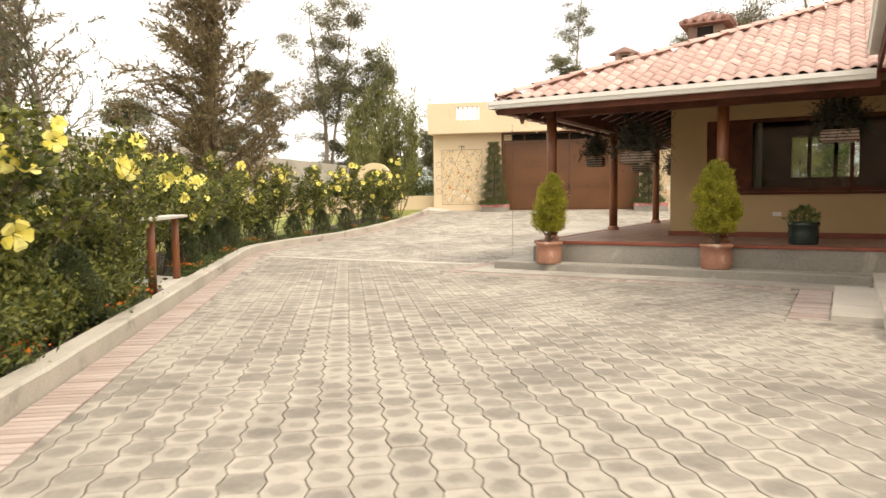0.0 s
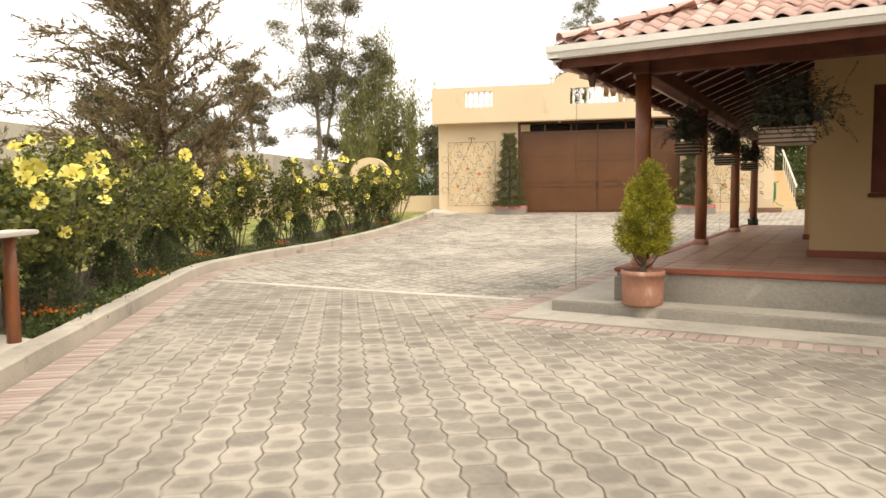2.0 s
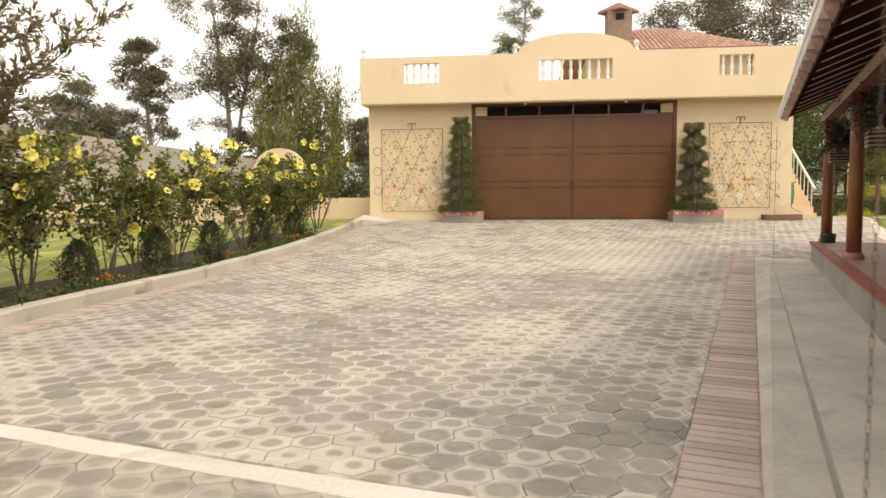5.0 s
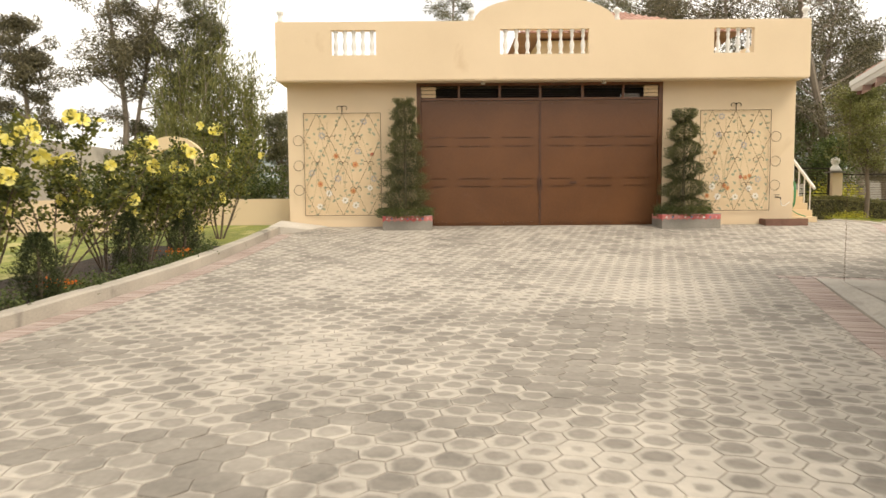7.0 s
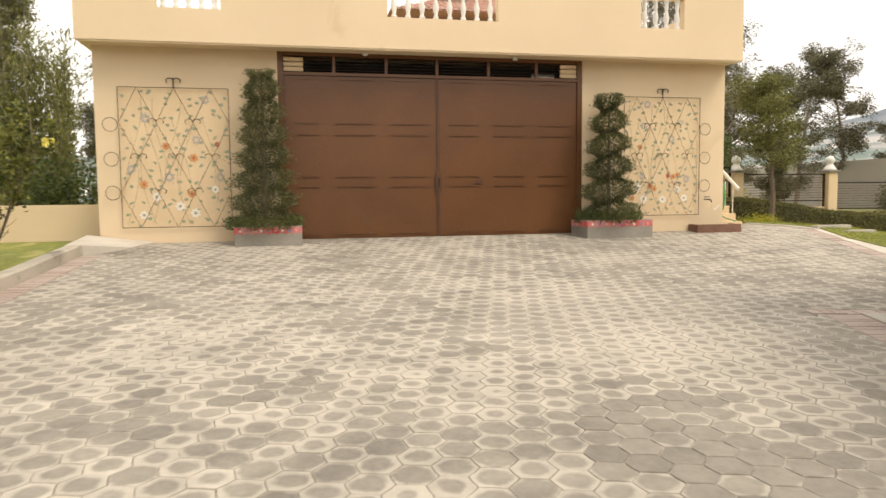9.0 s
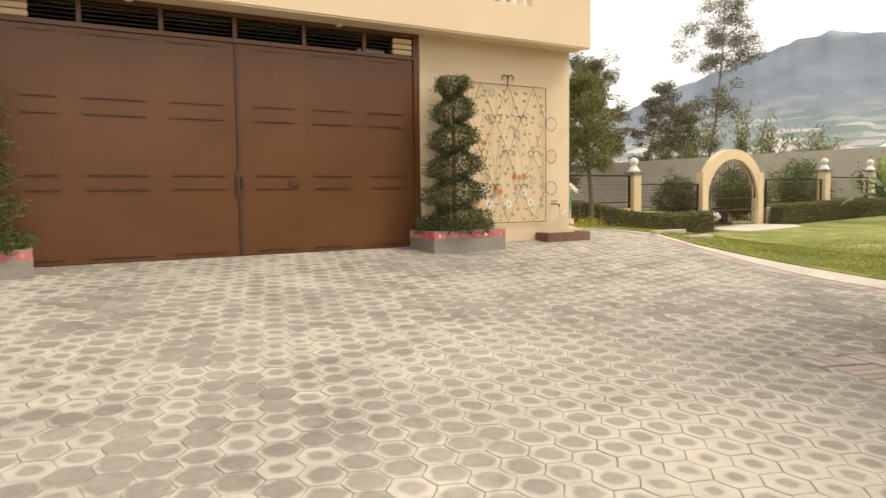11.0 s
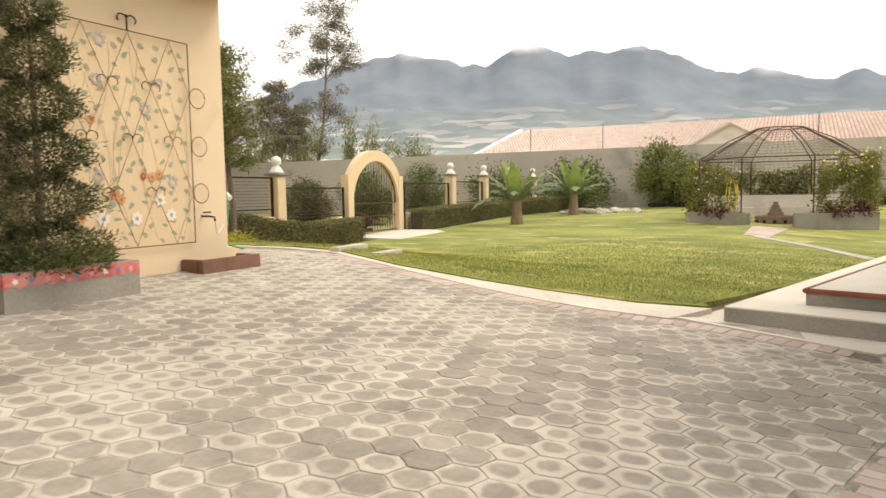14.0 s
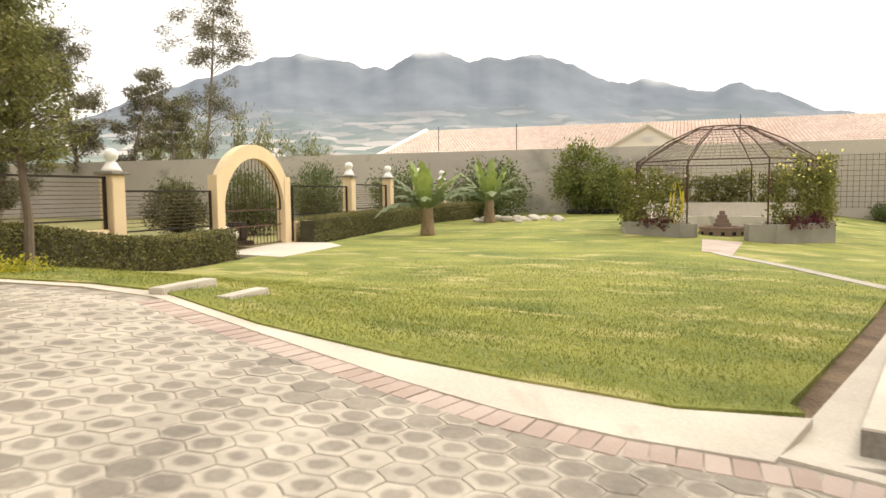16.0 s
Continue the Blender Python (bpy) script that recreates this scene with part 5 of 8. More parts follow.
def cloud_material():
    m = bpy.data.materials.new("glowing_cloud_mist")
    m.use_nodes = True
    n, l = m.node_tree.nodes, m.node_tree.links
    em, tr, mx, o = n.new("ShaderNodeEmission"), n.new("ShaderNodeBsdfTransparent"), n.new("ShaderNodeMixShader"), n["Material Output"]
    # the sheet's own white glow stands in for daylight on the cloud
    em.inputs["Color"].default_value, em.inputs["Strength"].default_value = (1.0, 1.0, 0.99, 1), 1.0
    co, mp, no, uv, sep = n.new("ShaderNodeTexCoord"), n.new("ShaderNodeMapping"), n.new("ShaderNodeTexNoise"), n.new("ShaderNodeUVMap"), n.new("ShaderNodeSeparateXYZ")
    uv.uv_map = "UVMap"
    mp.inputs["Scale"].default_value = (0.0022, 0.0022, 0.006)
    no.inputs["Scale"].default_value, no.inputs["Detail"].default_value, no.inputs["Distortion"].default_value = 1.0, 6.0, 0.4
    l.new(co.outputs["Object"], mp.inputs["Vector"])
    l.new(mp.outputs["Vector"], no.inputs["Vector"])
    l.new(uv.outputs["UV"], sep.inputs[0])
    ad, mr = n.new("ShaderNodeMath"), n.new("ShaderNodeMapRange")
    ad.operation = "MULTIPLY_ADD"
    ad.inputs[1].default_value = 1.15
    l.new(no.outputs["Fac"], ad.inputs[0])
    l.new(sep.outputs["Y"], ad.inputs[2])
    mr.interpolation_type = "SMOOTHSTEP"
    mr.inputs["From Min"].default_value, mr.inputs["From Max"].default_value = 0.72, 1.35
    l.new(ad.outputs[0], mr.inputs["Value"])
    l.new(mr.outputs["Result"], mx.inputs["Fac"])
    l.new(tr.outputs["BSDF"], mx.inputs[1])
    l.new(em.outputs["Emission"], mx.inputs[2])
    l.new(mx.outputs["Shader"], o.inputs["Surface"])
    return m


def cloud_bank():
    """A sheet of low cloud in front of the crest, thin below and thick above."""
    verts, faces, uvs = [], [], []
    R, n, rows = 3380.0, 160, 10
    for i in range(n + 1):
        az = 52 + 60 * i / n
        low = 10.5 if az < 79 else max(7.4, 10.5 - 0.28 * (az - 79))
        for j in range(rows + 1):
            q = j / rows
            el = radians(low + 5.5 * q + 0.5 * math.sin(az * 0.7))
            verts.append((R * math.sin(radians(az)), R * math.cos(radians(az)), R * math.tan(el)))
            ends = min(1.0, i / 25, (n - i) / 25)
            uvs.append((i / n, (0.15 + 0.95 * min(1.0, q * 2.2) if q < 0.5 else 1.1 - 1.8 * (q - 0.5)) * ends - 0.1))
    for i in range(n):
        for j in range(rows):
            a = i * (rows + 1) + j
            faces.append((a, a + rows + 1, a + rows + 2, a + 1))
    me = bpy.data.meshes.new("clouds")
    me.from_pydata(verts, [], faces)
    lay = me.uv_layers.new(name="UVMap")
    idx = np.empty(len(me.loops), np.int32)
    me.loops.foreach_get("vertex_index", idx)
    lay.data.foreach_set("uv", np.asarray(uvs, np.float32)[idx].reshape(-1))
    return me


clouds = structure("clouds", cloud_bank(), cloud_material(), "white mist lying along the mountain crest", "clouds")
clouds.visible_shadow = False

# ---------------------------------------------------------------- garden: lawn, walks, fence, arch, gazebo
LAWN_POLY = LAWN_W + [(9.2, 34.2), (33.9, 34.6), (33.9, 12.0)] + [hw(12.6, 14.66), hw(10.0, 14.73), hw(8.4, 14.74), hw(5.5, 14.83), hw(3.67, 14.87)]


def lawn_mesh():
    bm = bmesh.new()
    vs = [bm.verts.new((x, y, 0)) for x, y in LAWN_POLY]
    f = bm.faces.new(vs)
    bmesh.ops.triangulate(bm, faces=[f])
    for k in range(28):
        bmesh.ops.bisect_plane(bm, geom=bm.verts[:] + bm.edges[:] + bm.faces[:], plane_co=(7.0 + k, 0, 0), plane_no=(1, 0, 0))
    for k in range(24):
        bmesh.ops.bisect_plane(bm, geom=bm.verts[:] + bm.edges[:] + bm.faces[:], plane_co=(0, 12 + k, 0), plane_no=(0, 1, 0))
    for v in bm.verts:
        v.co.z = lawn_z(v.co.x, v.co.y) + 0.03
    rim = [e for e in bm.edges if e.is_boundary]
    ext = bmesh.ops.extrude_edge_only(bm, edges=rim)["geom"]
    for v in (g for g in ext if isinstance(g, bmesh.types.BMVert)):
        v.co.z -= 0.16
    bmesh.ops.recalc_face_normals(bm, faces=bm.faces)
    return bm


lawn = structure("lawn", lawn_mesh(), LAWN, "mown green lawn with a cut soil edge", "lawn", smooth=False)
# strip of cement between pavers and lawn, and the bare soil gutter beside the walk
strip = bmesh.new()
ribbon(strip, EDGE_N, [(7.22, 24.62)] + LAWN_W[1:], lambda x, y: drive_z(y) - 0.12, lambda x, y: drive_z(y) + 0.012)
structure("lawn_strip", strip, APRON, "pale cement strip edging the lawn", "kerb")
soil = bmesh.new()
prism(soil, [hw(3.5, 14.6), hw(6.0, 14.5), hw(12.5, 14.435), hw(12.5, 14.80), hw(3.6, 14.95)], -0.1, lambda x, y: lawn_z(x, y) - 0.045)
structure("soil_edge", soil, SOIL_DRY, "strip of bare soil beside the walk", "soil")
# flower bed behind the kerb
bed = bmesh.new()
kb = resample(KERB, 0.6)
kc = [p for p in kb if p[1] < 27.4]
ribbon(bed, offset_line(kc, -0.2), offset_line(kc, -2.1), lambda x, y: drive_z(y) - 0.2, lambda x, y: drive_z(y) + 0.07)
structure("flower_bed", bed, SOIL, "dark soil bed behind the kerb", "soil")
left_lawn = bmesh.new()
ribbon(left_lawn, offset_line(kb, -2.1), [(-18.9, y) for x, y in kb], lambda x, y: drive_z(y) - 0.2, lambda x, y: drive_z(y) + 0.03)
prism(left_lawn, [(-6.27, 27.0), (-6.2, 29.0), (-6.2, 31.08), (-9.2, 31.08), (-9.2, 27.0)], 0.2, lambda x, y: drive_z(y) + 0.026)
structure("lawn_west", left_lawn, LAWN, "lawn behind the flower bed", "lawn")

# garden paths
bm = bmesh.new()
SLAB = shade("reddish_slab", (0.50, 0.41, 0.36), (0.38, 0.30, 0.26), rough=0.9, big=2.0, fine=20, bump=0.4)
pc = smooth_line([(17.85, 24.72), (17.3, 24.45), (16.4, 23.65), (15.1, 22.98), (14.2, 22.55), (13.55, 22.33)], 2)
ribbon(bm, offset_line(pc, 0.14), offset_line(pc, -0.14), lambda x, y: lawn_z(x, y) - 0.05, lambda x, y: lawn_z(x, y) + 0.045)
structure("garden_path", bm, TREAD, "narrow cement path curving to the gazebo", "path")
bm = bmesh.new()
prism(bm, [(17.6, 24.4), (20.3, 24.0), (20.3, 24.9), (17.8, 24.98)], lambda x, y: lawn_z(x, y) - 0.05, lambda x, y: lawn_z(x, y) + 0.04)
structure("stone_landing", bm, SLAB, "reddish stone slab before the gazebo", "path")
bm = bmesh.new()
prism(bm, [(15.7, 33.55), (18.3, 33.45), (19.1, 34.2), (19.2, 35.6), (16.3, 35.6)], lambda x, y: lawn_z(x, y) - 0.05, lambda x, y: lawn_z(x, y) + 0.04)
structure("gate_landing", bm, APRON, "pale cement slab in front of the arched gate", "path")
# small retaining edges where the ramped yard stands above the lawn
for x0, y0, x1, y1, h in ((8.15, 30.28, 9.0, 30.24, 0.075), (8.3, 29.62, 9.0, 29.66, 0.05)):
    z = lawn_z(x0, y0)
    structure("edging_block", boxed(x0, x1, y0 - 0.09, y0 + 0.09, z - 0.15, z + h, bevel=0.01), APRON, "short cement edging block at the lawn's rim", "kerb")


def column(x, y, h=1.62, capped=True):
    z = lawn_z(x, y)
    t = thing("fence_column", "cream square fence column with a white ball finial", "column", pose(x, y, z), group="fence columns")
    part("shaft", boxed(-0.16, 0.16, -0.16, 0.16, -0.1, h, bevel=0.012), CREAM, t)
    if capped:
        part("cap", boxed(-0.225, 0.225, -0.225, 0.225, h, h + 0.055, bevel=0.012), STEP, t, "grey cement cap")
        part("finial", lathe(bmesh.new(), [(0.20, h + 0.06), (0.16, h + 0.12), (0.10, h + 0.22), (0.07, h + 0.25), (0.12, h + 0.30), (0.135, h + 0.37), (0.11, h + 0.45), (0.03, h + 0.49)], 14), WHITE, t, "white turned finial", True)
    return t


FENCE_Y = 35.55
COLS = [6.85, 9.9, 13.08, 23.0, 26.15, 29.25, 32.2]
for x in COLS:
    column(x, FENCE_Y, h=2.42 - lawn_z(x, FENCE_Y) - 0.45 + (0.14 if x > 20 else 0.0))


def fence_panel(x0, x1):
    z = lawn_z((x0 + x1) / 2, FENCE_Y)
    t = thing("wire_fence", "dark steel fence panel of thin level wires", "fence", pose((x0 + x1) / 2, FENCE_Y, z), group="fence panels")
    w = (x1 - x0) / 2
    part("top_rail", boxed(-w, w, -0.02, 0.02, 1.5, 1.54), IRON, t)
    part("bottom_rail", boxed(-w, w, -0.02, 0.02, 0.72, 0.75), IRON, t)
    for s in (-1, 1):
        part("end_post", boxed(s * w - 0.025, s * w + 0.025, -0.025, 0.025, 0.0, 1.54), IRON, t)
    for k in range(9):
        part("wire", tube(bmesh.new(), [(-w, 0, 0.82 + 0.075 * k), (w, 0, 0.82 + 0.075 * k)], 0.006, 4), RUST, t)
    part("plinth", boxed(-w, w, -0.09, 0.09, -0.15, 0.55, bevel=0.01), CREAM, t)


for x0, x1 in ((7.05, 9.7), (10.1, 12.88), (13.28, 15.95), (19.5, 22.8), (23.2, 25.95), (26.35, 29.05), (29.45, 32.0)):
    fence_panel(x0, x1)


def arch_gate(cx, y, z, w_out, w_in, h_out, h_in, iron=True):
    t = thing("arched_gateway", "cream rendered arch with an iron bar gate", "arch", pose(cx, y, z))
    R, r = w_out / 2, w_in / 2
    hs_o, hs_i = h_out - R * 0.9, h_in - r * 1.02
    out, inn = [(R, -0.15), (R, hs_o)], [(r, -0.15), (r, hs_i)]
    for k in range(1, 25):
        a = math.pi * k / 25
        out.append((R * math.cos(a), hs_o + (h_out - hs_o) * math.sin(a)))
        inn.append((r * math.cos(a), hs_i + (h_in - hs_i) * math.sin(a)))
    out += [(-R, hs_o), (-R, -0.15)]
    inn += [(-r, hs_i), (-r, -0.15)]
    bm = bmesh.new()
    d = 0.11
    rows = [[bm.verts.new((x, yy, zz)) for x, zz in line] for line, yy in ((out, -d), (out, d), (inn, d), (inn, -d))]
    for i in range(len(out) - 1):
        for a, b in ((0, 1), (1, 2), (2, 3), (3, 0)):
            bm.faces.new((rows[a][i], rows[a][i + 1], rows[b][i + 1], rows[b][i]))
    for i in (0, len(out) - 1):
        bm.faces.new([rows[k][i] for k in range(4)])
    bmesh.ops.recalc_face_normals(bm, faces=bm.faces)
    part("surround", bm, CREAM, t)
    for sx in (-1, 1):
        part("pillar", boxed(sx * (r + 0.004), sx * (R + 0.012), -d - 0.02, d + 0.02, -0.15, 0.70 * h_out, bevel=0.01), CREAM, t, "square cream pillar of the arch")
    if iron:
        gate = part("gate_frame", tube(bmesh.new(), [(x * 0.985, 0, zz * 0.99 + 0.04) for x, zz in inn[1:-1]] , 0.022, 6), IRON, t, "black iron bar gate")
        n = 17
        for k in range(n):
            x = -r + 2 * r * (k + 0.5) / n
            top = hs_i + (h_in - hs_i) * math.sqrt(max(0, 1 - (x / r) ** 2)) - 0.02
            part("gate_bar", tube(bmesh.new(), [(x, 0, 0.06), (x, 0, top)], 0.010, 5), RUST, gate)
        for zz in (0.08, 0.55, 0.95):
            part("gate_rail", boxed(-r + 0.01, r - 0.01, -0.015, 0.015, zz - 0.015, zz + 0.015), RUST, gate)
    return t


arch_gate(17.62, FENCE_Y, 0.24, 3.14, 2.58, 2.57, 2.24)
arch_gate(-9.1, 31.18, 0.60, 1.7, 1.2, 2.25, 1.95, iron=False)


def gazebo(cx, cy):
    z0 = lawn_z(cx - 2.5, cy) + 0.0
    g = thing("gazebo", "rusty iron octagonal gazebo with a mesh roof and climbing roses", "gazebo", pose(cx, cy, z0))
    R, r, he, ht = 2.4, 0.68, 1.98, 2.92
    ang = [math.pi + math.pi / 8 + math.pi / 4 * k for k in range(8)]
    pt = lambda rad, a, z: (rad * math.cos(a), rad * math.sin(a), z)
    for a in ang:
        part("post", tube(bmesh.new(), [pt(R, a, 0), pt(R, a, he)], 0.021, 6), RUST, g)
        part("rafter", tube(bmesh.new(), [pt(R, a, he), pt((R + r) / 2, a, he + 0.56), pt(r, a, ht)], 0.018, 6), RUST, g)
    for rad, z in ((R, he), (r, ht)):
        part("ring_rail", tube(bmesh.new(), [pt(rad, a, z) for a in ang], 0.019, 6, close=True), RUST, g)
    part("roof_cap", tube(bmesh.new(), [pt(r, ang[0], ht), pt(r, ang[4], ht)], 0.015, 5), RUST, g)
    for k in range(8):                       # welded mesh in the roof bays
        a, b = ang[k], ang[(k + 1) % 8]
        bay = bmesh.new()
        for i in range(1, 12):
            q = i / 12
            rr, z = R + (r - R) * q, he + (ht - he) * (1 - (1 - q) ** 1.15)
            tube(bay, [pt(rr, a, z), pt(rr, b, z)], 0.0035, 3, caps=False)
        for i in range(1, 10):
            q = i / 10
            p0 = Vector(pt(R, a, he)).lerp(Vector(pt(R, b, he)), q)
            p1 = Vector(pt(r, a, ht)).lerp(Vector(pt(r, b, ht)), q)
            tube(bay, [p0, p1], 0.0035, 3, caps=False)
        part("roof_mesh", bay, RUST, g, "rusty welded wire mesh")
        if k < 7:
            side = bmesh.new()
            pa, pb = Vector(pt(R, a, 0)), Vector(pt(R, b, 0))
            for i in range(1, 13):
                p = pa.lerp(pb, i / 13)
                tube(side, [(p.x, p.y, 0.4), (p.x, p.y, he)], 0.004, 3, caps=False)
            for i in range(13):
                z = 0.45 + 0.12 * i
                tube(side, [(pa.x, pa.y, z), (pb.x, pb.y, z)], 0.004, 3, caps=False)
            if k not in (7,):
                part("side_mesh", side, RUST, g)
    # low planter walls round the outside, open at the front
    Ro, Ri = 2.80, 2.12
    for k in range(8):
        if k == 7:
            continue
        a, b = ang[k], ang[(k + 1) % 8]
        h = 0.40 if k in (0, 6) else 0.34
        bm = bmesh.new()
        o0, o1, i0, i1 = pt(Ro, a, 0), pt(Ro, b, 0), pt(Ro - 0.14, a, 0), pt(Ro - 0.14, b, 0)
        prism(bm, [o0[:2], o1[:2], i1[:2], i0[:2]], -0.2, h)
        bmesh.ops.recalc_face_normals(bm, faces=bm.faces)
        part("planter_wall", bm, STEP, g, "grey cement planter wall")
        bm = bmesh.new()
        o0, o1, i0, i1 = pt(Ro - 0.14, a, 0), pt(Ro - 0.14, b, 0), pt(Ri, a, 0), pt(Ri, b, 0)
        prism(bm, [o0[:2], o1[:2], i1[:2], i0[:2]], -0.2, 0.26)
        bmesh.ops.recalc_face_normals(bm, faces=bm.faces)
        part("planter_soil", bm, SOIL, g)
        bm = bmesh.new()
        o0, o1, i0, i1 = pt(Ri, a, 0), pt(Ri, b, 0), pt(Ri - 0.12, a, 0), pt(Ri - 0.12, b, 0)
        prism(bm, [o0[:2], o1[:2], i1[:2], i0[:2]], -0.2, 0.86 if 1 <= k <= 5 else 0.42)
        bmesh.ops.recalc_face_normals(bm, faces=bm.faces)
        part("bench_back", bm, APRON, g, "pale cement bench back")
        if 1 <= k <= 5:
            bm = bmesh.new()
            o0, o1, i0, i1 = pt(Ri - 0.12, a, 0), pt(Ri - 0.12, b, 0), pt(Ri - 0.55, a, 0), pt(Ri - 0.55, b, 0)
            prism(bm, [o0[:2], o1[:2], i1[:2], i0[:2]], -0.2, 0.46)
            bmesh.ops.recalc_face_normals(bm, faces=bm.faces)
            part("bench_seat", bm, APRON, g)
    # stubs of the planter that narrow the entrance, each with its end wall
    p7, p0 = Vector(pt(Ro, ang[7], 0)), Vector(pt(Ro, ang[0], 0))
    way = (p0 - p7).normalized()
    for start, sgn, ln in ((p7, 1, 0.34), (p0, -1, 0.60)):
        y0, y1 = sorted((start.y, start.y + sgn * way.y * ln))
        x = start.x
        part("planter_wall", boxed(x, x + 0.14, y0, y1, -0.2, 0.40, bevel=0.008), STEP, g, "grey cement planter wall")
        end = start.y + sgn * way.y * ln
        part("planter_end", boxed(x + 0.141, x + 0.62, end - 0.06, end + 0.06, -0.2, 0.40, bevel=0.008), STEP, g)
        part("planter_soil", boxed(x + 0.142, x + 0.60, y0 + (0.062 if sgn < 0 else 0), y1 - (0.062 if sgn > 0 else 0), -0.2, 0.26), SOIL, g)
    floor = bmesh.new()
    prism(floor, [pt(Ri, a, 0)[:2] for a in ang], -0.2, 0.02)
    part("floor", floor, APRON, g)
    return g, z0


GAZ, GAZ_Z = gazebo(23.2, 24.33)


def fountain(cx, cy, z):
    t = thing("fountain", "small brick fountain with a stepped pyramid in a round basin", "fountain", pose(cx, cy, z) @ Matrix.Scale(0.88, 4))
    bm = bmesh.new()
    lathe(bm, [(0.62, 0.0), (0.62, 0.22), (0.64, 0.24), (0.64, 0.30), (0.52, 0.30), (0.50, 0.16), (0.02, 0.16)], 20)
    part("basin", bm, FBRICK, t, "round brick basin")
    for k in range(12):
        a = 2 * math.pi * k / 12
        # dark patch on the basin wall, its colour standing for an opening's shade
        part("basin_opening_patch", boxed(-0.05, 0.05, -0.012, 0.012, 0.06, 0.16, m=pose(0.626 * math.cos(a), 0.626 * math.sin(a), 0, 0, 0, math.degrees(a) + 90)), DARK, t)
    for k in range(5):
        s = 0.30 - 0.055 * k
        part("pyramid_step", boxed(-s, s, -s, s, 0.16 + 0.12 * k, 0.28 + 0.12 * k, bevel=0.008), FBRICK, t)


fountain(22.1, 24.38, GAZ_Z + 0.02)


def hose_coil(m, colour, loops, r, label):
    t = thing("garden_hose", label, "hose", m)
    mt = plain(label.split()[0] + "_hose_rubber", colour, 0.45)
    rng = random.Random(4)
    for k in range(loops):
        dx, dr = rng.uniform(-0.04, 0.04), rng.uniform(0.85, 1.15)
        pts = [(dx + 0.27 * r * dr * math.sin(2 * math.pi * i / 20), 0.02 * k - 0.05, -r * dr + r * dr * math.cos(2 * math.pi * i / 20)) for i in range(20)]
        part("loop", tube(bmesh.new(), pts, 0.013, 5, close=True), mt, t)
    part("tail", tube(bmesh.new(), [(0.1, -0.06, -1.6 * r), (0.16, -0.08, -2.0 * r), (0.02, -0.15, -2.3 * r), (-0.12, -0.3, -2.5 * r)], 0.013, 5), mt, t)
    part("hook", tube(bmesh.new(), [(0, 0.05, -0.02), (0, -0.12, 0.0), (0, -0.14, 0.05)], 0.012, 5), IRON, t)


hose_coil(pose(23.2 - 2.27, 24.33 + 1.16, GAZ_Z + 1.42, 0, 0, 75) , (0.75, 0.62, 0.05), 4, 0.46, "yellow garden hose coiled on the gazebo post")
hose_coil(pose(6.10, 30.62, 1.62, 0, 0, 90), (0.12, 0.36, 0.16), 4, 0.34, "green garden hose coiled at the gatehouse corner")


PALE_GABLE = shade("pale_gable_paint", (0.80, 0.74, 0.63), (0.72, 0.66, 0.55), rough=0.8, big=0.4, fine=30, bump=0.1)


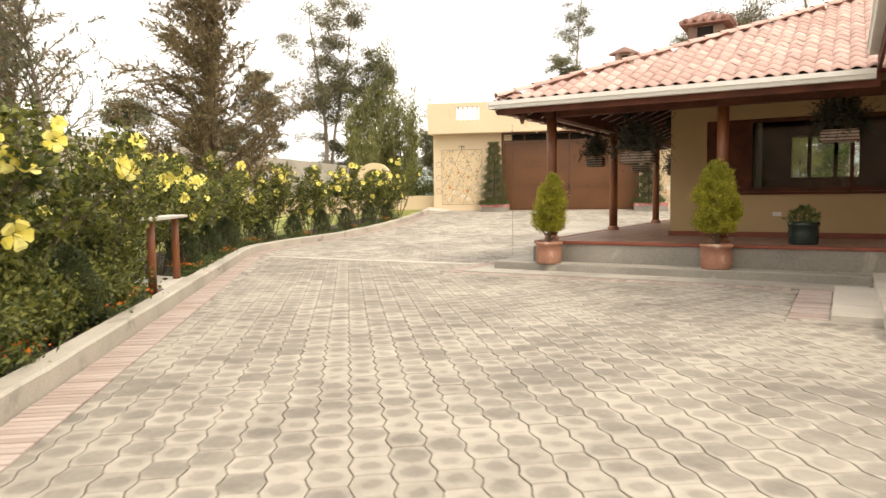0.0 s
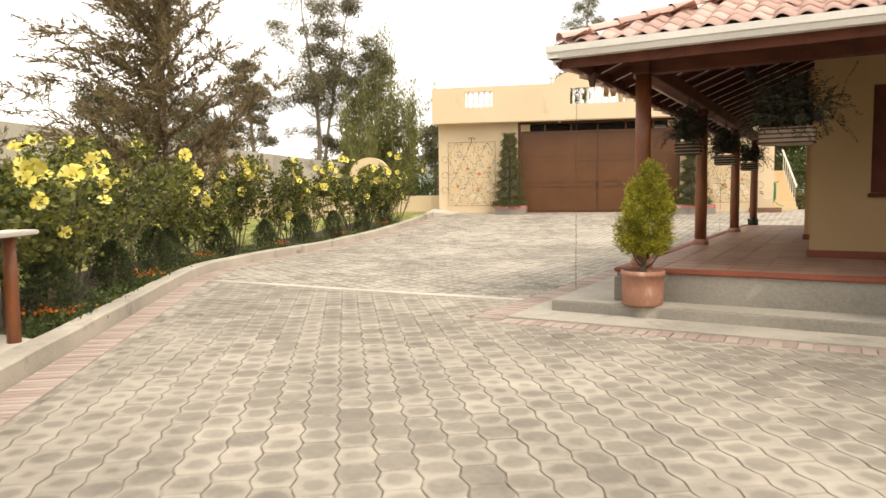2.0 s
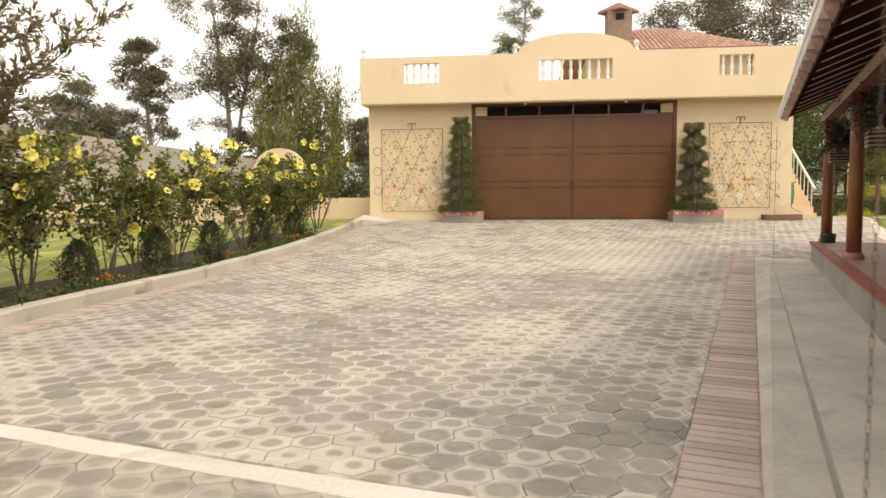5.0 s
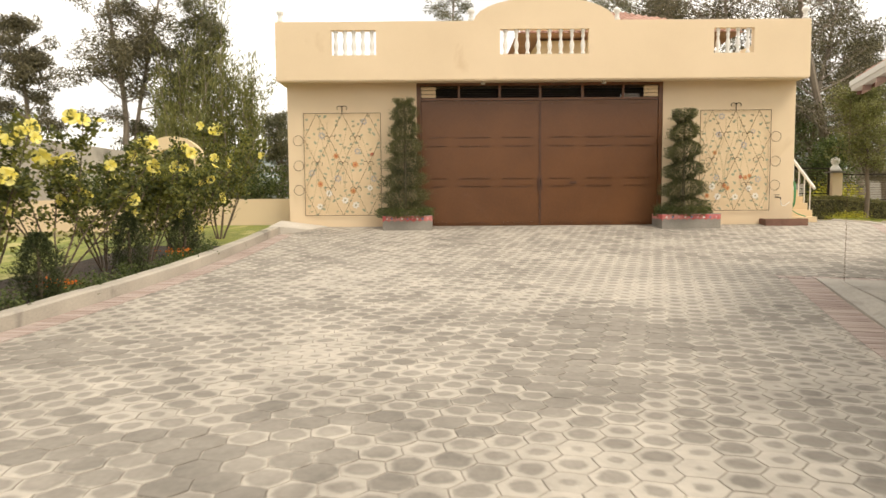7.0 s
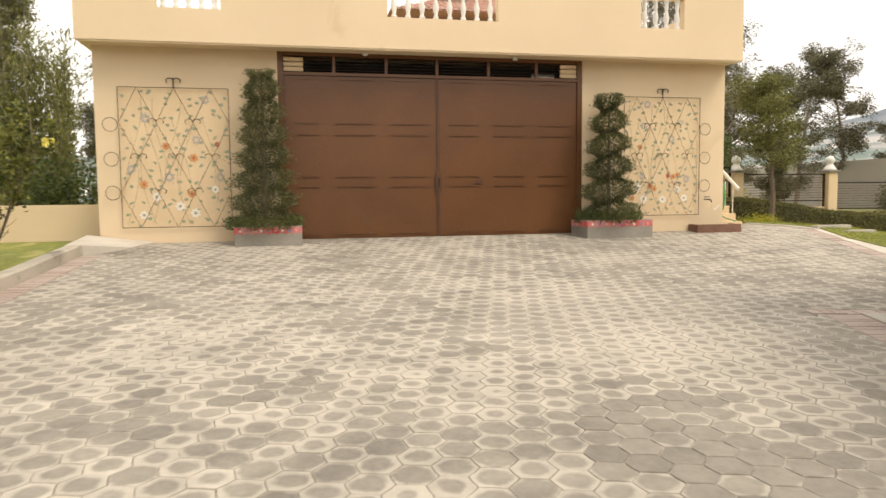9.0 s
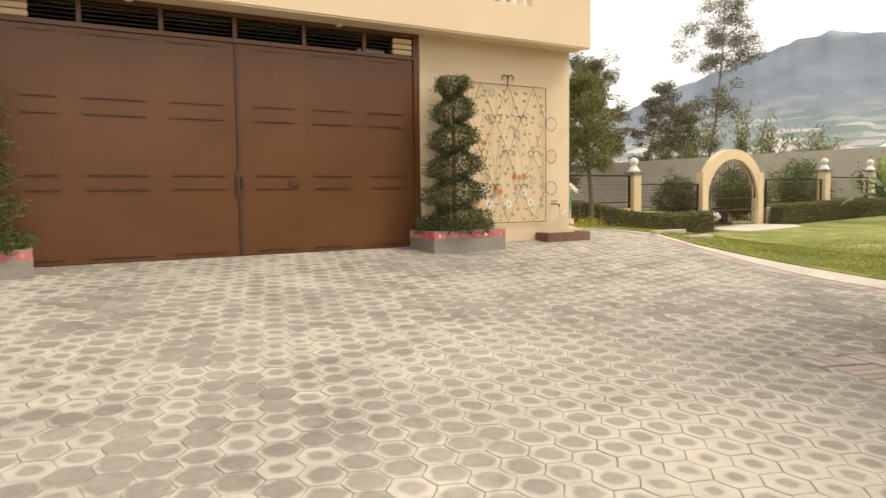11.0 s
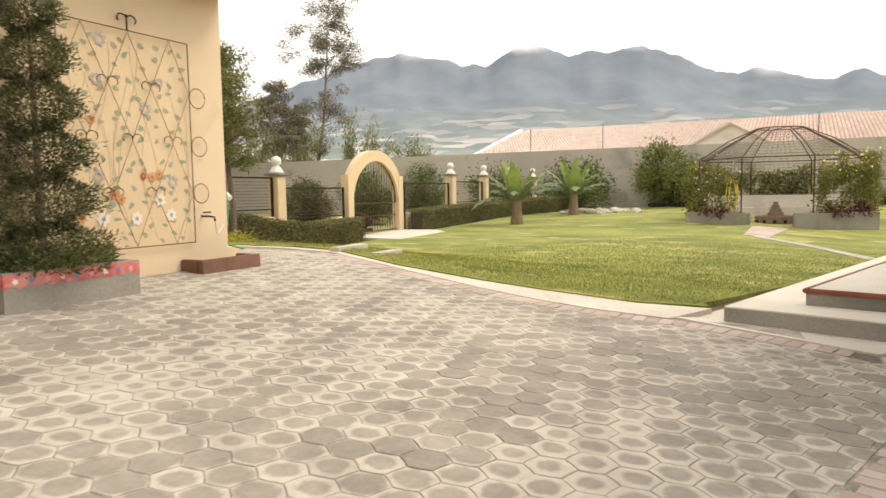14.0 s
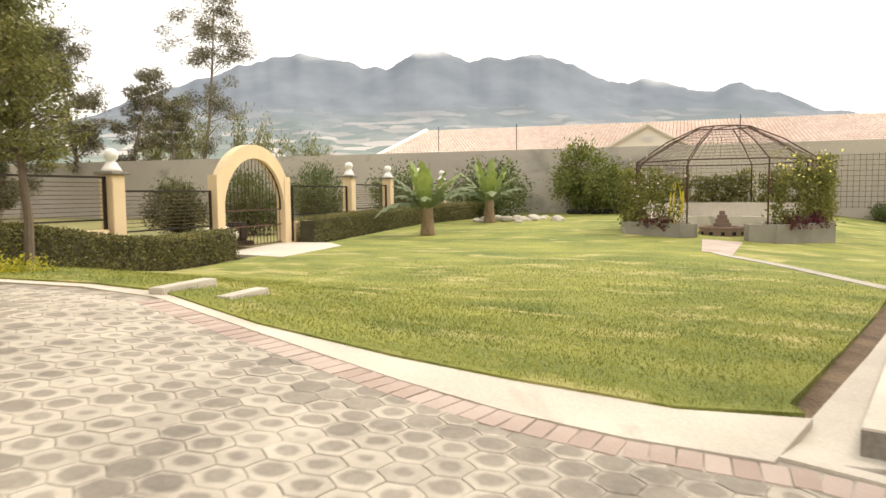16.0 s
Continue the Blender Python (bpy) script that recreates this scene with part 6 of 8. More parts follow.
def neighbour_house():
    t = thing("neighbour_house", "long low house with a pale red tiled roof behind the wall", "house", pose(44, 20, 0.7))
    def slope(bm, x0, z0, x1, z1, y0, y1):
        v = [bm.verts.new(p) for p in ((x0, y0, z0), (x0, y1, z0), (x1, y1, z1), (x1, y0, z1))]
        w = [bm.verts.new((p.co.x, p.co.y, p.co.z - 0.12)) for p in v]
        bm.faces.new(v[::-1])
        bm.faces.new(w)
        for i in range(4):
            bm.faces.new((v[i], v[(i + 1) % 4], w[(i + 1) % 4], w[i]))
    part("wall", boxed(-4.0, 10.0, -55, 21.3, -0.2, 2.9), CREAM, t)
    roof = bmesh.new()
    slope(roof, -5.0, 2.9, 4.0, 5.15, -56, 22.0)
    slope(roof, 13.0, 2.9, 4.0, 5.15, -56, 22.0)
    bmesh.ops.recalc_face_normals(roof, faces=roof.faces)
    rf = part("roof", roof, TILE_J, t, "pale red clay tile roof")
    # barrel ribs of tile running down the slope
    verts, faces = [], []
    for k in range(220):
        y = -22 + 0.2 * k
        for row in range(20):
            q0, q1 = row / 20, (row + 1) / 20
            for q, lift in ((q0, 0.10), (q1, 0.0)):
                x, z = -5.05 + 9.05 * q, 2.9 + 2.25 * q
                for dy, dz in ((-0.068, 0.0), (0, 0.035), (0.068, 0.0)):
                    verts.append((x, y + dy, z + dz + lift))
            b = len(verts) - 6
            x, z = -5.05 + 9.05 * q0, 2.9 + 2.25 * q0
            verts += [(x + 0.06, y - 0.10, z - 0.03), (x + 0.06, y + 0.10, z - 0.03)]
            faces += [(b, b + 1, b + 4, b + 3), (b + 1, b + 2, b + 5, b + 4), (b, b + 2, b + 1), (b, b + 6, b + 7, b + 2)]
    me = bpy.data.meshes.new("tile_rib")
    me.from_pydata(verts, [], faces)
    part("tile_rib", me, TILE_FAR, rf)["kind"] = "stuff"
    for s in (-1, 1):
        part("barge_board", tube(bmesh.new(), [(4 + s * 9.1, 22.05, 2.85), (4.0, 22.05, 5.2)], 0.16, 4), WHITE, t, "white barge board")
    # gabled dormer
    g = bmesh.new()
    prism(g, [(4.4, 2.7), (9.7, 2.7), (7.05, 4.12)], -4.8, 1.0)
    bmesh.ops.transform(g, matrix=Matrix(((0, 0, 1, 0), (1, 0, 0, 0), (0, 1, 0, 0), (0, 0, 0, 1))), verts=g.verts)
    bmesh.ops.recalc_face_normals(g, faces=g.faces)
    d = part("gable", g, PALE_GABLE, t, "cream gable with a small vent")
    for s, y in ((-1, 4.2), (1, 9.9)):
        part("gable_eave", tube(bmesh.new(), [(-4.9, y, 2.62), (-4.9, 7.05, 4.2)], 0.10, 4), PALE_GABLE, d)
        bm = bmesh.new()
        v = [bm.verts.new(p) for p in ((-5.0, y, 2.68), (-5.0, 7.05, 4.28), (1.0, 7.05, 4.28), (1.0, y, 2.68))]
        bm.faces.new(v)
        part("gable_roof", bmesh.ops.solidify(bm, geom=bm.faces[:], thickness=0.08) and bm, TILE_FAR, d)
    for k in range(3):
        part("vent_slat", boxed(-4.86, -4.81, 6.75, 7.35, 3.40 + 0.10 * k, 3.46 + 0.10 * k), WHITE, d)
    for y in (-12, -4, 3, 13, 17):
        part("antenna_pole", tube(bmesh.new(), [(-8.0, y, 2.8), (-8.0, y, 4.2)], 0.02, 4), IRON, t)


neighbour_house()


def behind_gate_house():
    t = thing("tiled_house", "house behind the gate with red tiles and a brick chimney", "house", pose(6.27, 39.6, 1.69) @ Matrix.Scale(0.855, 4))
    part("wall", boxed(-6, 1.5, 0, 8, 0, 6.2), CREAM, t)
    bm = bmesh.new()
    v = [(-7.0, -1, 6.3), (2.4, -1, 6.3), (2.4, 9, 6.3), (-7.0, 9, 6.3), (-3.2, 4, 8.35), (-1.2, 4, 8.35)]
    vs = [bm.verts.new(p) for p in v]
    for f in ((0, 1, 5, 4), (1, 2, 5), (2, 3, 4, 5), (3, 0, 4), (3, 2, 1, 0)):
        bm.faces.new([vs[i] for i in f])
    bmesh.ops.recalc_face_normals(bm, faces=bm.faces)
    r = part("roof", bm, TILE_J, t, "red clay tile roof")
    verts, faces = [], []
    for k in range(42):
        x = -6.8 + 0.22 * k
        top = min(1.0, (x + 7.0) / 3.8, (2.4 - x) / 3.6)
        n = max(1, int(14 * top))
        for row in range(n):
            for q, lift in ((row / 14, 0.05), ((row + 1) / 14, 0.0)):
                for dx, dz in ((-0.08, 0), (0, 0.06), (0.08, 0)):
                    verts.append((x + dx, -1.02 + 5.0 * q, 6.3 + 2.05 * q + dz + lift))
            b = len(verts) - 6
            faces += [(b, b + 3, b + 4, b + 1), (b + 1, b + 4, b + 5, b + 2), (b, b + 1, b + 2)]
    me = bpy.data.meshes.new("tile_rib")
    me.from_pydata(verts, [], faces)
    part("tile_rib", me, TILE_J, r)["kind"] = "stuff"
    chim = part("chimney", boxed(-4.9, -3.7, 1.0, 2.2, 6.0, 8.7, bevel=0.02), FBRICK, t, "brick chimney with a tiled cap")
    # flat dark patch; the shade of the flue opening is in its colour
    part("chimney_opening_patch", boxed(-4.5, -4.1, 0.97, 1.0, 8.2, 8.5), DARK, chim)
    cap = bmesh.new()
    lathe(cap, [(1.05, 8.65), (1.0, 8.76), (0.1, 9.15)], 4, (-4.3, 1.6, 0))
    part("chimney_cap", cap, TILE_DARK, chim)


def far_cottage(x, y):
    t = thing("far_cottage", "small far cottage with a red hip roof beyond the wall", "house", pose(x, y, 0.0))
    part("wall", boxed(-4, 4, -3, 3, -0.2, 3.3), CREAM, t)
    bm = bmesh.new()
    vs = [bm.verts.new(p) for p in ((-4.6, -3.6, 3.3), (4.6, -3.6, 3.3), (4.6, 3.6, 3.3), (-4.6, 3.6, 3.3), (-1.6, 0, 5.0), (1.6, 0, 5.0))]
    for f in ((0, 1, 5, 4), (1, 2, 5), (2, 3, 4, 5), (3, 0, 4), (3, 2, 1, 0)):
        bm.faces.new([vs[i] for i in f])
    bmesh.ops.recalc_face_normals(bm, faces=bm.faces)
    part("roof", bm, TILE_DARK, t, "red tiled hip roof")


behind_gate_house()
far_cottage(72.0, 55.5)


# ---------------------------------------------------------------- planters, pots and small things of the yard
def painted_planter(cx, w, d):
    y1 = FY - 0.004
    z = drive_z(29.8)
    t = thing("wall_planter", "grey cement planter with a red painted flower border", "planter", pose(cx, y1, z))
    bm = bmesh.new()
    for a in ((-w / 2, w / 2, -d, -d + 0.07), (-w / 2, -w / 2 + 0.07, -d + 0.07, 0), (w / 2 - 0.07, w / 2, -d + 0.07, 0)):
        box(bm, a[0], a[1], a[2], a[3], -0.12, 0.33)
    part("body", bm, STEP, t)
    part("soil", boxed(-w / 2 + 0.07, w / 2 - 0.07, -d + 0.07, 0, -0.1, 0.26), SOIL, t)
    red = shade("painted_red_border", (0.55, 0.07, 0.075), (0.62, 0.30, 0.27), rough=0.8, big=5, fine=30, bump=0.05)
    rng = random.Random(int(cx * 10))
    def scallop(p0, p1, off):
        bm = bmesh.new()
        n = 40
        d_ = (Vector(p1) - Vector(p0))
        nrm = Vector((d_.y, -d_.x, 0)).normalized() * off
        lo, hi = [], []
        for i in range(n + 1):
            p = Vector(p0) + d_ * (i / n) + nrm
            lo.append(bm.verts.new((p.x, p.y, 0.185 + 0.035 * abs(math.sin(i * d_.length * 0.55)))))
            hi.append(bm.verts.new((p.x, p.y, 0.318)))
        for i in range(n):
            bm.faces.new((lo[i], lo[i + 1], hi[i + 1], hi[i]))
        return bm
    part("painted_border", scallop((-w / 2, -d, 0), (w / 2, -d, 0), 0.004), red, t, "scalloped red painted band")
    part("painted_border", scallop((w / 2, -d, 0), (w / 2, 0, 0), 0.004), red, t)
    part("painted_border", scallop((-w / 2, 0, 0), (-w / 2, -d, 0), 0.004), red, t)
    cols = [plain("border_white", (0.80, 0.76, 0.70)), plain("border_blue", (0.16, 0.25, 0.45)), plain("border_pink", (0.75, 0.35, 0.36))]
    for k in range(9):
        x = -w / 2 + 0.1 + (w - 0.2) * k / 8
        bm = bmesh.new()
        r = rng.uniform(0.025, 0.04)
        vs = [bm.verts.new((x + (r if i % 2 else 0.55 * r) * math.cos(math.pi * i / 5), -d - 0.007, 0.255 + (r if i % 2 else 0.55 * r) * math.sin(math.pi * i / 5))) for i in range(10)]
        bm.faces.new(vs)
        part("painted_flower", bm, cols[k % 3], t)
    return t


painted_planter(-3.18, 1.14, 0.72)
painted_planter(3.345, 1.34, 0.78)

t = thing("tap_basin", "low brick-red cement basin under the wall tap", "basin", pose(5.75, FY - 0.004, drive_z(30.2)))
for a in ((-0.5, 0.5, -0.36, -0.28), (-0.5, -0.42, -0.28, 0), (0.42, 0.5, -0.28, 0)):
    part("side", boxed(a[0], a[1], a[2], a[3], -0.1, 0.155, bevel=0.008), SOILRED, t)
part("bottom", boxed(-0.42, 0.42, -0.28, 0, -0.1, 0.04), DARK, t)
t = thing("wall_tap", "small dark wall tap with a hanging hose end", "tap", pose(5.62, FY, 1.24))
part("pipe", tube(bmesh.new(), [(0, 0, 0), (0, -0.12, 0), (0.05, -0.16, -0.01), (0.06, -0.16, -0.06)], 0.014, 6), IRON, t)
part("handle", tube(bmesh.new(), [(-0.06, -0.09, 0.05), (0.06, -0.09, 0.05)], 0.010, 5), IRON, t)
part("hose_end", tube(bmesh.new(), [(0.06, -0.16, -0.06), (0.09, -0.14, -0.18), (0.2, -0.06, -0.22), (0.34, -0.02, -0.12)], 0.009, 5), WHITE, t)


def round_pot(name, label, m, r, h, mat, plant_h=0.0):
    t = thing(name, label, "plant pot", m)
    bm = bmesh.new()
    lathe(bm, [(r * 0.90, 0.0), (r * 0.97, 0.02), (r * 1.0, h * 0.5), (r * 0.98, h - 0.06), (r * 1.05, h - 0.05), (r * 1.05, h), (r * 0.93, h), (r * 0.9, h - 0.06), (0.01, h - 0.06)], 24)
    part("pot", bm, mat, t, "", True)
    bm = bmesh.new()
    lathe(bm, [(r * 0.89, h - 0.058), (r * 0.5, h - 0.03), (0.01, h - 0.02)], 14)
    part("soil", bm, SOIL, t)
    return t


def conifer(parent_m, h, r, n, mat, seed, label, name="potted_conifer", base=0.10, flame=0.55, size=0.05):
    """A little conifer or leafy pot plant: upward leaves on a rounded or pointed body."""
    rng = np.random.default_rng(seed)
    t = thing(name, label, "conifer", parent_m)
    part("trunk", tube(bmesh.new(), [(0, 0, -0.05), (0.01, 0, h * 0.4), (0, 0, h * 0.8)], 0.035, 6, 0.012), BARK, t)
    q = rng.uniform(0, 1, n) ** 0.85
    z = base + (h - base) * q
    prof = (np.sin(np.pi * np.clip(q * 0.92 + 0.06, 0, 1)) ** 0.7) * (1 - flame * q) ** 0.8
    prof /= prof.max()
    a = rng.uniform(0, 2 * np.pi, n)
    lump = 1 + 0.20 * np.sin(a * 3 + q * 9 + seed) + 0.16 * np.sin(a * 5 - q * 17) + 0.10 * np.sin(a * 9 + q * 29)
    rad = r * prof * lump * np.sqrt(rng.uniform(0.2, 1, n)) * (1 + 0.07 * rng.normal(size=n))
    c = np.stack([rad * np.cos(a), rad * np.sin(a), z], 1)
    d = np.stack([np.cos(a) * 0.75, np.sin(a) * 0.75, np.full(n, 0.9)], 1)
    part("foliage", leaves(c, size, rng, 0.34, along=d, spread=0.4), mat, t)
    return t


def golden_conifer(parent_m, h, r, seed, tufts):
    """A bushy golden cypress: a short bare stem, broad low body of feathery tufts, tapering to a soft leaning tip."""
    rng = np.random.default_rng(seed)
    t = thing("potted_conifer", "golden green bushy conifer growing in a clay pot", "conifer", parent_m)
    lean = rng.normal(scale=0.03, size=2)
    stem = tube(bmesh.new(), [(0, 0, -0.05), (0.01, 0, 0.12), (lean[0] * 0.5, lean[1] * 0.5, h * 0.5), (lean[0], lean[1], h * 0.9)], 0.032, 7, 0.008)
    for k in range(5):
        a = 2.4 * k
        tube(stem, [(0, 0, 0.03 + 0.02 * k), (0.09 * math.cos(a), 0.09 * math.sin(a), 0.10 + 0.02 * k), (0.16 * math.cos(a), 0.16 * math.sin(a), 0.2 + 0.03 * k)], 0.012, 5, 0.006)
    part("trunk", stem, BARK, t)
    shape = lambda q: np.interp(q, [0, 0.06, 0.2, 0.38, 0.5, 0.62, 0.78, 0.9, 1.0], [0.60, 0.86, 0.97, 1.0, 0.95, 0.80, 0.66, 0.48, 0.16])
    lo = 0.21
    st, ax = [], []
    for k in range(tufts):
        q = rng.uniform(0, 1) ** 1.25
        a = rng.uniform(0, 2 * math.pi)
        bulge = 1 + 0.16 * math.sin(2 * a + seed) * (1 - q) + 0.15 * math.sin(3 * a + 11 * q + seed)
        rad = r * float(shape(q)) * bulge * rng.uniform(0.25, 0.84) ** 0.7
        centre = np.array([rad * math.cos(a) + lean[0] * q, rad * math.sin(a) + lean[1] * q, lo + (h - lo) * q])
        out = np.array([math.cos(a) * (0.8 - 0.5 * q), math.sin(a) * (0.8 - 0.5 * q), 0.75 + 0.8 * q])
        for _ in range(16):
            d = out + rng.normal(scale=0.42, size=3)
            d /= np.linalg.norm(d)
            ln = rng.uniform(0.06, 0.125) * (1 - 0.25 * q)
            p = centre + rng.normal(scale=0.018, size=3)
            for i in range(7):
                st.append(p + d * ln * i / 6)
                ax.append(d)
    part("foliage", leaves(np.array(st), 0.034, rng, 0.25, along=np.array(ax), spread=0.5), GREEN_GOLD, t)
    return t


def hp(a, b, z):
    x, y = hw(a, b)
    return pose(x, y, z)


round_pot("clay_pot", "round terracotta pot with worn paint on the porch step", hp(0.98, 0.08, S1), 0.215, 0.36, TERRA)
round_pot("clay_pot", "round terracotta pot with worn paint on the porch step", hp(3.60, 0.16, S1), 0.225, 0.38, TERRA)
golden_conifer(hp(0.98, 0.08, S1 + 0.33), 1.07, 0.27, 3, 300)
golden_conifer(hp(3.60, 0.16, S1 + 0.35), 1.16, 0.35, 5, 540)
GREENPOT = shade("dark_green_glaze", (0.03, 0.05, 0.045), (0.015, 0.025, 0.022), rough=0.25, bump=0.05)
round_pot("dark_pot", "dark glazed pot on the porch floor", hp(4.72, 0.85, FZ), 0.21, 0.33, GREENPOT)
conifer(hp(4.72, 0.85, FZ + 0.28), 0.26, 0.22, 420, GREEN_TREE, 9, "low leafy plant in a dark pot", name="pot_plant", base=0.0, size=0.07)
t = thing("corner_block", "small cement block with a terracotta slab behind the pot", "block", hp(0.72, 0.30, S1))
part("block", boxed(-0.1, 0.1, -0.06, 0.06, 0.0, 0.26, bevel=0.01), STEP, t)


WICKER = shade("dark_wicker", (0.10, 0.062, 0.04), (0.05, 0.03, 0.02), rough=0.9, big=6, fine=60, bump=0.6)
TRAY = shade("weathered_tray", (0.42, 0.36, 0.29), (0.27, 0.225, 0.18), rough=0.85, big=5, fine=50, bump=0.3)


def hanging_basket(a, b, z, s, seed):
    x, y = hw(a, b)
    t = thing("hanging_basket", "hanging planter with a dark trailing fern", "planter", pose(x, y, z, 0, 0, -17.3))
    part("tray", boxed(-0.20 * s, 0.20 * s, -0.12, 0.12, -0.18, 0.0, bevel=0.02), WICKER if s < 1.0 else TRAY, t, "slatted weathered tray")
    for k in range(4):
        part("slat", boxed(-0.205 * s, 0.205 * s, -0.126, 0.126, -0.165 + 0.045 * k, -0.15 + 0.045 * k), BEAM if s > 1.0 else TRAY, t)
    for sx in (-1, 1):
        part("chain", tube(bmesh.new(), [(sx * 0.17 * s, 0, 0), (0, 0, 0.55), (0, 0, 2.62 - z)], 0.006, 4), IRON, t)
    rng = np.random.default_rng(seed)
    arcs, dirs = [], []
    for k in range(int(230 * s)):
        a, up, ln = rng.uniform(0, 2 * math.pi), rng.uniform(0.9, 5.0), rng.uniform(0.34, 0.66) * (0.62 + 0.22 * s)
        p, v = np.array([0.1 * s * rng.normal(), 0.05 * rng.normal(), 0.02]), np.array([math.cos(a), math.sin(a), up])
        for i in range(14):
            v = v + (0, 0, -0.20)
            p = p + v / np.linalg.norm(v) * ln / 14
            for side in (-1, 1):
                arcs.append(p.copy())
                dirs.append(np.cross(v, (0, 0, 1)) * side + 0.5 * v)
    part("fern", leaves(np.array(arcs), 0.046, rng, 0.30, droop=0.1, along=np.array(dirs), spread=0.3), FERN, t)


hanging_basket(0.93, 2.74, 1.97, 0.8, 1)
hanging_basket(2.26, 0.76, 1.93, 1.3, 2)
hanging_basket(0.9, 6.4, 1.95, 0.9, 3)
hanging_basket(0.9, 10.2, 1.95, 0.9, 4)
hanging_basket(5.15, 0.66, 2.12, 1.2, 5)
round_pot("small_pot", "small dark flowerpot at the foot of a post", hp(0.86, 11.55, FZ), 0.12, 0.16, GREENPOT)


def porch_lantern(a, b, z, top):
    t = thing("porch_lantern", "black iron lantern hanging under the porch roof", "lantern", pose(*hw(a, b), z), group="porch lanterns")
    part("cage", lathe(bmesh.new(), [(0.02, -0.14), (0.055, -0.12), (0.075, 0.03), (0.095, 0.04), (0.06, 0.09), (0.02, 0.13)], 6), IRON, t)
    part("glass", lathe(bmesh.new(), [(0.058, -0.112), (0.077, 0.028)], 6), DARK, t)
    part("stem", tube(bmesh.new(), [(0, 0, 0.12), (0, 0, top - z)], 0.008, 5), IRON, t)


for a, b, z in ((1.79, 1.83, 2.71), (1.72, 5.6, 2.84), (1.75, 9.2, 2.95), (1.86, 10.4, 2.74)):
    porch_lantern(a, b, z, roof_z(a, b) - 0.10)
for a in (1.48, 2.10):
    t = thing("beam_lamp", "small dark lamp standing on the far porch beam", "lamp", pose(*hw(a, 11.86), 2.938), group="beam lamps")
    part("base", lathe(bmesh.new(), [(0.04, 0.0), (0.04, 0.02), (0.015, 0.03), (0.015, 0.06)], 8), IRON, t)
    part("shade", lathe(bmesh.new(), [(0.05, 0.06), (0.065, 0.10), (0.05, 0.18), (0.015, 0.20)], 8), IRON, t)


def rain_chain(a, b, z0, z1):
    x, y = hw(a, b)
    t = thing("rain_chain", "thin rusty rain chain hanging from the gutter", "chain", pose(x, y, z0))
    bm = bmesh.new()
    n = int((z1 - z0) / 0.05)
    for k in range(n):
        z = 0.05 * k
        p = [(0.008 * math.cos(q) * (1 if k % 2 else 0), 0.008 * math.cos(q) * (0 if k % 2 else 1), z + 0.025 + 0.03 * math.sin(q)) for q in [2 * math.pi * i / 8 for i in range(8)]]
        tube(bm, p, 0.0017, 4, close=True)
    part("link_chain", bm, TRELLIS, t)["kind"] = "stuff"


rain_chain(0.03, 0.72, S1, 2.52)
rain_chain(0.03, 12.0, S1, 2.52)

# timber stand in the flower bed
t = thing("timber_stand", "two reddish timber posts carrying a weathered board", "stand", pose(-4.45, 8.0, 0.05, 0, 0, 21))
for y in (-0.62, 0.68):
    part("post", lathe(bmesh.new(), [(0.055, -0.1), (0.055, 0.5), (0.05, 0.93)], 10, (0, y, 0)), WOOD, t, "", True)
part("board", boxed(-0.13, 0.13, -0.95, 0.95, 0.93, 0.97, bevel=0.008), STRIP, t, "weathered pale board")
part("board_edge", boxed(-0.20, -0.13, -0.9, 0.7, 0.90, 0.93, bevel=0.008), BRICK, t)
bm = bmesh.new()
prism(bm, [(-5.0, 7.9), (-4.1, 7.55), (-4.55, 8.75), (-5.4, 9.0)], -0.1, 0.10)
structure("stepping_slab", bm, APRON, "pale slab under the timber stand", "paving")

# things beyond the fence
# kind of object unknown: the rounded body and its dark blocks are invented
t = thing("white_rounded_object", "white rounded object of unknown kind on a dark base behind the fence", "tank", pose(18.2, 37.0, lawn_z(18.2, 37.0)))
part("body", lathe(bmesh.new(), [(0.05, 0.0), (0.42, 0.04), (0.52, 0.2), (0.44, 0.36), (0.18, 0.44), (0.02, 0.45)], 16, (0, 0, 0.1)), WHITE, t, "", True)
part("dark_base", boxed(-0.35, 0.95, -0.4, 0.4, 0.0, 0.12), IRON, t)
part("dark_block", boxed(0.55, 0.95, -0.25, 0.25, 0.12, 0.62, bevel=0.05), IRON, t)
t = thing("stone_heap", "heap of grey stones at the lawn's far corner", "stones", pose(28.8, 32.8, lawn_z(28.8, 32.8)))
rng = random.Random(6)
for k in range(26):
    bm = bmesh.new()
    bmesh.ops.create_icosphere(bm, subdivisions=2, radius=rng.uniform(0.12, 0.3))
    for v in bm.verts:
        v.co *= 1 + 0.35 * noise.noise(v.co * 4 + Vector((k, 0, 0)))
        v.co.z *= 0.6
    bmesh.ops.translate(bm, vec=(rng.gauss(0, 0.9), rng.gauss(-1.2, 1.1), rng.uniform(0, 0.12)), verts=bm.verts)
    part("stone", bm, CONCRETE, t)
for x, y in ((33.0, 28.6), (33.0, 29.6)):
    t = thing("tyre_planter", "dark round tyre planter by the wall", "planter", pose(x, y, lawn_z(x, y)))
    part("tyre", lathe(bmesh.new(), [(0.42, 0.0), (0.50, 0.08), (0.48, 0.2), (0.36, 0.22), (0.34, 0.1)], 18), DARK, t)
# welded trellis on the east wall
t = thing("mesh_trellis", "rusty square mesh trellis leaning on the grey wall", "trellis", pose(33.9, 19.2, 0.8))
bm = bmesh.new()
for k in range(15):
    tube(bm, [(0, -1.5 + 0.214 * k, 0.05), (0, -1.5 + 0.214 * k, 2.2)], 0.007, 4)
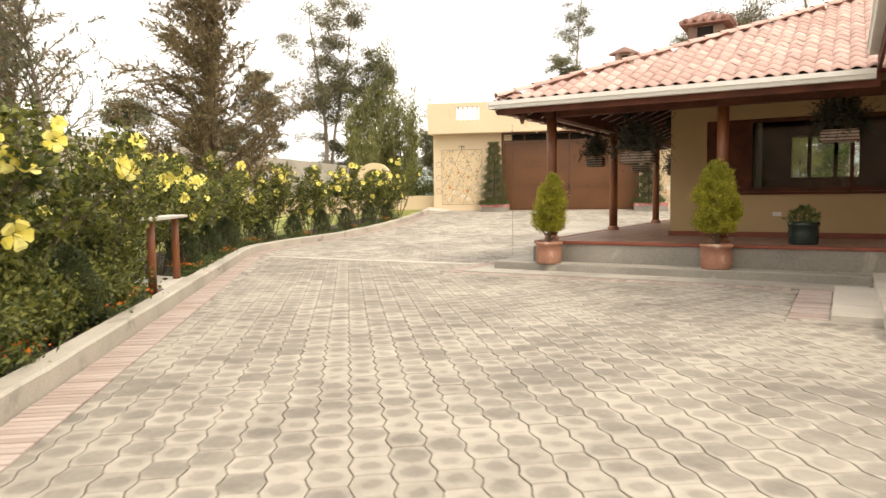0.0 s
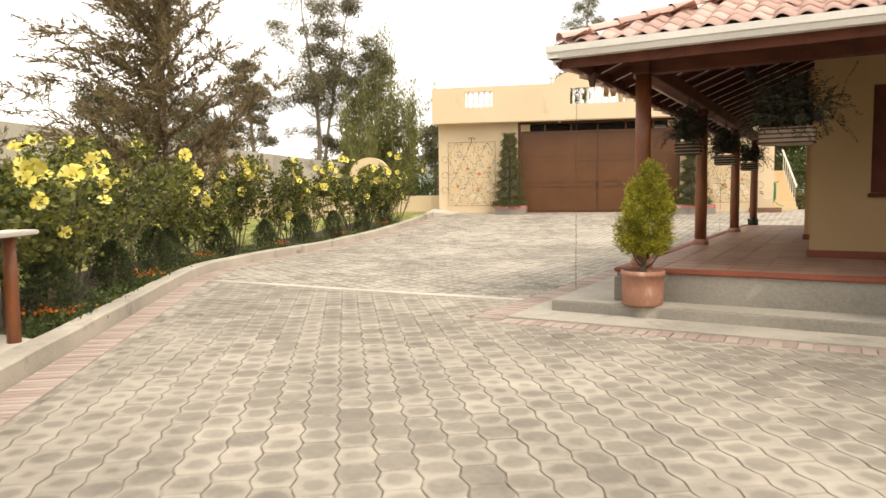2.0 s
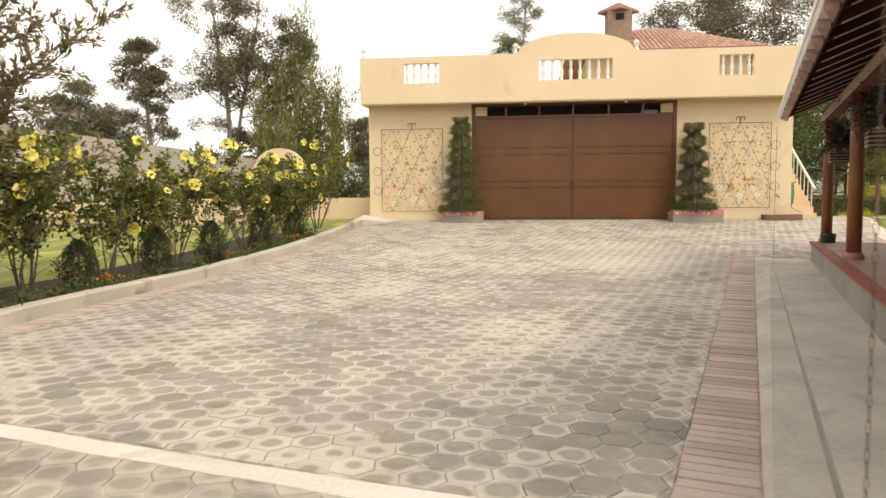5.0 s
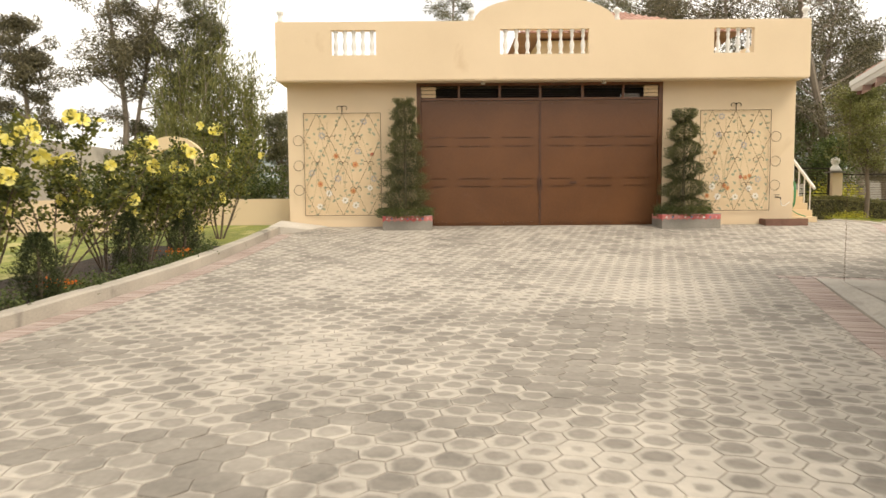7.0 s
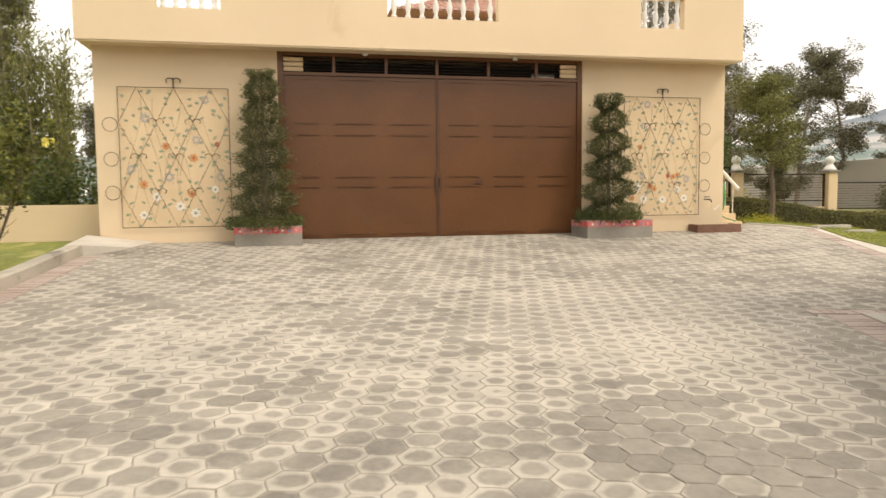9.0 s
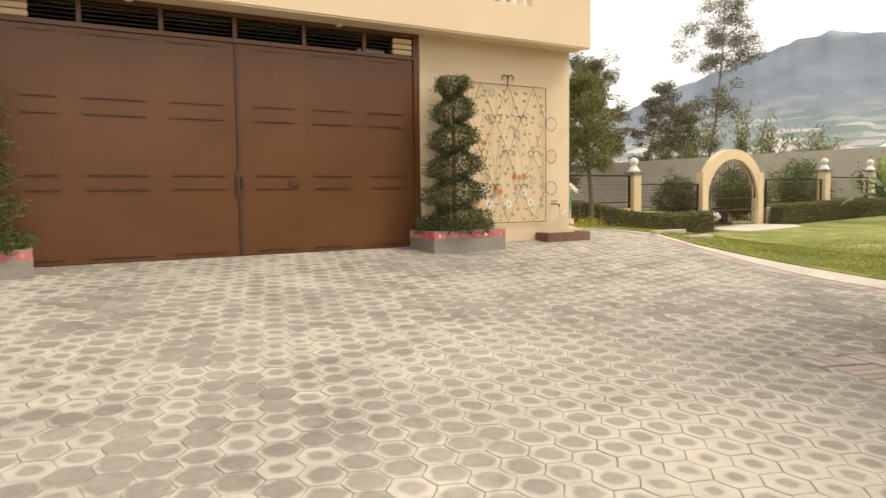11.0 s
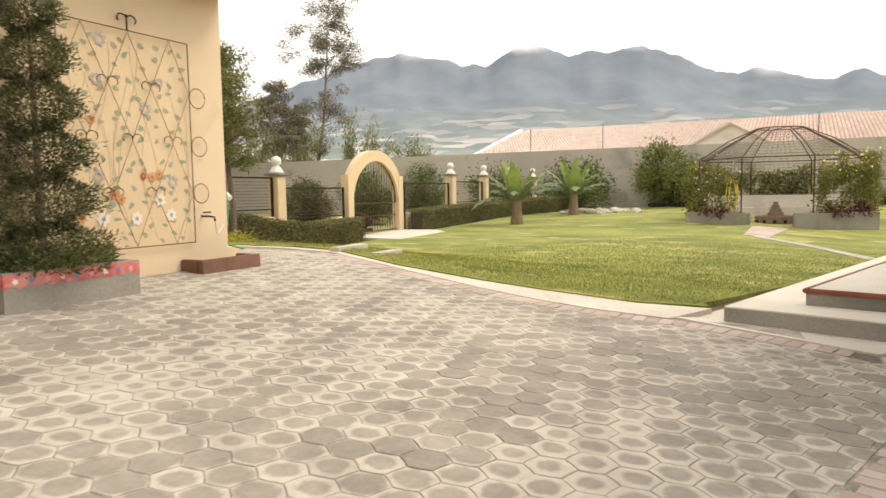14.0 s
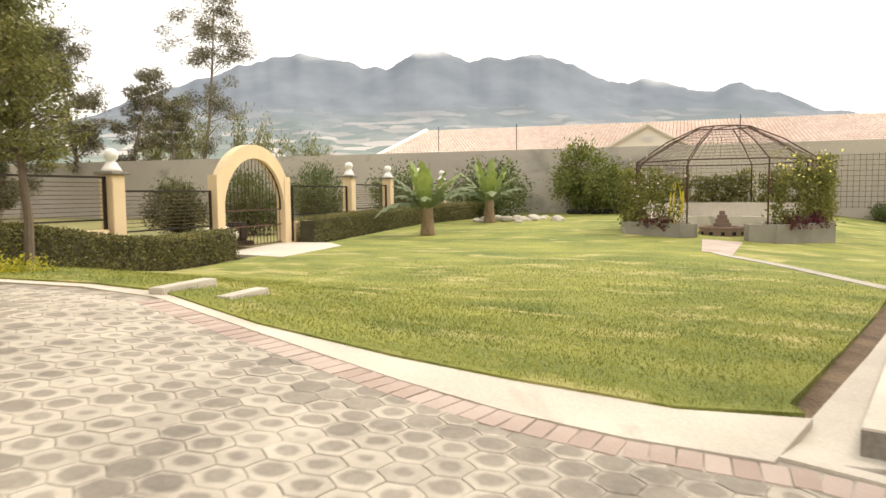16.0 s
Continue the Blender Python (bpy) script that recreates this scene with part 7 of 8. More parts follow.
for k in range(11):
    tube(bm, [(0, -1.5, 0.1 + 0.205 * k), (0, 1.5, 0.1 + 0.205 * k)], 0.007, 4)
part("mesh", bm, RUST, t)
# stair up the gatehouse side
t = thing("side_stair", "cream stair with a white handrail beside the gatehouse", "stair", pose(6.6, 31.4, 0.6))
for k in range(9):
    part("tread", boxed(-0.5, 0.45, 1.95 - 0.24 * k - 0.24, 1.95 - 0.24 * k + 0.05, -0.1 if k == 8 else 1.3 - 0.17 * k, 1.5 - 0.17 * k), CREAM, t)
part("handrail", tube(bmesh.new(), [(0.42, 2.0, 2.3), (0.42, -0.1, 0.85)], 0.04, 6), WHITE, t, "white handrail")
for k in range(7):
    part("rail_post", tube(bmesh.new(), [(0.42, 1.85 - 0.29 * k, 1.3 - 0.2 * k), (0.42, 1.85 - 0.29 * k, 2.2 - 0.2 * k)], 0.015, 5), WHITE, t)


# ---------------------------------------------------------------- plants
def branch_mesh(bm, pts, r0, r1, seg=6):
    return tube(bm, pts, r0, seg, r1, caps=False)


def bent(p, d, ln, rng, n=4, wander=0.12, lift=0.0):
    """A wandering line of points from p along d."""
    pts, q, v = [p.copy()], p.copy(), d.normalized()
    for _ in range(n):
        v = (v + Vector(rng.normal(scale=wander, size=3)) + Vector((0, 0, lift))).normalized()
        q = q + v * (ln / n)
        pts.append(q.copy())
    return pts, v


def hibiscus(x, y, h, w, seed, flowers):
    rng = np.random.default_rng(seed)
    z = drive_z(y) + 0.06
    t = thing("hibiscus_bush", "tall green hibiscus bush with open yellow flowers", "shrub", pose(x, y, z), group="hibiscus row")
    wood, tips, dirs = bmesh.new(), [], []
    for k in range(7):
        a = 2 * math.pi * k / 7 + rng.uniform(-0.3, 0.3)
        d = Vector((math.cos(a) * 0.32, math.sin(a) * 0.32, 1.0))
        ln = h * rng.uniform(0.8, 1.0)
        pts, v = bent(Vector((0.06 * math.cos(a), 0.06 * math.sin(a), -0.05)), d, ln, rng, 6, 0.10)
        branch_mesh(wood, pts, 0.016, 0.005, 5)
        for i in range(2, 7):
            for _ in range(3):
                b = rng.uniform(0, 2 * math.pi)
                bp, bv = bent(pts[i - 1].lerp(pts[i], rng.uniform(0, 1)), Vector((math.cos(b), math.sin(b), 0.7)), w * rng.uniform(0.35, 0.8), rng, 3, 0.15)
                branch_mesh(wood, bp, 0.006, 0.003, 4)
                tips += [p for p in bp[1:]]
                dirs += [bv] * 3
        tips += pts[2:]
        dirs += [v] * (len(pts) - 2)
    part("wood", wood, BARK, t)
    tp, dv = np.array([p[:] for p in tips]), np.array([d[:] for d in dirs])
    n = 3700 if y > 9.3 else 4300
    idx = rng.choice(len(tp), n, p=(lambda w: w / w.sum())(rng.uniform(0.05, 1.0, len(tp)) ** 1.8))
    c = tp[idx] + rng.normal(scale=0.055, size=(n, 3))
    keep = c[:, 2] > (0.38 if y > 9.3 else 0.05) * h * rng.uniform(0.5, 1.3, len(c))
    part("foliage", leaves(c[keep], 0.075, rng, 0.62, along=dv[idx][keep], spread=0.8, droop=0.1), GREEN_HIB, t)
    order = np.argsort(-tp[:, 2] + rng.normal(scale=0.62, size=len(tp)))
    for k in range(flowers):
        p = tp[order[k * 2]]
        out = np.array([p[0], p[1], 0.0]) + (0.55, -0.75, 0.25) + rng.normal(scale=0.5, size=3)
        m = Matrix.Translation(p + 0.06 * out / np.linalg.norm(out)) @ Vector(out).to_track_quat("Z", "Y").to_matrix().to_4x4()
        f = part("flower", FLOWER, YELLOW, t, "open yellow hibiscus flower")
        f.matrix_basis = m @ Matrix.Scale(rng.uniform(0.85, 1.45) * (1.2 if y < 9.3 else 1.15), 4)
    return t


def flower_mesh():
    """Five broad petals round a cupped centre with a stamen."""
    bm = bmesh.new()
    for k in range(5):
        a = 2 * math.pi * k / 5
        row = []
        for r, w, z in ((0.008, 0.006, 0.0), (0.03, 0.022, 0.018), (0.055, 0.034, 0.028), (0.072, 0.022, 0.024)):
            row.append([bm.verts.new((r * math.cos(a) - s * w * math.sin(a), r * math.sin(a) + s * w * math.cos(a), z + 0.005 * abs(s) - (0.004 if s > 0 else 0))) for s in (-1, 0, 1)])
        for p, q in zip(row, row[1:]):
            for i in (0, 1):
                bm.faces.new((p[i], p[i + 1], q[i + 1], q[i]))
    tube(bm, [(0, 0, 0.0), (0.004, 0, 0.05)], 0.006, 5)
    return mesh_of(bm, "flower")


FLOWER = flower_mesh()
row_line = offset_line(resample(KERB, 1.12), -0.95)
k = 0
for (x, y) in row_line:
    if y < 1.3 or y > 28.6:
        continue
    rr = random.Random(100 + k)
    h = rr.uniform(1.65, 2.5) if y > 9.3 else rr.uniform(1.8, 2.15)
    if 7.0 < y < 9.2:
        h = 1.25
    hibiscus(x + rr.uniform(-0.25, 0.15) - (0.12 if y < 6.5 else 0.45 if y < 9.3 else 0.0), y + rr.uniform(-0.2, 0.2), h, 0.31 if y > 9.3 else 0.50, 50 + k, rr.randint(10, 16))
    k += 1


def cone_cypress(x, y, h, r, seed, mat=GREEN_DARK):
    return conifer(pose(x, y, drive_z(y) + 0.05), h, r, 8000, mat, seed, "dark clipped dwarf cypress in the flower bed", name="dwarf_cypress", base=0.02, flame=0.35, size=0.032)


cone_line = offset_line(resample(KERB, 1.75), -0.50)
for i, (x, y) in enumerate(cone_line):
    if 9.3 < y < 27.0 or 3.0 < y < 6.6:
        rr = random.Random(300 + i)
        cone_cypress(x + rr.uniform(-0.12, 0.12), y + rr.uniform(-0.25, 0.25), rr.uniform(0.72, 0.95), rr.uniform(0.24, 0.30), 20 + i)


def low_flower(x, y, seed, petal):
    rng = np.random.default_rng(seed)
    t = thing("marigold_clump", "low clump of orange marigolds in the bed", "flowers", pose(x, y, drive_z(y) + 0.06), group="bed flowers")
    n = 500
    q = rng.normal(size=(n, 3)) * (0.12, 0.12, 0.05) + (0, 0, 0.10)
    part("foliage", leaves(q, 0.05, rng, 0.3, along=np.tile((0, 0, 1.0), (n, 1)), spread=0.7), GREEN_TREE, t)
    m = 60
    q = rng.normal(size=(m, 3)) * (0.13, 0.13, 0.02) + (0, 0, 0.19)
    part("bloom", leaves(q, 0.035, rng, 0.9, along=np.tile((0, 0, 1.0), (m, 1)), spread=1.2), petal, t)["kind"] = "stuff"


for i, (x, y) in enumerate(offset_line(resample(KERB, 1.05), -0.38)):
    if 2.0 < y < 26 and (i % 3 == 0 or 5.0 < y < 7.0):
        low_flower(x, y + 0.1 * math.sin(i * 7.0), 400 + i, ORANGE)


def bushy(name, label, cat, x, y, z, h, w, n, size, mat, seed, aspect=0.5, stem=BARK, low=0.05, group=""):
    """A rounded shrub of several stems, leaves thickest at the outside, with gaps."""
    rng = np.random.default_rng(seed)
    t = thing(name, label, cat, pose(x, y, z), group=group)
    wood, clumps = bmesh.new(), []
    for k in range(9):
        a = 2 * math.pi * k / 9 + rng.uniform(-0.4, 0.4)
        d = Vector((math.cos(a) * rng.uniform(0.3, 0.9), math.sin(a) * rng.uniform(0.3, 0.9), 1.0))
        pts, v = bent(Vector((0, 0, -0.05)), d, h * rng.uniform(0.65, 0.95), rng, 5, 0.12)
        branch_mesh(wood, pts, 0.02 + 0.006 * h, 0.006, 5)
        clumps += pts[2:]
    part("wood", wood, stem, t)
    extra = []
    for _ in range(26):
        a, q = rng.uniform(0, 2 * math.pi), rng.uniform(0.12, 1.0)
        rad = w * math.sin(math.pi * min(0.96, 0.18 + 0.78 * q)) ** 0.6 * rng.uniform(0.55, 1.0)
        extra.append((rad * math.cos(a), rad * math.sin(a), low * h + (1 - low) * h * q))
    cl = np.concatenate([np.array([p[:] for p in clumps]), np.array(extra)])
    idx = rng.integers(0, len(cl), n)
    c = cl[idx] + rng.normal(scale=0.17 * w + 0.02, size=(n, 3))
    c[:, 2] = np.abs(c[:, 2])
    part("foliage", leaves(c, size, rng, aspect, along=c - (0, 0, 0.4 * h), spread=0.8), mat, t)
    return t


# low green edging along the kerb
for i, (x, y) in enumerate(offset_line(resample(KERB, 0.55), -0.36)):
    if 8.8 < y < 26.5:
        rr = random.Random(900 + i)
        bushy("edging_plant", "low dark green edging plant behind the kerb", "plant", x + rr.uniform(-0.04, 0.08), y + rr.uniform(-0.15, 0.15), drive_z(y) + 0.05, rr.uniform(0.12, 0.24), rr.uniform(0.14, 0.24), 600, 0.04, GREEN_TREE, 900 + i, group="bed edging plants")
# low leafy fill at the near end of the bed
for i, (x, y) in enumerate(offset_line(resample(KERB, 0.62), -0.62)):
    if 1.2 < y < 6.8:
        rr = random.Random(700 + i)
        bushy("bed_shrub", "low leafy green shrub filling the flower bed", "shrub", x + rr.uniform(-0.15, 0.15), y, drive_z(y) + 0.05, rr.uniform(0.55, 0.95), rr.uniform(0.30, 0.42), 2600, 0.06, GREEN_HIB, 700 + i, group="bed shrubs")
# leafy shrubs behind the timber stand
for i, (x, y) in enumerate(offset_line(resample(KERB, 0.7), -1.75)):
    if 6.6 < y < 10.2:
        rr = random.Random(760 + i)
        bushy("bed_shrub", "dark leafy shrub behind the timber stand", "shrub", x + rr.uniform(-0.2, 0.1), y, drive_z(y) + 0.05, rr.uniform(0.85, 1.2), rr.uniform(0.36, 0.48), 2600, 0.06, GREEN_TREE, 760 + i, group="bed shrubs")
# spiral topiaries in the painted planters
def topiary(x, y, z, h, r, turns, seed, cut):
    rng = np.random.default_rng(seed)
    t = thing("spiral_topiary", "dark green cypress clipped into a spiral", "topiary", pose(x, y, z))
    part("trunk", tube(bmesh.new(), [(0, 0, -0.05), (0.01, 0.01, h * 0.5), (0, 0, h * 0.95)], 0.045, 7, 0.015), BARK, t)
    n = 30000
    q = rng.uniform(0, 1, n) ** 1.15
    ang = rng.uniform(0, 2 * math.pi, n)
    wave = 0.5 + 0.5 * np.cos(0.55 * np.sin(ang + seed) + 0.12 * np.sin(3 * ang) - 2 * math.pi * turns * q + seed)
    edge = r * (1.0 - 0.60 * q) * ((1 - cut) + cut * np.clip(1.9 * wave, 0, 1))
    edge *= 1 + 0.07 * np.sin(ang * 4 + q * 31) + 0.06 * np.sin(ang * 7 - q * 53)
    edge *= 1 + 0.13 * rng.normal(size=n)
    rad = edge * rng.uniform(0.35, 1.0, n) ** 0.5
    c = np.stack([rad * np.cos(ang), rad * np.sin(ang), 0.08 + (h - 0.1) * q], 1)
    d = np.stack([np.cos(ang), np.sin(ang), np.full(n, 0.6)], 1)
    part("foliage", leaves(c, 0.046, rng, 0.28, along=d, spread=0.7), GREEN_TOP, t)
    # skirt of leaves at the foot
    m = 2600
    a = rng.uniform(0, 2 * math.pi, m)
    rr = r * 1.08 * np.sqrt(rng.uniform(0.1, 1, m))
    c = np.stack([rr * np.cos(a), rr * np.sin(a) * 0.75, 0.02 + 0.22 * rng.uniform(0, 1, m)], 1)
    part("skirt", leaves(c, 0.06, rng, 0.33, along=np.stack([np.cos(a), np.sin(a), np.full(m, 0.6)], 1), spread=0.6), GREEN_TREE, t)


topiary(-3.24, 30.02, drive_z(29.8) + 0.24, 2.80, 0.60, 7.0, 1, 0.36)
topiary(3.27, 30.02, drive_z(29.8) + 0.24, 2.52, 0.60, 5.5, 2, 0.55)


def hedge(line, width, h, seed, label):
    rng = np.random.default_rng(seed)
    pts = resample(line, 0.3)
    (x0, y0) = pts[0]
    t = thing("clipped_hedge", label, "hedge", pose(x0, y0, lawn_z(x0, y0)))
    z0 = lawn_z(x0, y0)
    core = bmesh.new()
    lo, hi = offset_line(pts, -width / 2 + 0.06), offset_line(pts, width / 2 - 0.06)
    ribbon(core, [(a - x0, b - y0) for a, b in lo], [(a - x0, b - y0) for a, b in hi], lambda a, b: lawn_z(a + x0, b + y0) - z0 - 0.05, lambda a, b: lawn_z(a + x0, b + y0) - z0 + h - 0.07)
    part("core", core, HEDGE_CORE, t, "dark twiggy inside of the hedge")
    n = int(len(pts) * 900)
    k = rng.uniform(0, len(pts) - 1.001, n)
    i = k.astype(int)
    P = np.array(pts)
    base = P[i] + (P[i + 1] - P[i]) * (k - i)[:, None]
    d = P[i + 1] - P[i]
    d /= np.linalg.norm(d, axis=1)[:, None]
    nrm = np.stack([d[:, 1], -d[:, 0]], 1)
    face = rng.uniform(0, 1, n)
    s = np.where(face < 0.42, rng.uniform(-0.5, 0.5, n), np.where(face < 0.71, -0.5, 0.5)) * width
    zz = np.where(face < 0.42, h, rng.uniform(0.0, 1.0, n) * h) + rng.normal(scale=0.022, size=n)
    s = s + rng.normal(scale=0.03, size=n)
    xy = base + nrm * s[:, None]
    z = np.array([lawn_z(a, b) for a, b in xy]) - z0 + zz
    c = np.stack([xy[:, 0] - x0, xy[:, 1] - y0, z], 1)
    part("foliage", leaves(c, 0.05, rng, 0.55, spread=1.0, along=np.stack([nrm[:, 0] * np.sign(s), nrm[:, 1] * np.sign(s), np.full(n, 0.5)], 1)), GREEN_HEDGE, t)


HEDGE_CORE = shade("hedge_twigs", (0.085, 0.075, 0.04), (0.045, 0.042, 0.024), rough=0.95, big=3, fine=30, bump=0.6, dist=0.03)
hedge([(7.2, 34.75), (10.0, 34.95), (13.2, 35.05), (15.9, 35.05)], 0.5, 0.60, 1, "low clipped hedge along the wire fence")
hedge([(19.35, 35.05), (23.0, 34.95), (26.5, 34.7), (29.5, 33.7), (32.5, 33.2)], 0.5, 0.66, 2, "low clipped hedge along the wire fence")
bushy("yellow_shrub", "low yellow-green shrub at the lawn's corner", "shrub", 9.1, 33.45, 0.46, 0.16, 0.5, 4200, 0.045, GREEN_YEL, 3)


def banana(x, y, seed, h=2.3):
    """A young ensete: a stout pale stem and broad upright leaves."""
    rng = random.Random(seed)
    z = lawn_z(x, y)
    t = thing("ensete_plant", "stout ensete banana plant with broad upright green leaves", "banana plant", pose(x, y, z))
    part("stem", lathe(bmesh.new(), [(0.22, -0.05), (0.22, 0.1), (0.17, 0.5), (0.16, 0.75), (0.10, 0.98)], 14), PALMSTEM, t, "pale swollen leaf-sheath stem", True)
    for k in range(15):
        a = k * 2.4 + rng.uniform(-0.3, 0.3)
        lean = 0.04 + 0.048 * k * rng.uniform(0.8, 1.2)
        ln, wd = h * rng.uniform(0.52, 0.68), rng.uniform(0.17, 0.24)
        bm = bmesh.new()
        rows, p, ang = [], Vector((0.1 * math.cos(a), 0.1 * math.sin(a), 0.72)), lean
        n = 18
        side = Vector((-math.sin(a), math.cos(a), 0))
        for i in range(n + 1):
            q = i / n
            w = wd * (math.sin(math.pi * min(1, 0.08 + 0.9 * q)) ** 0.65) if q > 0.12 else 0.03
            d = Vector((math.cos(a) * math.sin(ang), math.sin(a) * math.sin(ang), math.cos(ang)))
            up = side.cross(d)
            ripple = 0.05 * math.sin(i * 2.1 + k)
            wl, wr = w * rng.uniform(0.6, 1.1), w * rng.uniform(0.6, 1.1)     # frayed edges
            sag = -0.25 * w * (k / 17)
            rows.append([bm.verts.new(p - side * wl + up * (0.06 + ripple) * w / 0.2 + Vector((0, 0, sag))), bm.verts.new(p), bm.verts.new(p + side * wr + up * (0.06 - ripple) * w / 0.2 + Vector((0, 0, sag)))])
            p = p + d * (ln / n)
            ang += 0.36 * (0.06 + 0.014 * k) * rng.uniform(0.6, 1.4)
        for r0, r1 in zip(rows, rows[1:]):
            for i in (0, 1):
                bm.faces.new((r0[i], r0[i + 1], r1[i + 1], r1[i]))
        part("leaf", bm, GREEN_PALM if k < 6 else GREEN_GREY, t, "", True)


PALMSTEM = shade("ensete_stem", (0.34, 0.24, 0.14), (0.17, 0.115, 0.065), rough=0.7, big=3, fine=25, bump=0.3, stretch=(1, 1, 0.3))
banana(21.6, 32.35, 2, 2.5)
banana(27.2, 32.0, 5, 2.7)


def leaf_tree(name, label, x, y, z, h, crown_r, crown_z, mat, bark, seed, n=9000, leaf=0.14, trunk=0.10, aspect=0.4, clumps=46, droop=0.1, lobes=1.0, tall=1.0, stems=1, fork=0.35, puff=0.24):
    """Trunk with forking limbs, and leaves in uneven clumps round the limb ends."""
    rng = np.random.default_rng(seed)
    t = thing(name, label, "tree", pose(x, y, z))
    wood, ends = bmesh.new(), []
    for s in range(stems):
        a0 = rng.uniform(0, 2 * math.pi)
        base = Vector((0.35 * s * math.cos(a0), 0.35 * s * math.sin(a0), -0.1))
        main, v = bent(base, Vector((0.06 * rng.normal(), 0.06 * rng.normal(), 1)), h * 0.92, rng, 9, 0.05)
        branch_mesh(wood, main, trunk * (1 if s == 0 else 0.7), trunk * 0.15, 8)
        ends.append(main[-1])
        for k in range(clumps // stems):
            q = fork + (1 - fork) * rng.uniform(0, 1) ** 0.8
            i = min(8, int(q * 9))
            p = main[i].lerp(main[i + 1], q * 9 - i)
            a = rng.uniform(0, 2 * math.pi)
            hz = p.z
            mid = crown_z * h
            reach = crown_r * max(0.12, 1 - abs((hz - mid) / (h * 0.62 * tall)) ** 1.6) * rng.uniform(0.45, 1.05)
            d = Vector((math.cos(a), math.sin(a), rng.uniform(0.25, 0.9)))
            lp, lv = bent(p, d, reach, rng, 4, 0.18)
            branch_mesh(wood, lp, trunk * 0.28 * (1.2 - q), 0.012, 5)
            ends += [lp[-1], lp[-2]]
            for _ in range(2):
                b = rng.uniform(0, 2 * math.pi)
                sp, sv = bent(lp[2], Vector((math.cos(b), math.sin(b), 0.4)), reach * 0.45, rng, 3, 0.2)
                branch_mesh(wood, sp, trunk * 0.09, 0.008, 4)
                ends.append(sp[-1])
    part("trunk", wood, bark, t)
    e = np.array([p[:] for p in ends])
    w = rng.uniform(0.15, 1.0, len(e)) ** lobes
    idx = rng.choice(len(e), n, p=w / w.sum())
    v = rng.normal(size=(n, 3))
    v /= np.linalg.norm(v, axis=1)[:, None]
    size = (puff * crown_r * (0.55 + 0.75 * w / w.max()))[idx]
    c = e[idx] + v * (size * rng.uniform(0, 1, n) ** 0.42)[:, None] * (1, 1, 0.7)
    part("crown", leaves(c, leaf, rng, aspect, droop=droop, spread=0.9, along=v), mat, t)
    return t


# garden tree by the hedge
leaf_tree("garden_tree", "small leafy tree with a dense olive-green crown by the hedge", 10.1, 34.2, lawn_z(10.1, 34.2), 4.3, 1.1, 0.56, GREEN_WIL, BARK, 11, n=14000, leaf=0.075, trunk=0.075, aspect=0.42, clumps=60, fork=0.38)
# dark garden trees behind the gatehouse, seen through the porch
for k, (x, y, hh, rr) in enumerate(((9.6, 42.0, 5.6, 1.5), (11.6, 44.0, 5.2, 1.5), (12.6, 47.5, 6.6, 2.0), (15.2, 49.5, 6.4, 2.0), (13.6, 43.0, 3.6, 1.2))):
    leaf_tree("garden_tree", "leafy dark olive garden tree behind the gatehouse", x, y, land_z(x, y), hh, rr, 0.5, GREEN_TREE, BARK, 212 + k, n=9000, leaf=0.13, trunk=0.09, aspect=0.42, clumps=56, fork=0.12, puff=0.3)
# shrubs along the east wall and in the fenced garden
bushy("wall_shrub", "large rounded dark green shrub against the grey wall", "shrub", 33.0, 29.3, lawn_z(33, 29.3), 2.75, 1.25, 9000, 0.13, GREEN_SHRUB, 21, low=0.2)
bushy("wall_shrub", "large rounded dark green shrub against the grey wall", "shrub", 33.0, 27.9, lawn_z(33, 28), 2.3, 0.9, 5000, 0.12, GREEN_SHRUB, 22, low=0.15)
bushy("wall_shrub", "leafy shrub behind the ensete plants", "shrub", 31.6, 33.2, lawn_z(31.6, 33.2), 2.1, 1.5, 6500, 0.13, GREEN_TREE, 23)
bushy("wall_shrub", "leafy shrub behind the ensete plants", "shrub", 30.0, 36.6, lawn_z(30, 36.6), 2.1, 1.2, 5000, 0.13, GREEN_TREE, 24)
bushy("round_bush", "round dark clipped bush behind the fence", "shrub", 22.6, 42.0, 0.1, 1.75, 0.95, 14000, 0.08, GREEN_TOP, 25)
bushy("round_bush", "leafy bush behind the arched gate", "shrub", 23.4, 39.5, 0.2, 2.0, 1.0, 13000, 0.08, GREEN_TREE, 26)
bushy("round_bush", "leafy bush behind the arched gate", "shrub", 26.2, 38.6, 0.25, 2.2, 1.1, 14000, 0.08, GREEN_TREE, 27)
bushy("round_bush", "leafy bush behind the fence", "shrub", 12.6, 40.5, 0.1, 1.4, 1.0, 4000, 0.10, GREEN_YEL, 28)
bushy("round_bush", "leafy bush behind the fence", "shrub", 8.8, 40.5, 0.3, 1.7, 1.2, 4500, 0.11, GREEN_TREE, 29)
bushy("round_bush", "bush at the low cream wall", "shrub", -7.3, 33.0, 0.6, 1.4, 1.0, 4000, 0.10, GREEN_TREE, 30)
bushy("round_bush", "bush at the low cream wall", "shrub", -11.8, 33.4, 0.6, 1.3, 1.1, 4000, 0.10, GREEN_TREE, 31)
for i, (y, s) in enumerate(((21.5, 0.8), (20.6, 0.6), (18.0, 0.7), (16.5, 0.9))):
    bushy("wall_plant", "small green plant at the foot of the wall", "plant", 33.5, y, lawn_z(33.5, y), s, 0.4, 900, 0.10, GREEN_TREE, 40 + i)
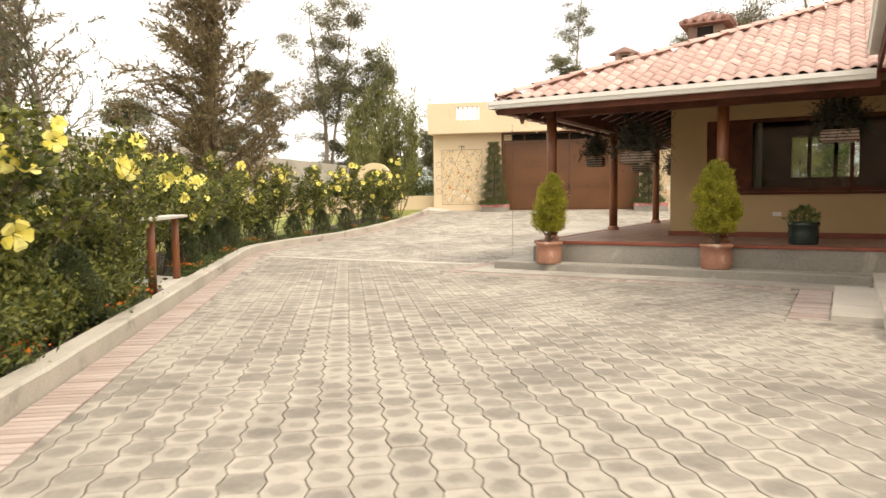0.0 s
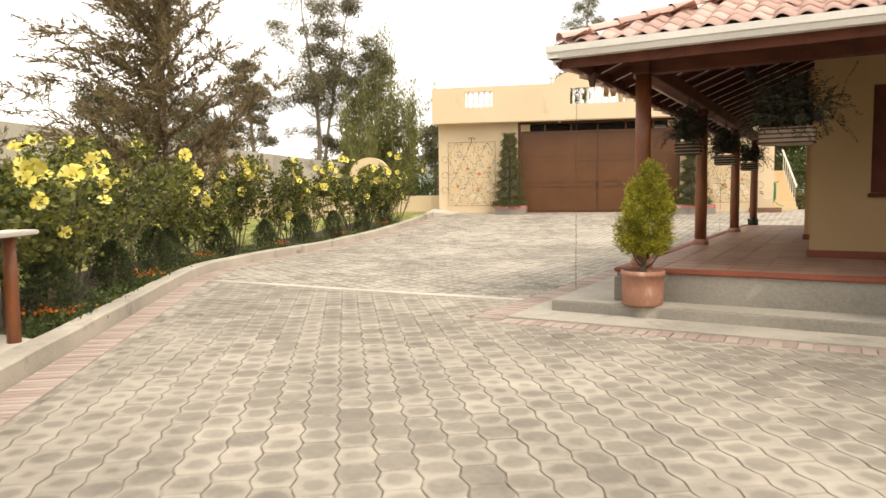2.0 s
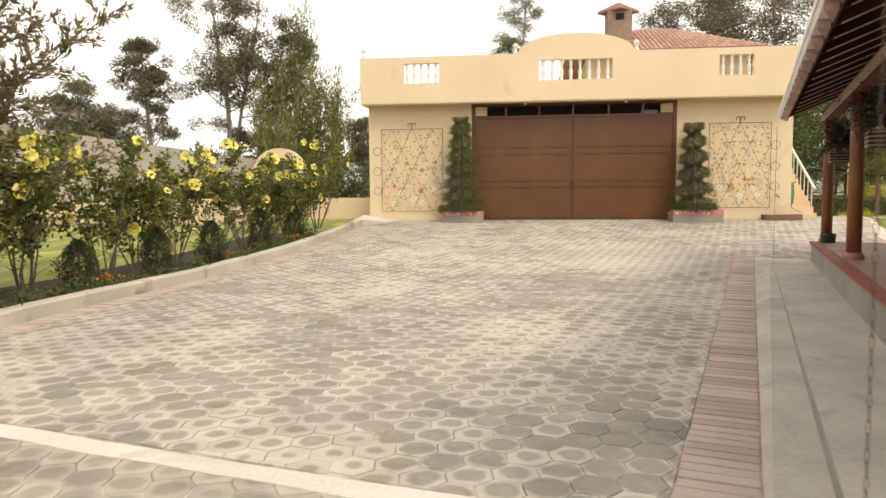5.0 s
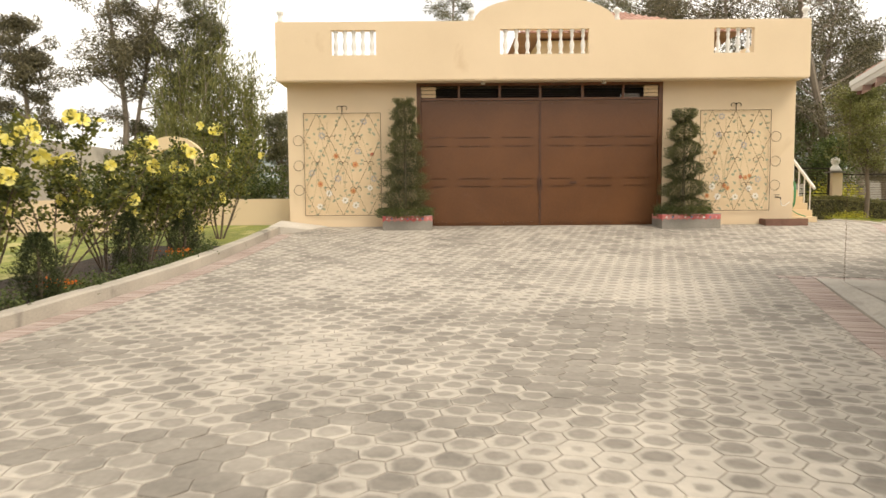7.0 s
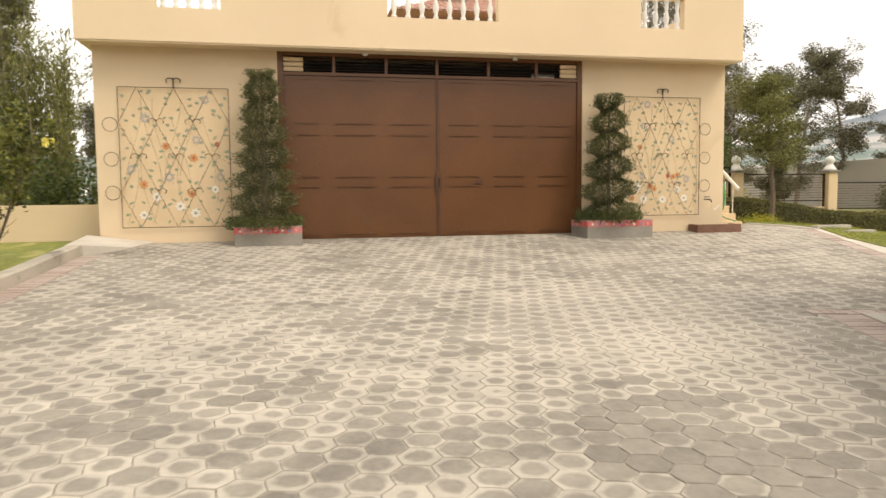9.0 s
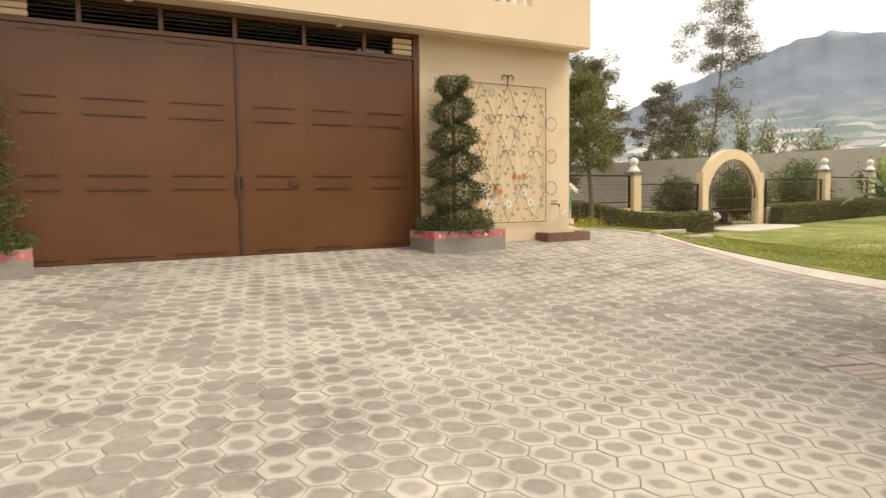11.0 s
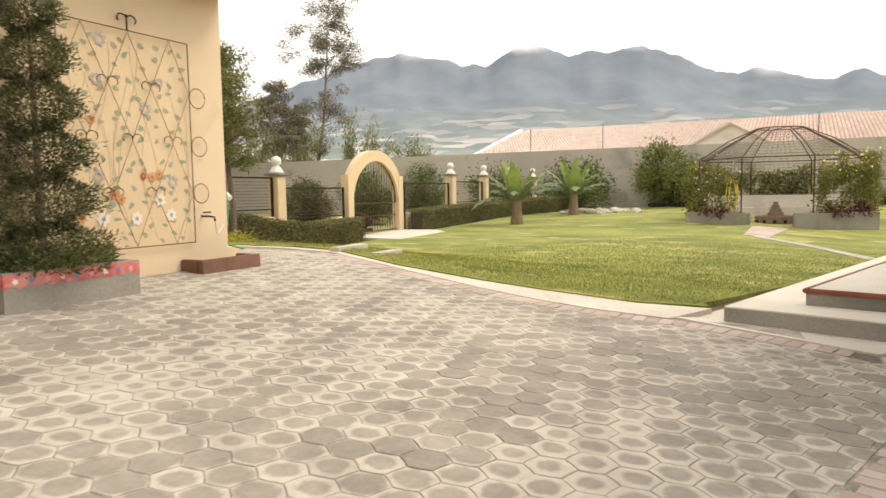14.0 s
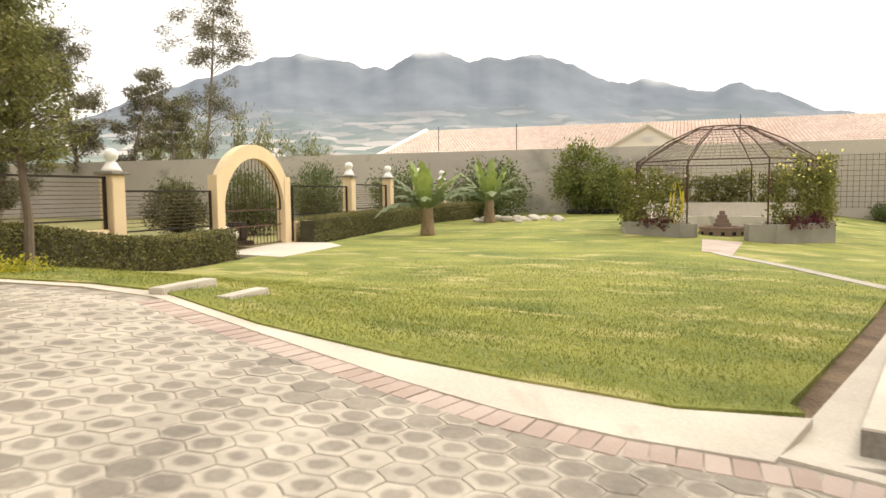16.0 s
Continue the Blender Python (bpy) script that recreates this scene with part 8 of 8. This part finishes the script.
# roses and bedding on the gazebo
GREEN_ROSE = leafy("rose_leaf", (0.29, 0.275, 0.065), (0.10, 0.115, 0.027), through=0.3)
for i, k in enumerate((0, 1, 2, 3, 4, 5, 6)):
    a = math.pi + math.pi / 8 + math.pi / 4 * (k + 0.5)
    rng = np.random.default_rng(60 + k)
    x, y = 23.2 + 2.45 * math.cos(a), 24.33 + 2.45 * math.sin(a)
    t = thing("climbing_rose", "climbing rose with pale blooms trained on the gazebo mesh", "climber", pose(x, y, GAZ_Z + 0.26))
    n = 6200 if k in (0, 1, 2) else 3600 if k == 6 else 7600
    u, v = rng.uniform(-0.95, 0.95, n), rng.beta(1.3, 1.3, n) * (1.85 if k in (0, 1) else 1.6)
    c = np.stack([-math.sin(a) * u + rng.normal(scale=0.10, size=n), math.cos(a) * u + rng.normal(scale=0.10, size=n), v], 1)
    hold = noise_keep = np.array([noise.noise(Vector((p[0] * 2.2 + k, p[1] * 2.2, p[2] * 2.2))) for p in c]) > (-0.05 if k in (0, 1, 6) else -0.15)
    part("foliage", leaves(c[hold], 0.08, rng, 0.55), GREEN_ROSE, t)
    m = 60 if k in (0, 6) else 14
    c = np.stack([-math.sin(a) * rng.uniform(-0.9, 0.9, m), math.cos(a) * rng.uniform(-0.9, 0.9, m), rng.uniform(1.2 if k == 0 else 0.4, 1.85, m)], 1) + rng.normal(scale=0.12, size=(m, 3))
    part("bloom", leaves(c, 0.07, rng, 0.9), YELLOW if k == 0 else PALEPET, t)["kind"] = "stuff"
    stem = bmesh.new()
    for s in (-0.5, 0.1, 0.6):
        pts, _ = bent(Vector((-math.sin(a) * s, math.cos(a) * s, -0.05)), Vector((0, 0, 1)), 1.4, rng, 6, 0.15)
        branch_mesh(stem, pts, 0.014, 0.006, 5)
    part("wood", stem, BARK, t)
for i, (dx, dy) in enumerate(((-2.2, -1.4), (-1.85, -1.72), (-1.45, -2.05), (-1.2, -2.2), (-2.15, 1.45), (-1.7, 1.85))):
    rng = np.random.default_rng(80 + i)
    t = thing("bedding_plant", "dark maroon bedding plant in the gazebo planter", "plant", pose(23.2 + dx, 24.33 + dy, GAZ_Z + 0.26))
    n = 260
    q = np.abs(rng.normal(size=(n, 3))) * (1, 1, 1) * rng.choice((-1, 1), (n, 3)) * (0.12, 0.12, 0.10) + (0, 0, 0.16)
    part("foliage", leaves(np.abs(q) * (np.sign(q[:, 0])[:, None] ** np.array([1, 0, 0])) * (np.sign(q[:, 1])[:, None] ** np.array([0, 1, 0])), 0.07, rng, 0.5), MAROON, t)


# ---------------------------------------------------------------- trees
def feather_tree(x, y, h, r, seed, label, mat, limbs, sprays, low=0.06, lift=0.55, taper=0.85, leaf=0.10, blown=(-0.25, -0.1), trunk=0.09):
    """A wispy conifer: thin ascending limbs to the top, each set with feathery side sprays that curve with the wind."""
    rng = np.random.default_rng(seed)
    t = thing("casuarina_tree", label, "tree", pose(x, y, 0.0))
    wood, fine = bmesh.new(), bmesh.new()
    main, _ = bent(Vector((0, 0, -0.1)), Vector((0.03 * rng.normal(), 0.03 * rng.normal(), 1)), h * 0.96, rng, 10, 0.04)
    branch_mesh(wood, main, trunk, 0.012, 7)
    st, ax = [], []

    def plume(p, d, ln, width):
        d = d / (np.linalg.norm(d) + 1e-9)
        m = int(6 + ln * 34)
        for k in range(m):
            q = k / m
            c = p + d * ln * q + np.array([blown[0], blown[1], -0.25]) * (q * q * ln * 0.6)
            st.append(c + rng.normal(scale=width * (1.1 - q), size=3))
            ax.append(d + np.array([blown[0], blown[1], -0.1]) * q)
        return p + d * ln * 0.9

    for k in range(limbs):
        q = low + (0.99 - low) * (k + rng.uniform(0, 1)) / limbs
        i = min(9, int(q * 10))
        p = main[i].lerp(main[i + 1], q * 10 - i)
        a = 2.4 * k + rng.uniform(-0.5, 0.5)
        reach = (r * (1 - q) ** taper + 0.35) * rng.uniform(0.6, 1.15)
        d = Vector((math.cos(a) + blown[0], math.sin(a) + blown[1], lift + 0.9 * q * q + rng.uniform(-0.15, 0.25)))
        lp, lv = bent(p, d, reach, rng, 6, 0.10)
        branch_mesh(wood, lp, 0.010 + 0.010 * reach * (1 - q), 0.004, 4)
        for i in range(1, 7):
            for _ in range(sprays):
                f = rng.uniform(0, 1)
                o = np.array(lp[i - 1].lerp(lp[i], f))
                along = np.array(lp[i] - lp[i - 1])
                along /= np.linalg.norm(along) + 1e-9
                d2 = along * 0.9 + rng.normal(scale=0.55, size=3) + (0, 0, 0.15)
                ln = rng.uniform(0.25, 0.6) * (0.5 + 0.25 * reach)
                tip = plume(o, d2, ln, 0.022)
                if rng.uniform() < 0.4:
                    tube(fine, [o, tip], 0.005, 3, 0.002, caps=False)
        plume(np.array(lp[-1]), np.array(lv), 0.55, 0.03)
    part("trunk", wood, BARK, t)
    part("twig_work", fine, BARK, t)["kind"] = "stuff"
    part("crown", leaves(np.array(st), leaf, rng, 0.24, along=np.array(ax), spread=0.38), mat, t)
    return t


feather_tree(-10.0, 18.6, 9.0, 3.3, 71, "feathery brownish-green conifer leaning over the flower bed", GREEN_BROWN, 105, 5, lift=0.3, leaf=0.13)
feather_tree(-13.2, 15.0, 8.0, 3.0, 72, "thin feathery conifer with grey-brown sprays", GREEN_BROWN, 70, 3, low=0.12, leaf=0.12)
feather_tree(-8.9, 11.2, 7.6, 2.6, 73, "thin feathery conifer with long bare arching limbs", GREEN_FEATHER, 34, 2, low=0.3, lift=0.8, taper=0.45, blown=(-0.35, -0.15), trunk=0.06)
feather_tree(-12.2, 12.4, 7.8, 2.8, 74, "thin feathery conifer with long bare arching limbs", GREEN_FEATHER, 40, 2, low=0.25, lift=0.75, taper=0.5, blown=(-0.35, -0.15), trunk=0.06)


def at_bearing(from_x, from_y, az, d):
    return from_x + d * math.sin(radians(az)), from_y + d * math.cos(radians(az))


def eucalyptus(az, d, h, r, seed, n=9000, crown=0.62, fork=0.25, leaf=0.34, clumps=44, mat=None, at=(-0.6, 10.0), stems=1, trunk=0.26, z=0.0, droop=0.45):
    x, y = at_bearing(*at, az, d)
    return leaf_tree("eucalyptus_tree", "tall eucalyptus with a bare pale trunk and loose leaf clumps", x, y, z, h, r, crown, mat or GREEN_EUC, BARK_PALE, seed, n=int(2.4 * n), leaf=0.62 * leaf, puff=0.17, trunk=trunk, aspect=0.28, clumps=clumps, droop=droop, lobes=2.2, fork=fork, stems=stems, tall=1.1)


eucalyptus(-24.4, 52, 19.5, 4.2, 101, n=15000, stems=2, fork=0.15, clumps=64, mat=GREEN_EUD)
eucalyptus(-22.6, 53, 15.0, 3.0, 102, n=10000, fork=0.2)
eucalyptus(-29.3, 52, 13.0, 2.8, 103, n=9000, mat=GREEN_EUD, fork=0.12, crown=0.5)
eucalyptus(-36.0, 55, 9.5, 3.5, 105, n=8000, fork=0.15, crown=0.5)
eucalyptus(-33.0, 57, 7.5, 3.5, 106, n=6000, fork=0.15, crown=0.5)
eucalyptus(-42.0, 50, 9.0, 3.5, 107, n=8000, fork=0.15, crown=0.5)
eucalyptus(-1.4, 83, 28.0, 3.4, 108, n=2400, fork=0.72, crown=0.88, clumps=16, droop=0.6, trunk=0.26, at=(1.29, -0.29))
eucalyptus(-2.8, 70, 16.0, 2.7, 109, n=6500, fork=0.45, crown=0.82, at=(0.92, 0.7))
eucalyptus(11.0, 58, 16.0, 3.4, 110, n=9000, fork=0.3)
eucalyptus(14.5, 55, 15.0, 3.6, 118, n=9000, fork=0.3)
eucalyptus(-14.0, 60, 8.0, 2.6, 119, n=6000, fork=0.2, crown=0.5)
# dark trees behind the gatehouse and fenced garden
for i, (az, d, h, r, n) in enumerate(((18.0, 40, 14.5, 4.2, 7500), (23.0, 38, 14.0, 4.4, 8000), (27.5, 42, 12.5, 3.6, 7000), (31.0, 46, 10.5, 3.2, 8000), (21.0, 34, 7.0, 2.4, 7000), (29.3, 38, 16.5, 4.4, 6500))):
    eucalyptus(az, d, h, r, 120 + i, n=n, fork=0.12, crown=0.55, at=(-2.33, 13.68), leaf=0.28, clumps=40, mat=GREEN_EUD)
# trees seen over the wall from the lawn
for i, (az, d, h, r, n, fk) in enumerate(((51.2, 62, 20.5, 4.3, 10500, 0.2), (40.0, 44, 11.0, 2.6, 6000, 0.15), (44.0, 47, 11.4, 3.0, 7500, 0.2), (46.7, 47, 9.6, 2.0, 5000, 0.2), (50.2, 52, 8.5, 2.0, 5000, 0.2), (38.5, 40, 9.5, 2.6, 9000, 0.1), (35.0, 44, 12.5, 3.0, 9000, 0.15))):
    eucalyptus(az, d, h, r, 140 + i, n=n, fork=fk, crown=0.6, at=(2.64, 25.39), leaf=0.30, clumps=40, trunk=0.2, mat=GREEN_EUD if i in (0, 2, 3) else None)


def poplar(az, d, h, w, seed, at, n=5600, lean=0.0):
    """A plume of upright willowy branches."""
    x, y = at_bearing(*at, az, d)
    rng = np.random.default_rng(seed)
    t = thing("poplar_tree", "yellow-green upright poplar swaying behind the wall", "tree", pose(x, y, 0.0))
    wood, pts_all, dirs = bmesh.new(), [], []
    for k in range(11):
        a = rng.uniform(0, 2 * math.pi)
        r = w * math.sqrt(rng.uniform(0, 1)) * 0.6
        p = Vector((r * 0.25 * math.cos(a), r * 0.25 * math.sin(a), 0))
        pts, v = bent(p, Vector((r * math.cos(a) / h * 1.6 + lean, r * math.sin(a) / h * 1.6, 1)), h * rng.uniform(0.55, 1.0), rng, 8, 0.05)
        branch_mesh(wood, pts, 0.07, 0.012, 5)
        for i in range(1, 9):
            for _ in range(4):
                pts_all.append(pts[i - 1].lerp(pts[i], rng.uniform(0, 1)))
                dirs.append(pts[i] - pts[i - 1])
    part("trunk", wood, BARK_PALE, t)
    e, dv = np.array([p[:] for p in pts_all]), np.array([v[:] for v in dirs])
    idx = rng.integers(0, len(e), n)
    c = e[idx] + rng.normal(size=(n, 3)) * (0.26, 0.26, 0.5)
    part("crown", leaves(c, 0.34, rng, 0.2, along=dv[idx] / np.linalg.norm(dv[idx], axis=1)[:, None], spread=0.45), GREEN_WIL, t)


P0 = (-0.99, 7.88)
for i, (az, d, h, w) in enumerate(((-20.2, 52, 10.0, 1.5), (-18.6, 53, 11.4, 1.5), (-17.5, 54, 16.0, 0.8), (-16.6, 53, 11.2, 1.6), (-15.3, 52, 9.6, 1.1), (-19.3, 50, 8.6, 1.7))):
    poplar(az, d, h, w, 170 + i, P0)
for i, (az, d, h, w, ln) in enumerate(((54.8, 58, 8.4, 1.0, 0.05), (56.5, 60, 7.6, 0.9, 0.1), (51.0, 58, 8.0, 1.0, 0.05), (59.4, 62, 7.2, 1.2, 0.28), (60.3, 62, 6.6, 1.2, 0.28), (49.0, 56, 7.5, 1.2, 0.05))):
    poplar(az, d, h, w, 190 + i, (2.64, 25.39), 3600, ln)


# ---------------------------------------------------------------- blades of grass at the lawn's near side
def grass_blades(n, seed):
    rng = np.random.default_rng(seed)
    x, y = rng.uniform(6.9, 17.0, n * 2), rng.uniform(21.5, 34.0, n * 2)
    w = rng.uniform(0, 1, n * 2) < np.clip(1.35 - (np.hypot(x - 6.5, y - 25.5)) / 7.6, 0.0, 1)
    pts = [(a, b) for a, b, k in zip(x, y, w) if k and inside((a, b), LAWN_POLY)][:n]
    c = np.array([(a, b, lawn_z(a, b) + 0.026) for a, b in pts])
    return leaves(c, 0.036, rng, 0.14, along=np.tile((0, 0, 1.0), (len(c), 1)), spread=0.7)


g = part("grass", grass_blades(150000, 5), GRASS)
tagged(g, "short green grass blades on the lawn", "grass", "", "stuff")


# ---------------------------------------------------------------- pieces of paving and roof
BRICK_J = shade("red_paving_brick_row", (0.48, 0.395, 0.35), (0.385, 0.30, 0.26), rough=0.9, big=1.3, fine=50, bump=0.4, island=0.7, stain=(0.52, 0.44, 0.36), stain_at=0.6)


def brick_band(line, width, pitch, parent, up=0.0, limit=300, mat=None):
    """Paving bricks set crosswise along a plan line."""
    me = mesh_of(boxed(-pitch / 2 + 0.004, pitch / 2 - 0.004, -width / 2, width / 2, -0.03, 0.0, bevel=0.004), "brick")
    pts = resample(line, pitch)
    rest_v, rest_f = [], []
    base_v = np.array([v.co[:] for v in me.vertices])
    for k in range(len(pts) - 1):
        (x0, y0), (x1, y1) = pts[k], pts[k + 1]
        x, y = (x0 + x1) / 2, (y0 + y1) / 2
        sl = math.atan2(drive_z(y + 0.1) - drive_z(y - 0.1), 0.2)
        turn = math.atan2(y1 - y0, x1 - x0)
        m = pose(x, y, drive_z(y) + 0.001 + up + random.uniform(-0.003, 0.003), 0, 0, math.degrees(turn)) @ pose(0, 0, 0, 0, -math.degrees(sl) * math.sin(turn), random.uniform(-1, 1))
        if k < limit:
            part("brick", me, mat or BRICK, parent).matrix_basis = m
        else:
            mm, j = np.array(m), len(rest_v) * len(base_v)
            rest_v.append(base_v @ mm[:3, :3].T + mm[:3, 3])
            rest_f += [tuple(i + j for i in f.vertices) for f in me.polygons]
    if rest_v:
        far = bpy.data.meshes.new("brick_row")
        far.from_pydata(np.concatenate(rest_v).tolist(), [], rest_f)
        part("brick_row", far, BRICK_J, parent)["kind"] = "stuff"


brick_band([p for p in resample(offset_line(KERB, 0.165), 0.2) if p[1] > 0.4], 0.31, 0.078, yard, limit=200)
brick_band([hw(-0.47, 12.14), hw(-0.47, -0.72)], 0.36, 0.105, yard, limit=130, mat=BRICK_M)
brick_band([hw(-0.28, -0.715), hw(4.75, -0.70)], 0.27, 0.115, yard, mat=BRICK_M)
brick_band([hw(4.955, -3.04), hw(4.955, -0.62)], 0.37, 0.115, yard)
brick_band([hw(-0.76, 12.29), hw(2.3, 12.29)], 0.26, 0.115, yard)
brick_band([hw(2.52, 13.1), hw(2.52, 14.5)] + [(x - 0.13, y) for x, y in EDGE_N[:6]], 0.25, 0.13, yard)

joint = bmesh.new()
line = resample([(-5.85, 13.76), (-3.05, 13.0), (-0.84, 12.46)], 0.15)
ribbon(joint, [(x, y + 0.085 + 0.02 * noise.noise(Vector((x * 2, 0, 0)))) for x, y in line], [(x, y - 0.085 + 0.02 * noise.noise(Vector((x * 2, 7, 0)))) for x, y in line], lambda x, y: drive_z(y) - 0.03, lambda x, y: drive_z(y) + 0.003)
part("cement_joint", joint, APRON, yard, "pale cement line between two stretches of pavers")

old_cells, cells = list(hex_cells(poly_a, 20.5, (-0.405, 5.028), 0.963, 0.992, 0.42)), list(hex_cells(poly_b, -17.0, (1.011, 24.536), 0.972, 0.984, 0.85))
near = [c for c in cells if 20.5 < c[0][1] < 26.5 and -1.6 < c[0][0] < 4.2]
near = sorted(near, key=lambda c: (c[0][0] - 1.0) ** 2 + (c[0][1] - 23.5) ** 2)[:290]
chosen = {id(c) for c in near}
for c in near:
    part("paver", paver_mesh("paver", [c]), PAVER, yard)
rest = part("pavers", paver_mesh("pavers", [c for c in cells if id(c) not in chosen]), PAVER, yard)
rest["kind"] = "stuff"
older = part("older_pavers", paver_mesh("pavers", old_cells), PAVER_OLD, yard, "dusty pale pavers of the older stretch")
older["kind"] = "stuff"


def tile_shape():
    """One S-shaped clay roof tile, lying along +y, hollow side down."""
    bm = bmesh.new()
    n, ln, w, t = 9, 0.36, 0.205, 0.014
    prof = []
    for k in range(n):
        q = k / (n - 1)
        x = (q - 0.5) * w * 1.12
        z = 0.026 * math.cos(2 * math.pi * (q - 0.32)) if q < 0.82 else -0.026 + 0.004 * (q - 0.82)
        prof.append((x, z))
    rows = []
    for y, lift in ((0.0, 0.017), (ln, 0.0)):
        rows.append([bm.verts.new((x, y, z + lift)) for x, z in prof])
    front = [bm.verts.new((x, 0.0, z + 0.017 - t)) for x, z in prof]
    for k in range(n - 1):
        bm.faces.new((rows[0][k], rows[0][k + 1], rows[1][k + 1], rows[1][k]))
        bm.faces.new((front[k], front[k + 1], rows[0][k + 1], rows[0][k]))
    bmesh.ops.recalc_face_normals(bm, faces=bm.faces)
    return mesh_of(bm, "roof_tile", True)


def tile_roof(parent):
    me = tile_shape()
    slope = math.degrees(math.atan(RISE))
    placed, far_v, far_f = 0, [], []
    base_v = np.array([v.co[:] for v in me.vertices])
    base_f = [tuple(p.vertices) for p in me.polygons]
    for side in ("front", "left"):
        for row in range(22):
            for col in range(66):
                run = 0.29 * row
                along = EB + 0.06 + 0.205 * col if side == "left" else EA + 0.06 + 0.205 * col
                if side == "front":
                    a, b = along, EB - 0.05 + run
                    ok = b - EB < min(a - EA, EA + 13.0 - a) - 0.05 and run < 6.3
                    m = pose(a, b, roof_z(a, max(b, EB)) - 0.0 - (0.02 if b < EB else 0), slope, 0, 0)
                else:
                    a, b = EA - 0.05 + run, along
                    ok = a - EA < b - EB - 0.05 and b < 12.3 and run < 6.3
                    m = pose(a, b, roof_z(max(a, EA), b) - (0.02 if a < EA else 0), 0, 0, -90) @ pose(0, 0, 0, slope, 0, 0)
                if not ok:
                    continue
                m = m @ pose(random.uniform(-0.006, 0.006), random.uniform(-0.012, 0.012), random.uniform(0, 0.006), 0, random.uniform(-1.5, 1.5), random.uniform(-1.5, 1.5))
                if side == "front" and a < 6.0 and placed < 300:
                    ob = part("roof_tile", me, TILE, parent)
                    ob.matrix_basis = m
                    placed += 1
                else:
                    mm = np.array(m)
                    k = len(far_v) * len(base_v)
                    far_v.append(base_v @ mm[:3, :3].T + mm[:3, 3])
                    far_f += [tuple(i + k for i in f) for f in base_f]
    big = bpy.data.meshes.new("roof_tiles")
    big.from_pydata(np.concatenate(far_v).tolist(), [], far_f)
    big.polygons.foreach_set("use_smooth", [True] * len(big.polygons))
    part("roof_tiles", big, TILE_J, parent)["kind"] = "stuff"
    # half-round hip caps
    cap = bmesh.new()
    for k in range(9):
        t0 = math.pi * k / 8
        cap.verts.new((0.085 * math.cos(t0), -0.02, 0.075 * math.sin(t0) + 0.012))
    cap.verts.ensure_lookup_table()
    lo = list(cap.verts)
    hi = [cap.verts.new((v.co.x * 0.86, 0.36, v.co.z * 0.86 - 0.012)) for v in lo]
    for k in range(8):
        cap.faces.new((lo[k], lo[k + 1], hi[k + 1], hi[k]))
    cap_me = mesh_of(cap, "hip_cap", True)
    tilt = math.degrees(math.atan(RISE / math.sqrt(2)))
    for k in range(28):
        s = 0.33 * k / math.sqrt(2)
        if s > 6.4:
            break
        ob = part("hip_cap", cap_me, TILE, parent)
        ob.matrix_basis = pose(EA + s, EB + s, EZ + RISE * s + 0.03, 0, 0, -45) @ pose(0, 0, 0, tilt, 0, 0)
    for k in range(18):
        ob = part("ridge_cap", cap_me, TILE, parent)
        ob.matrix_basis = pose(EA + 6.5, EB + 6.5 + 0.33 * k, EZ + RISE * 6.5 + 0.03, 0, 0, 0)


tile_roof(ROOF_PARENT[0])
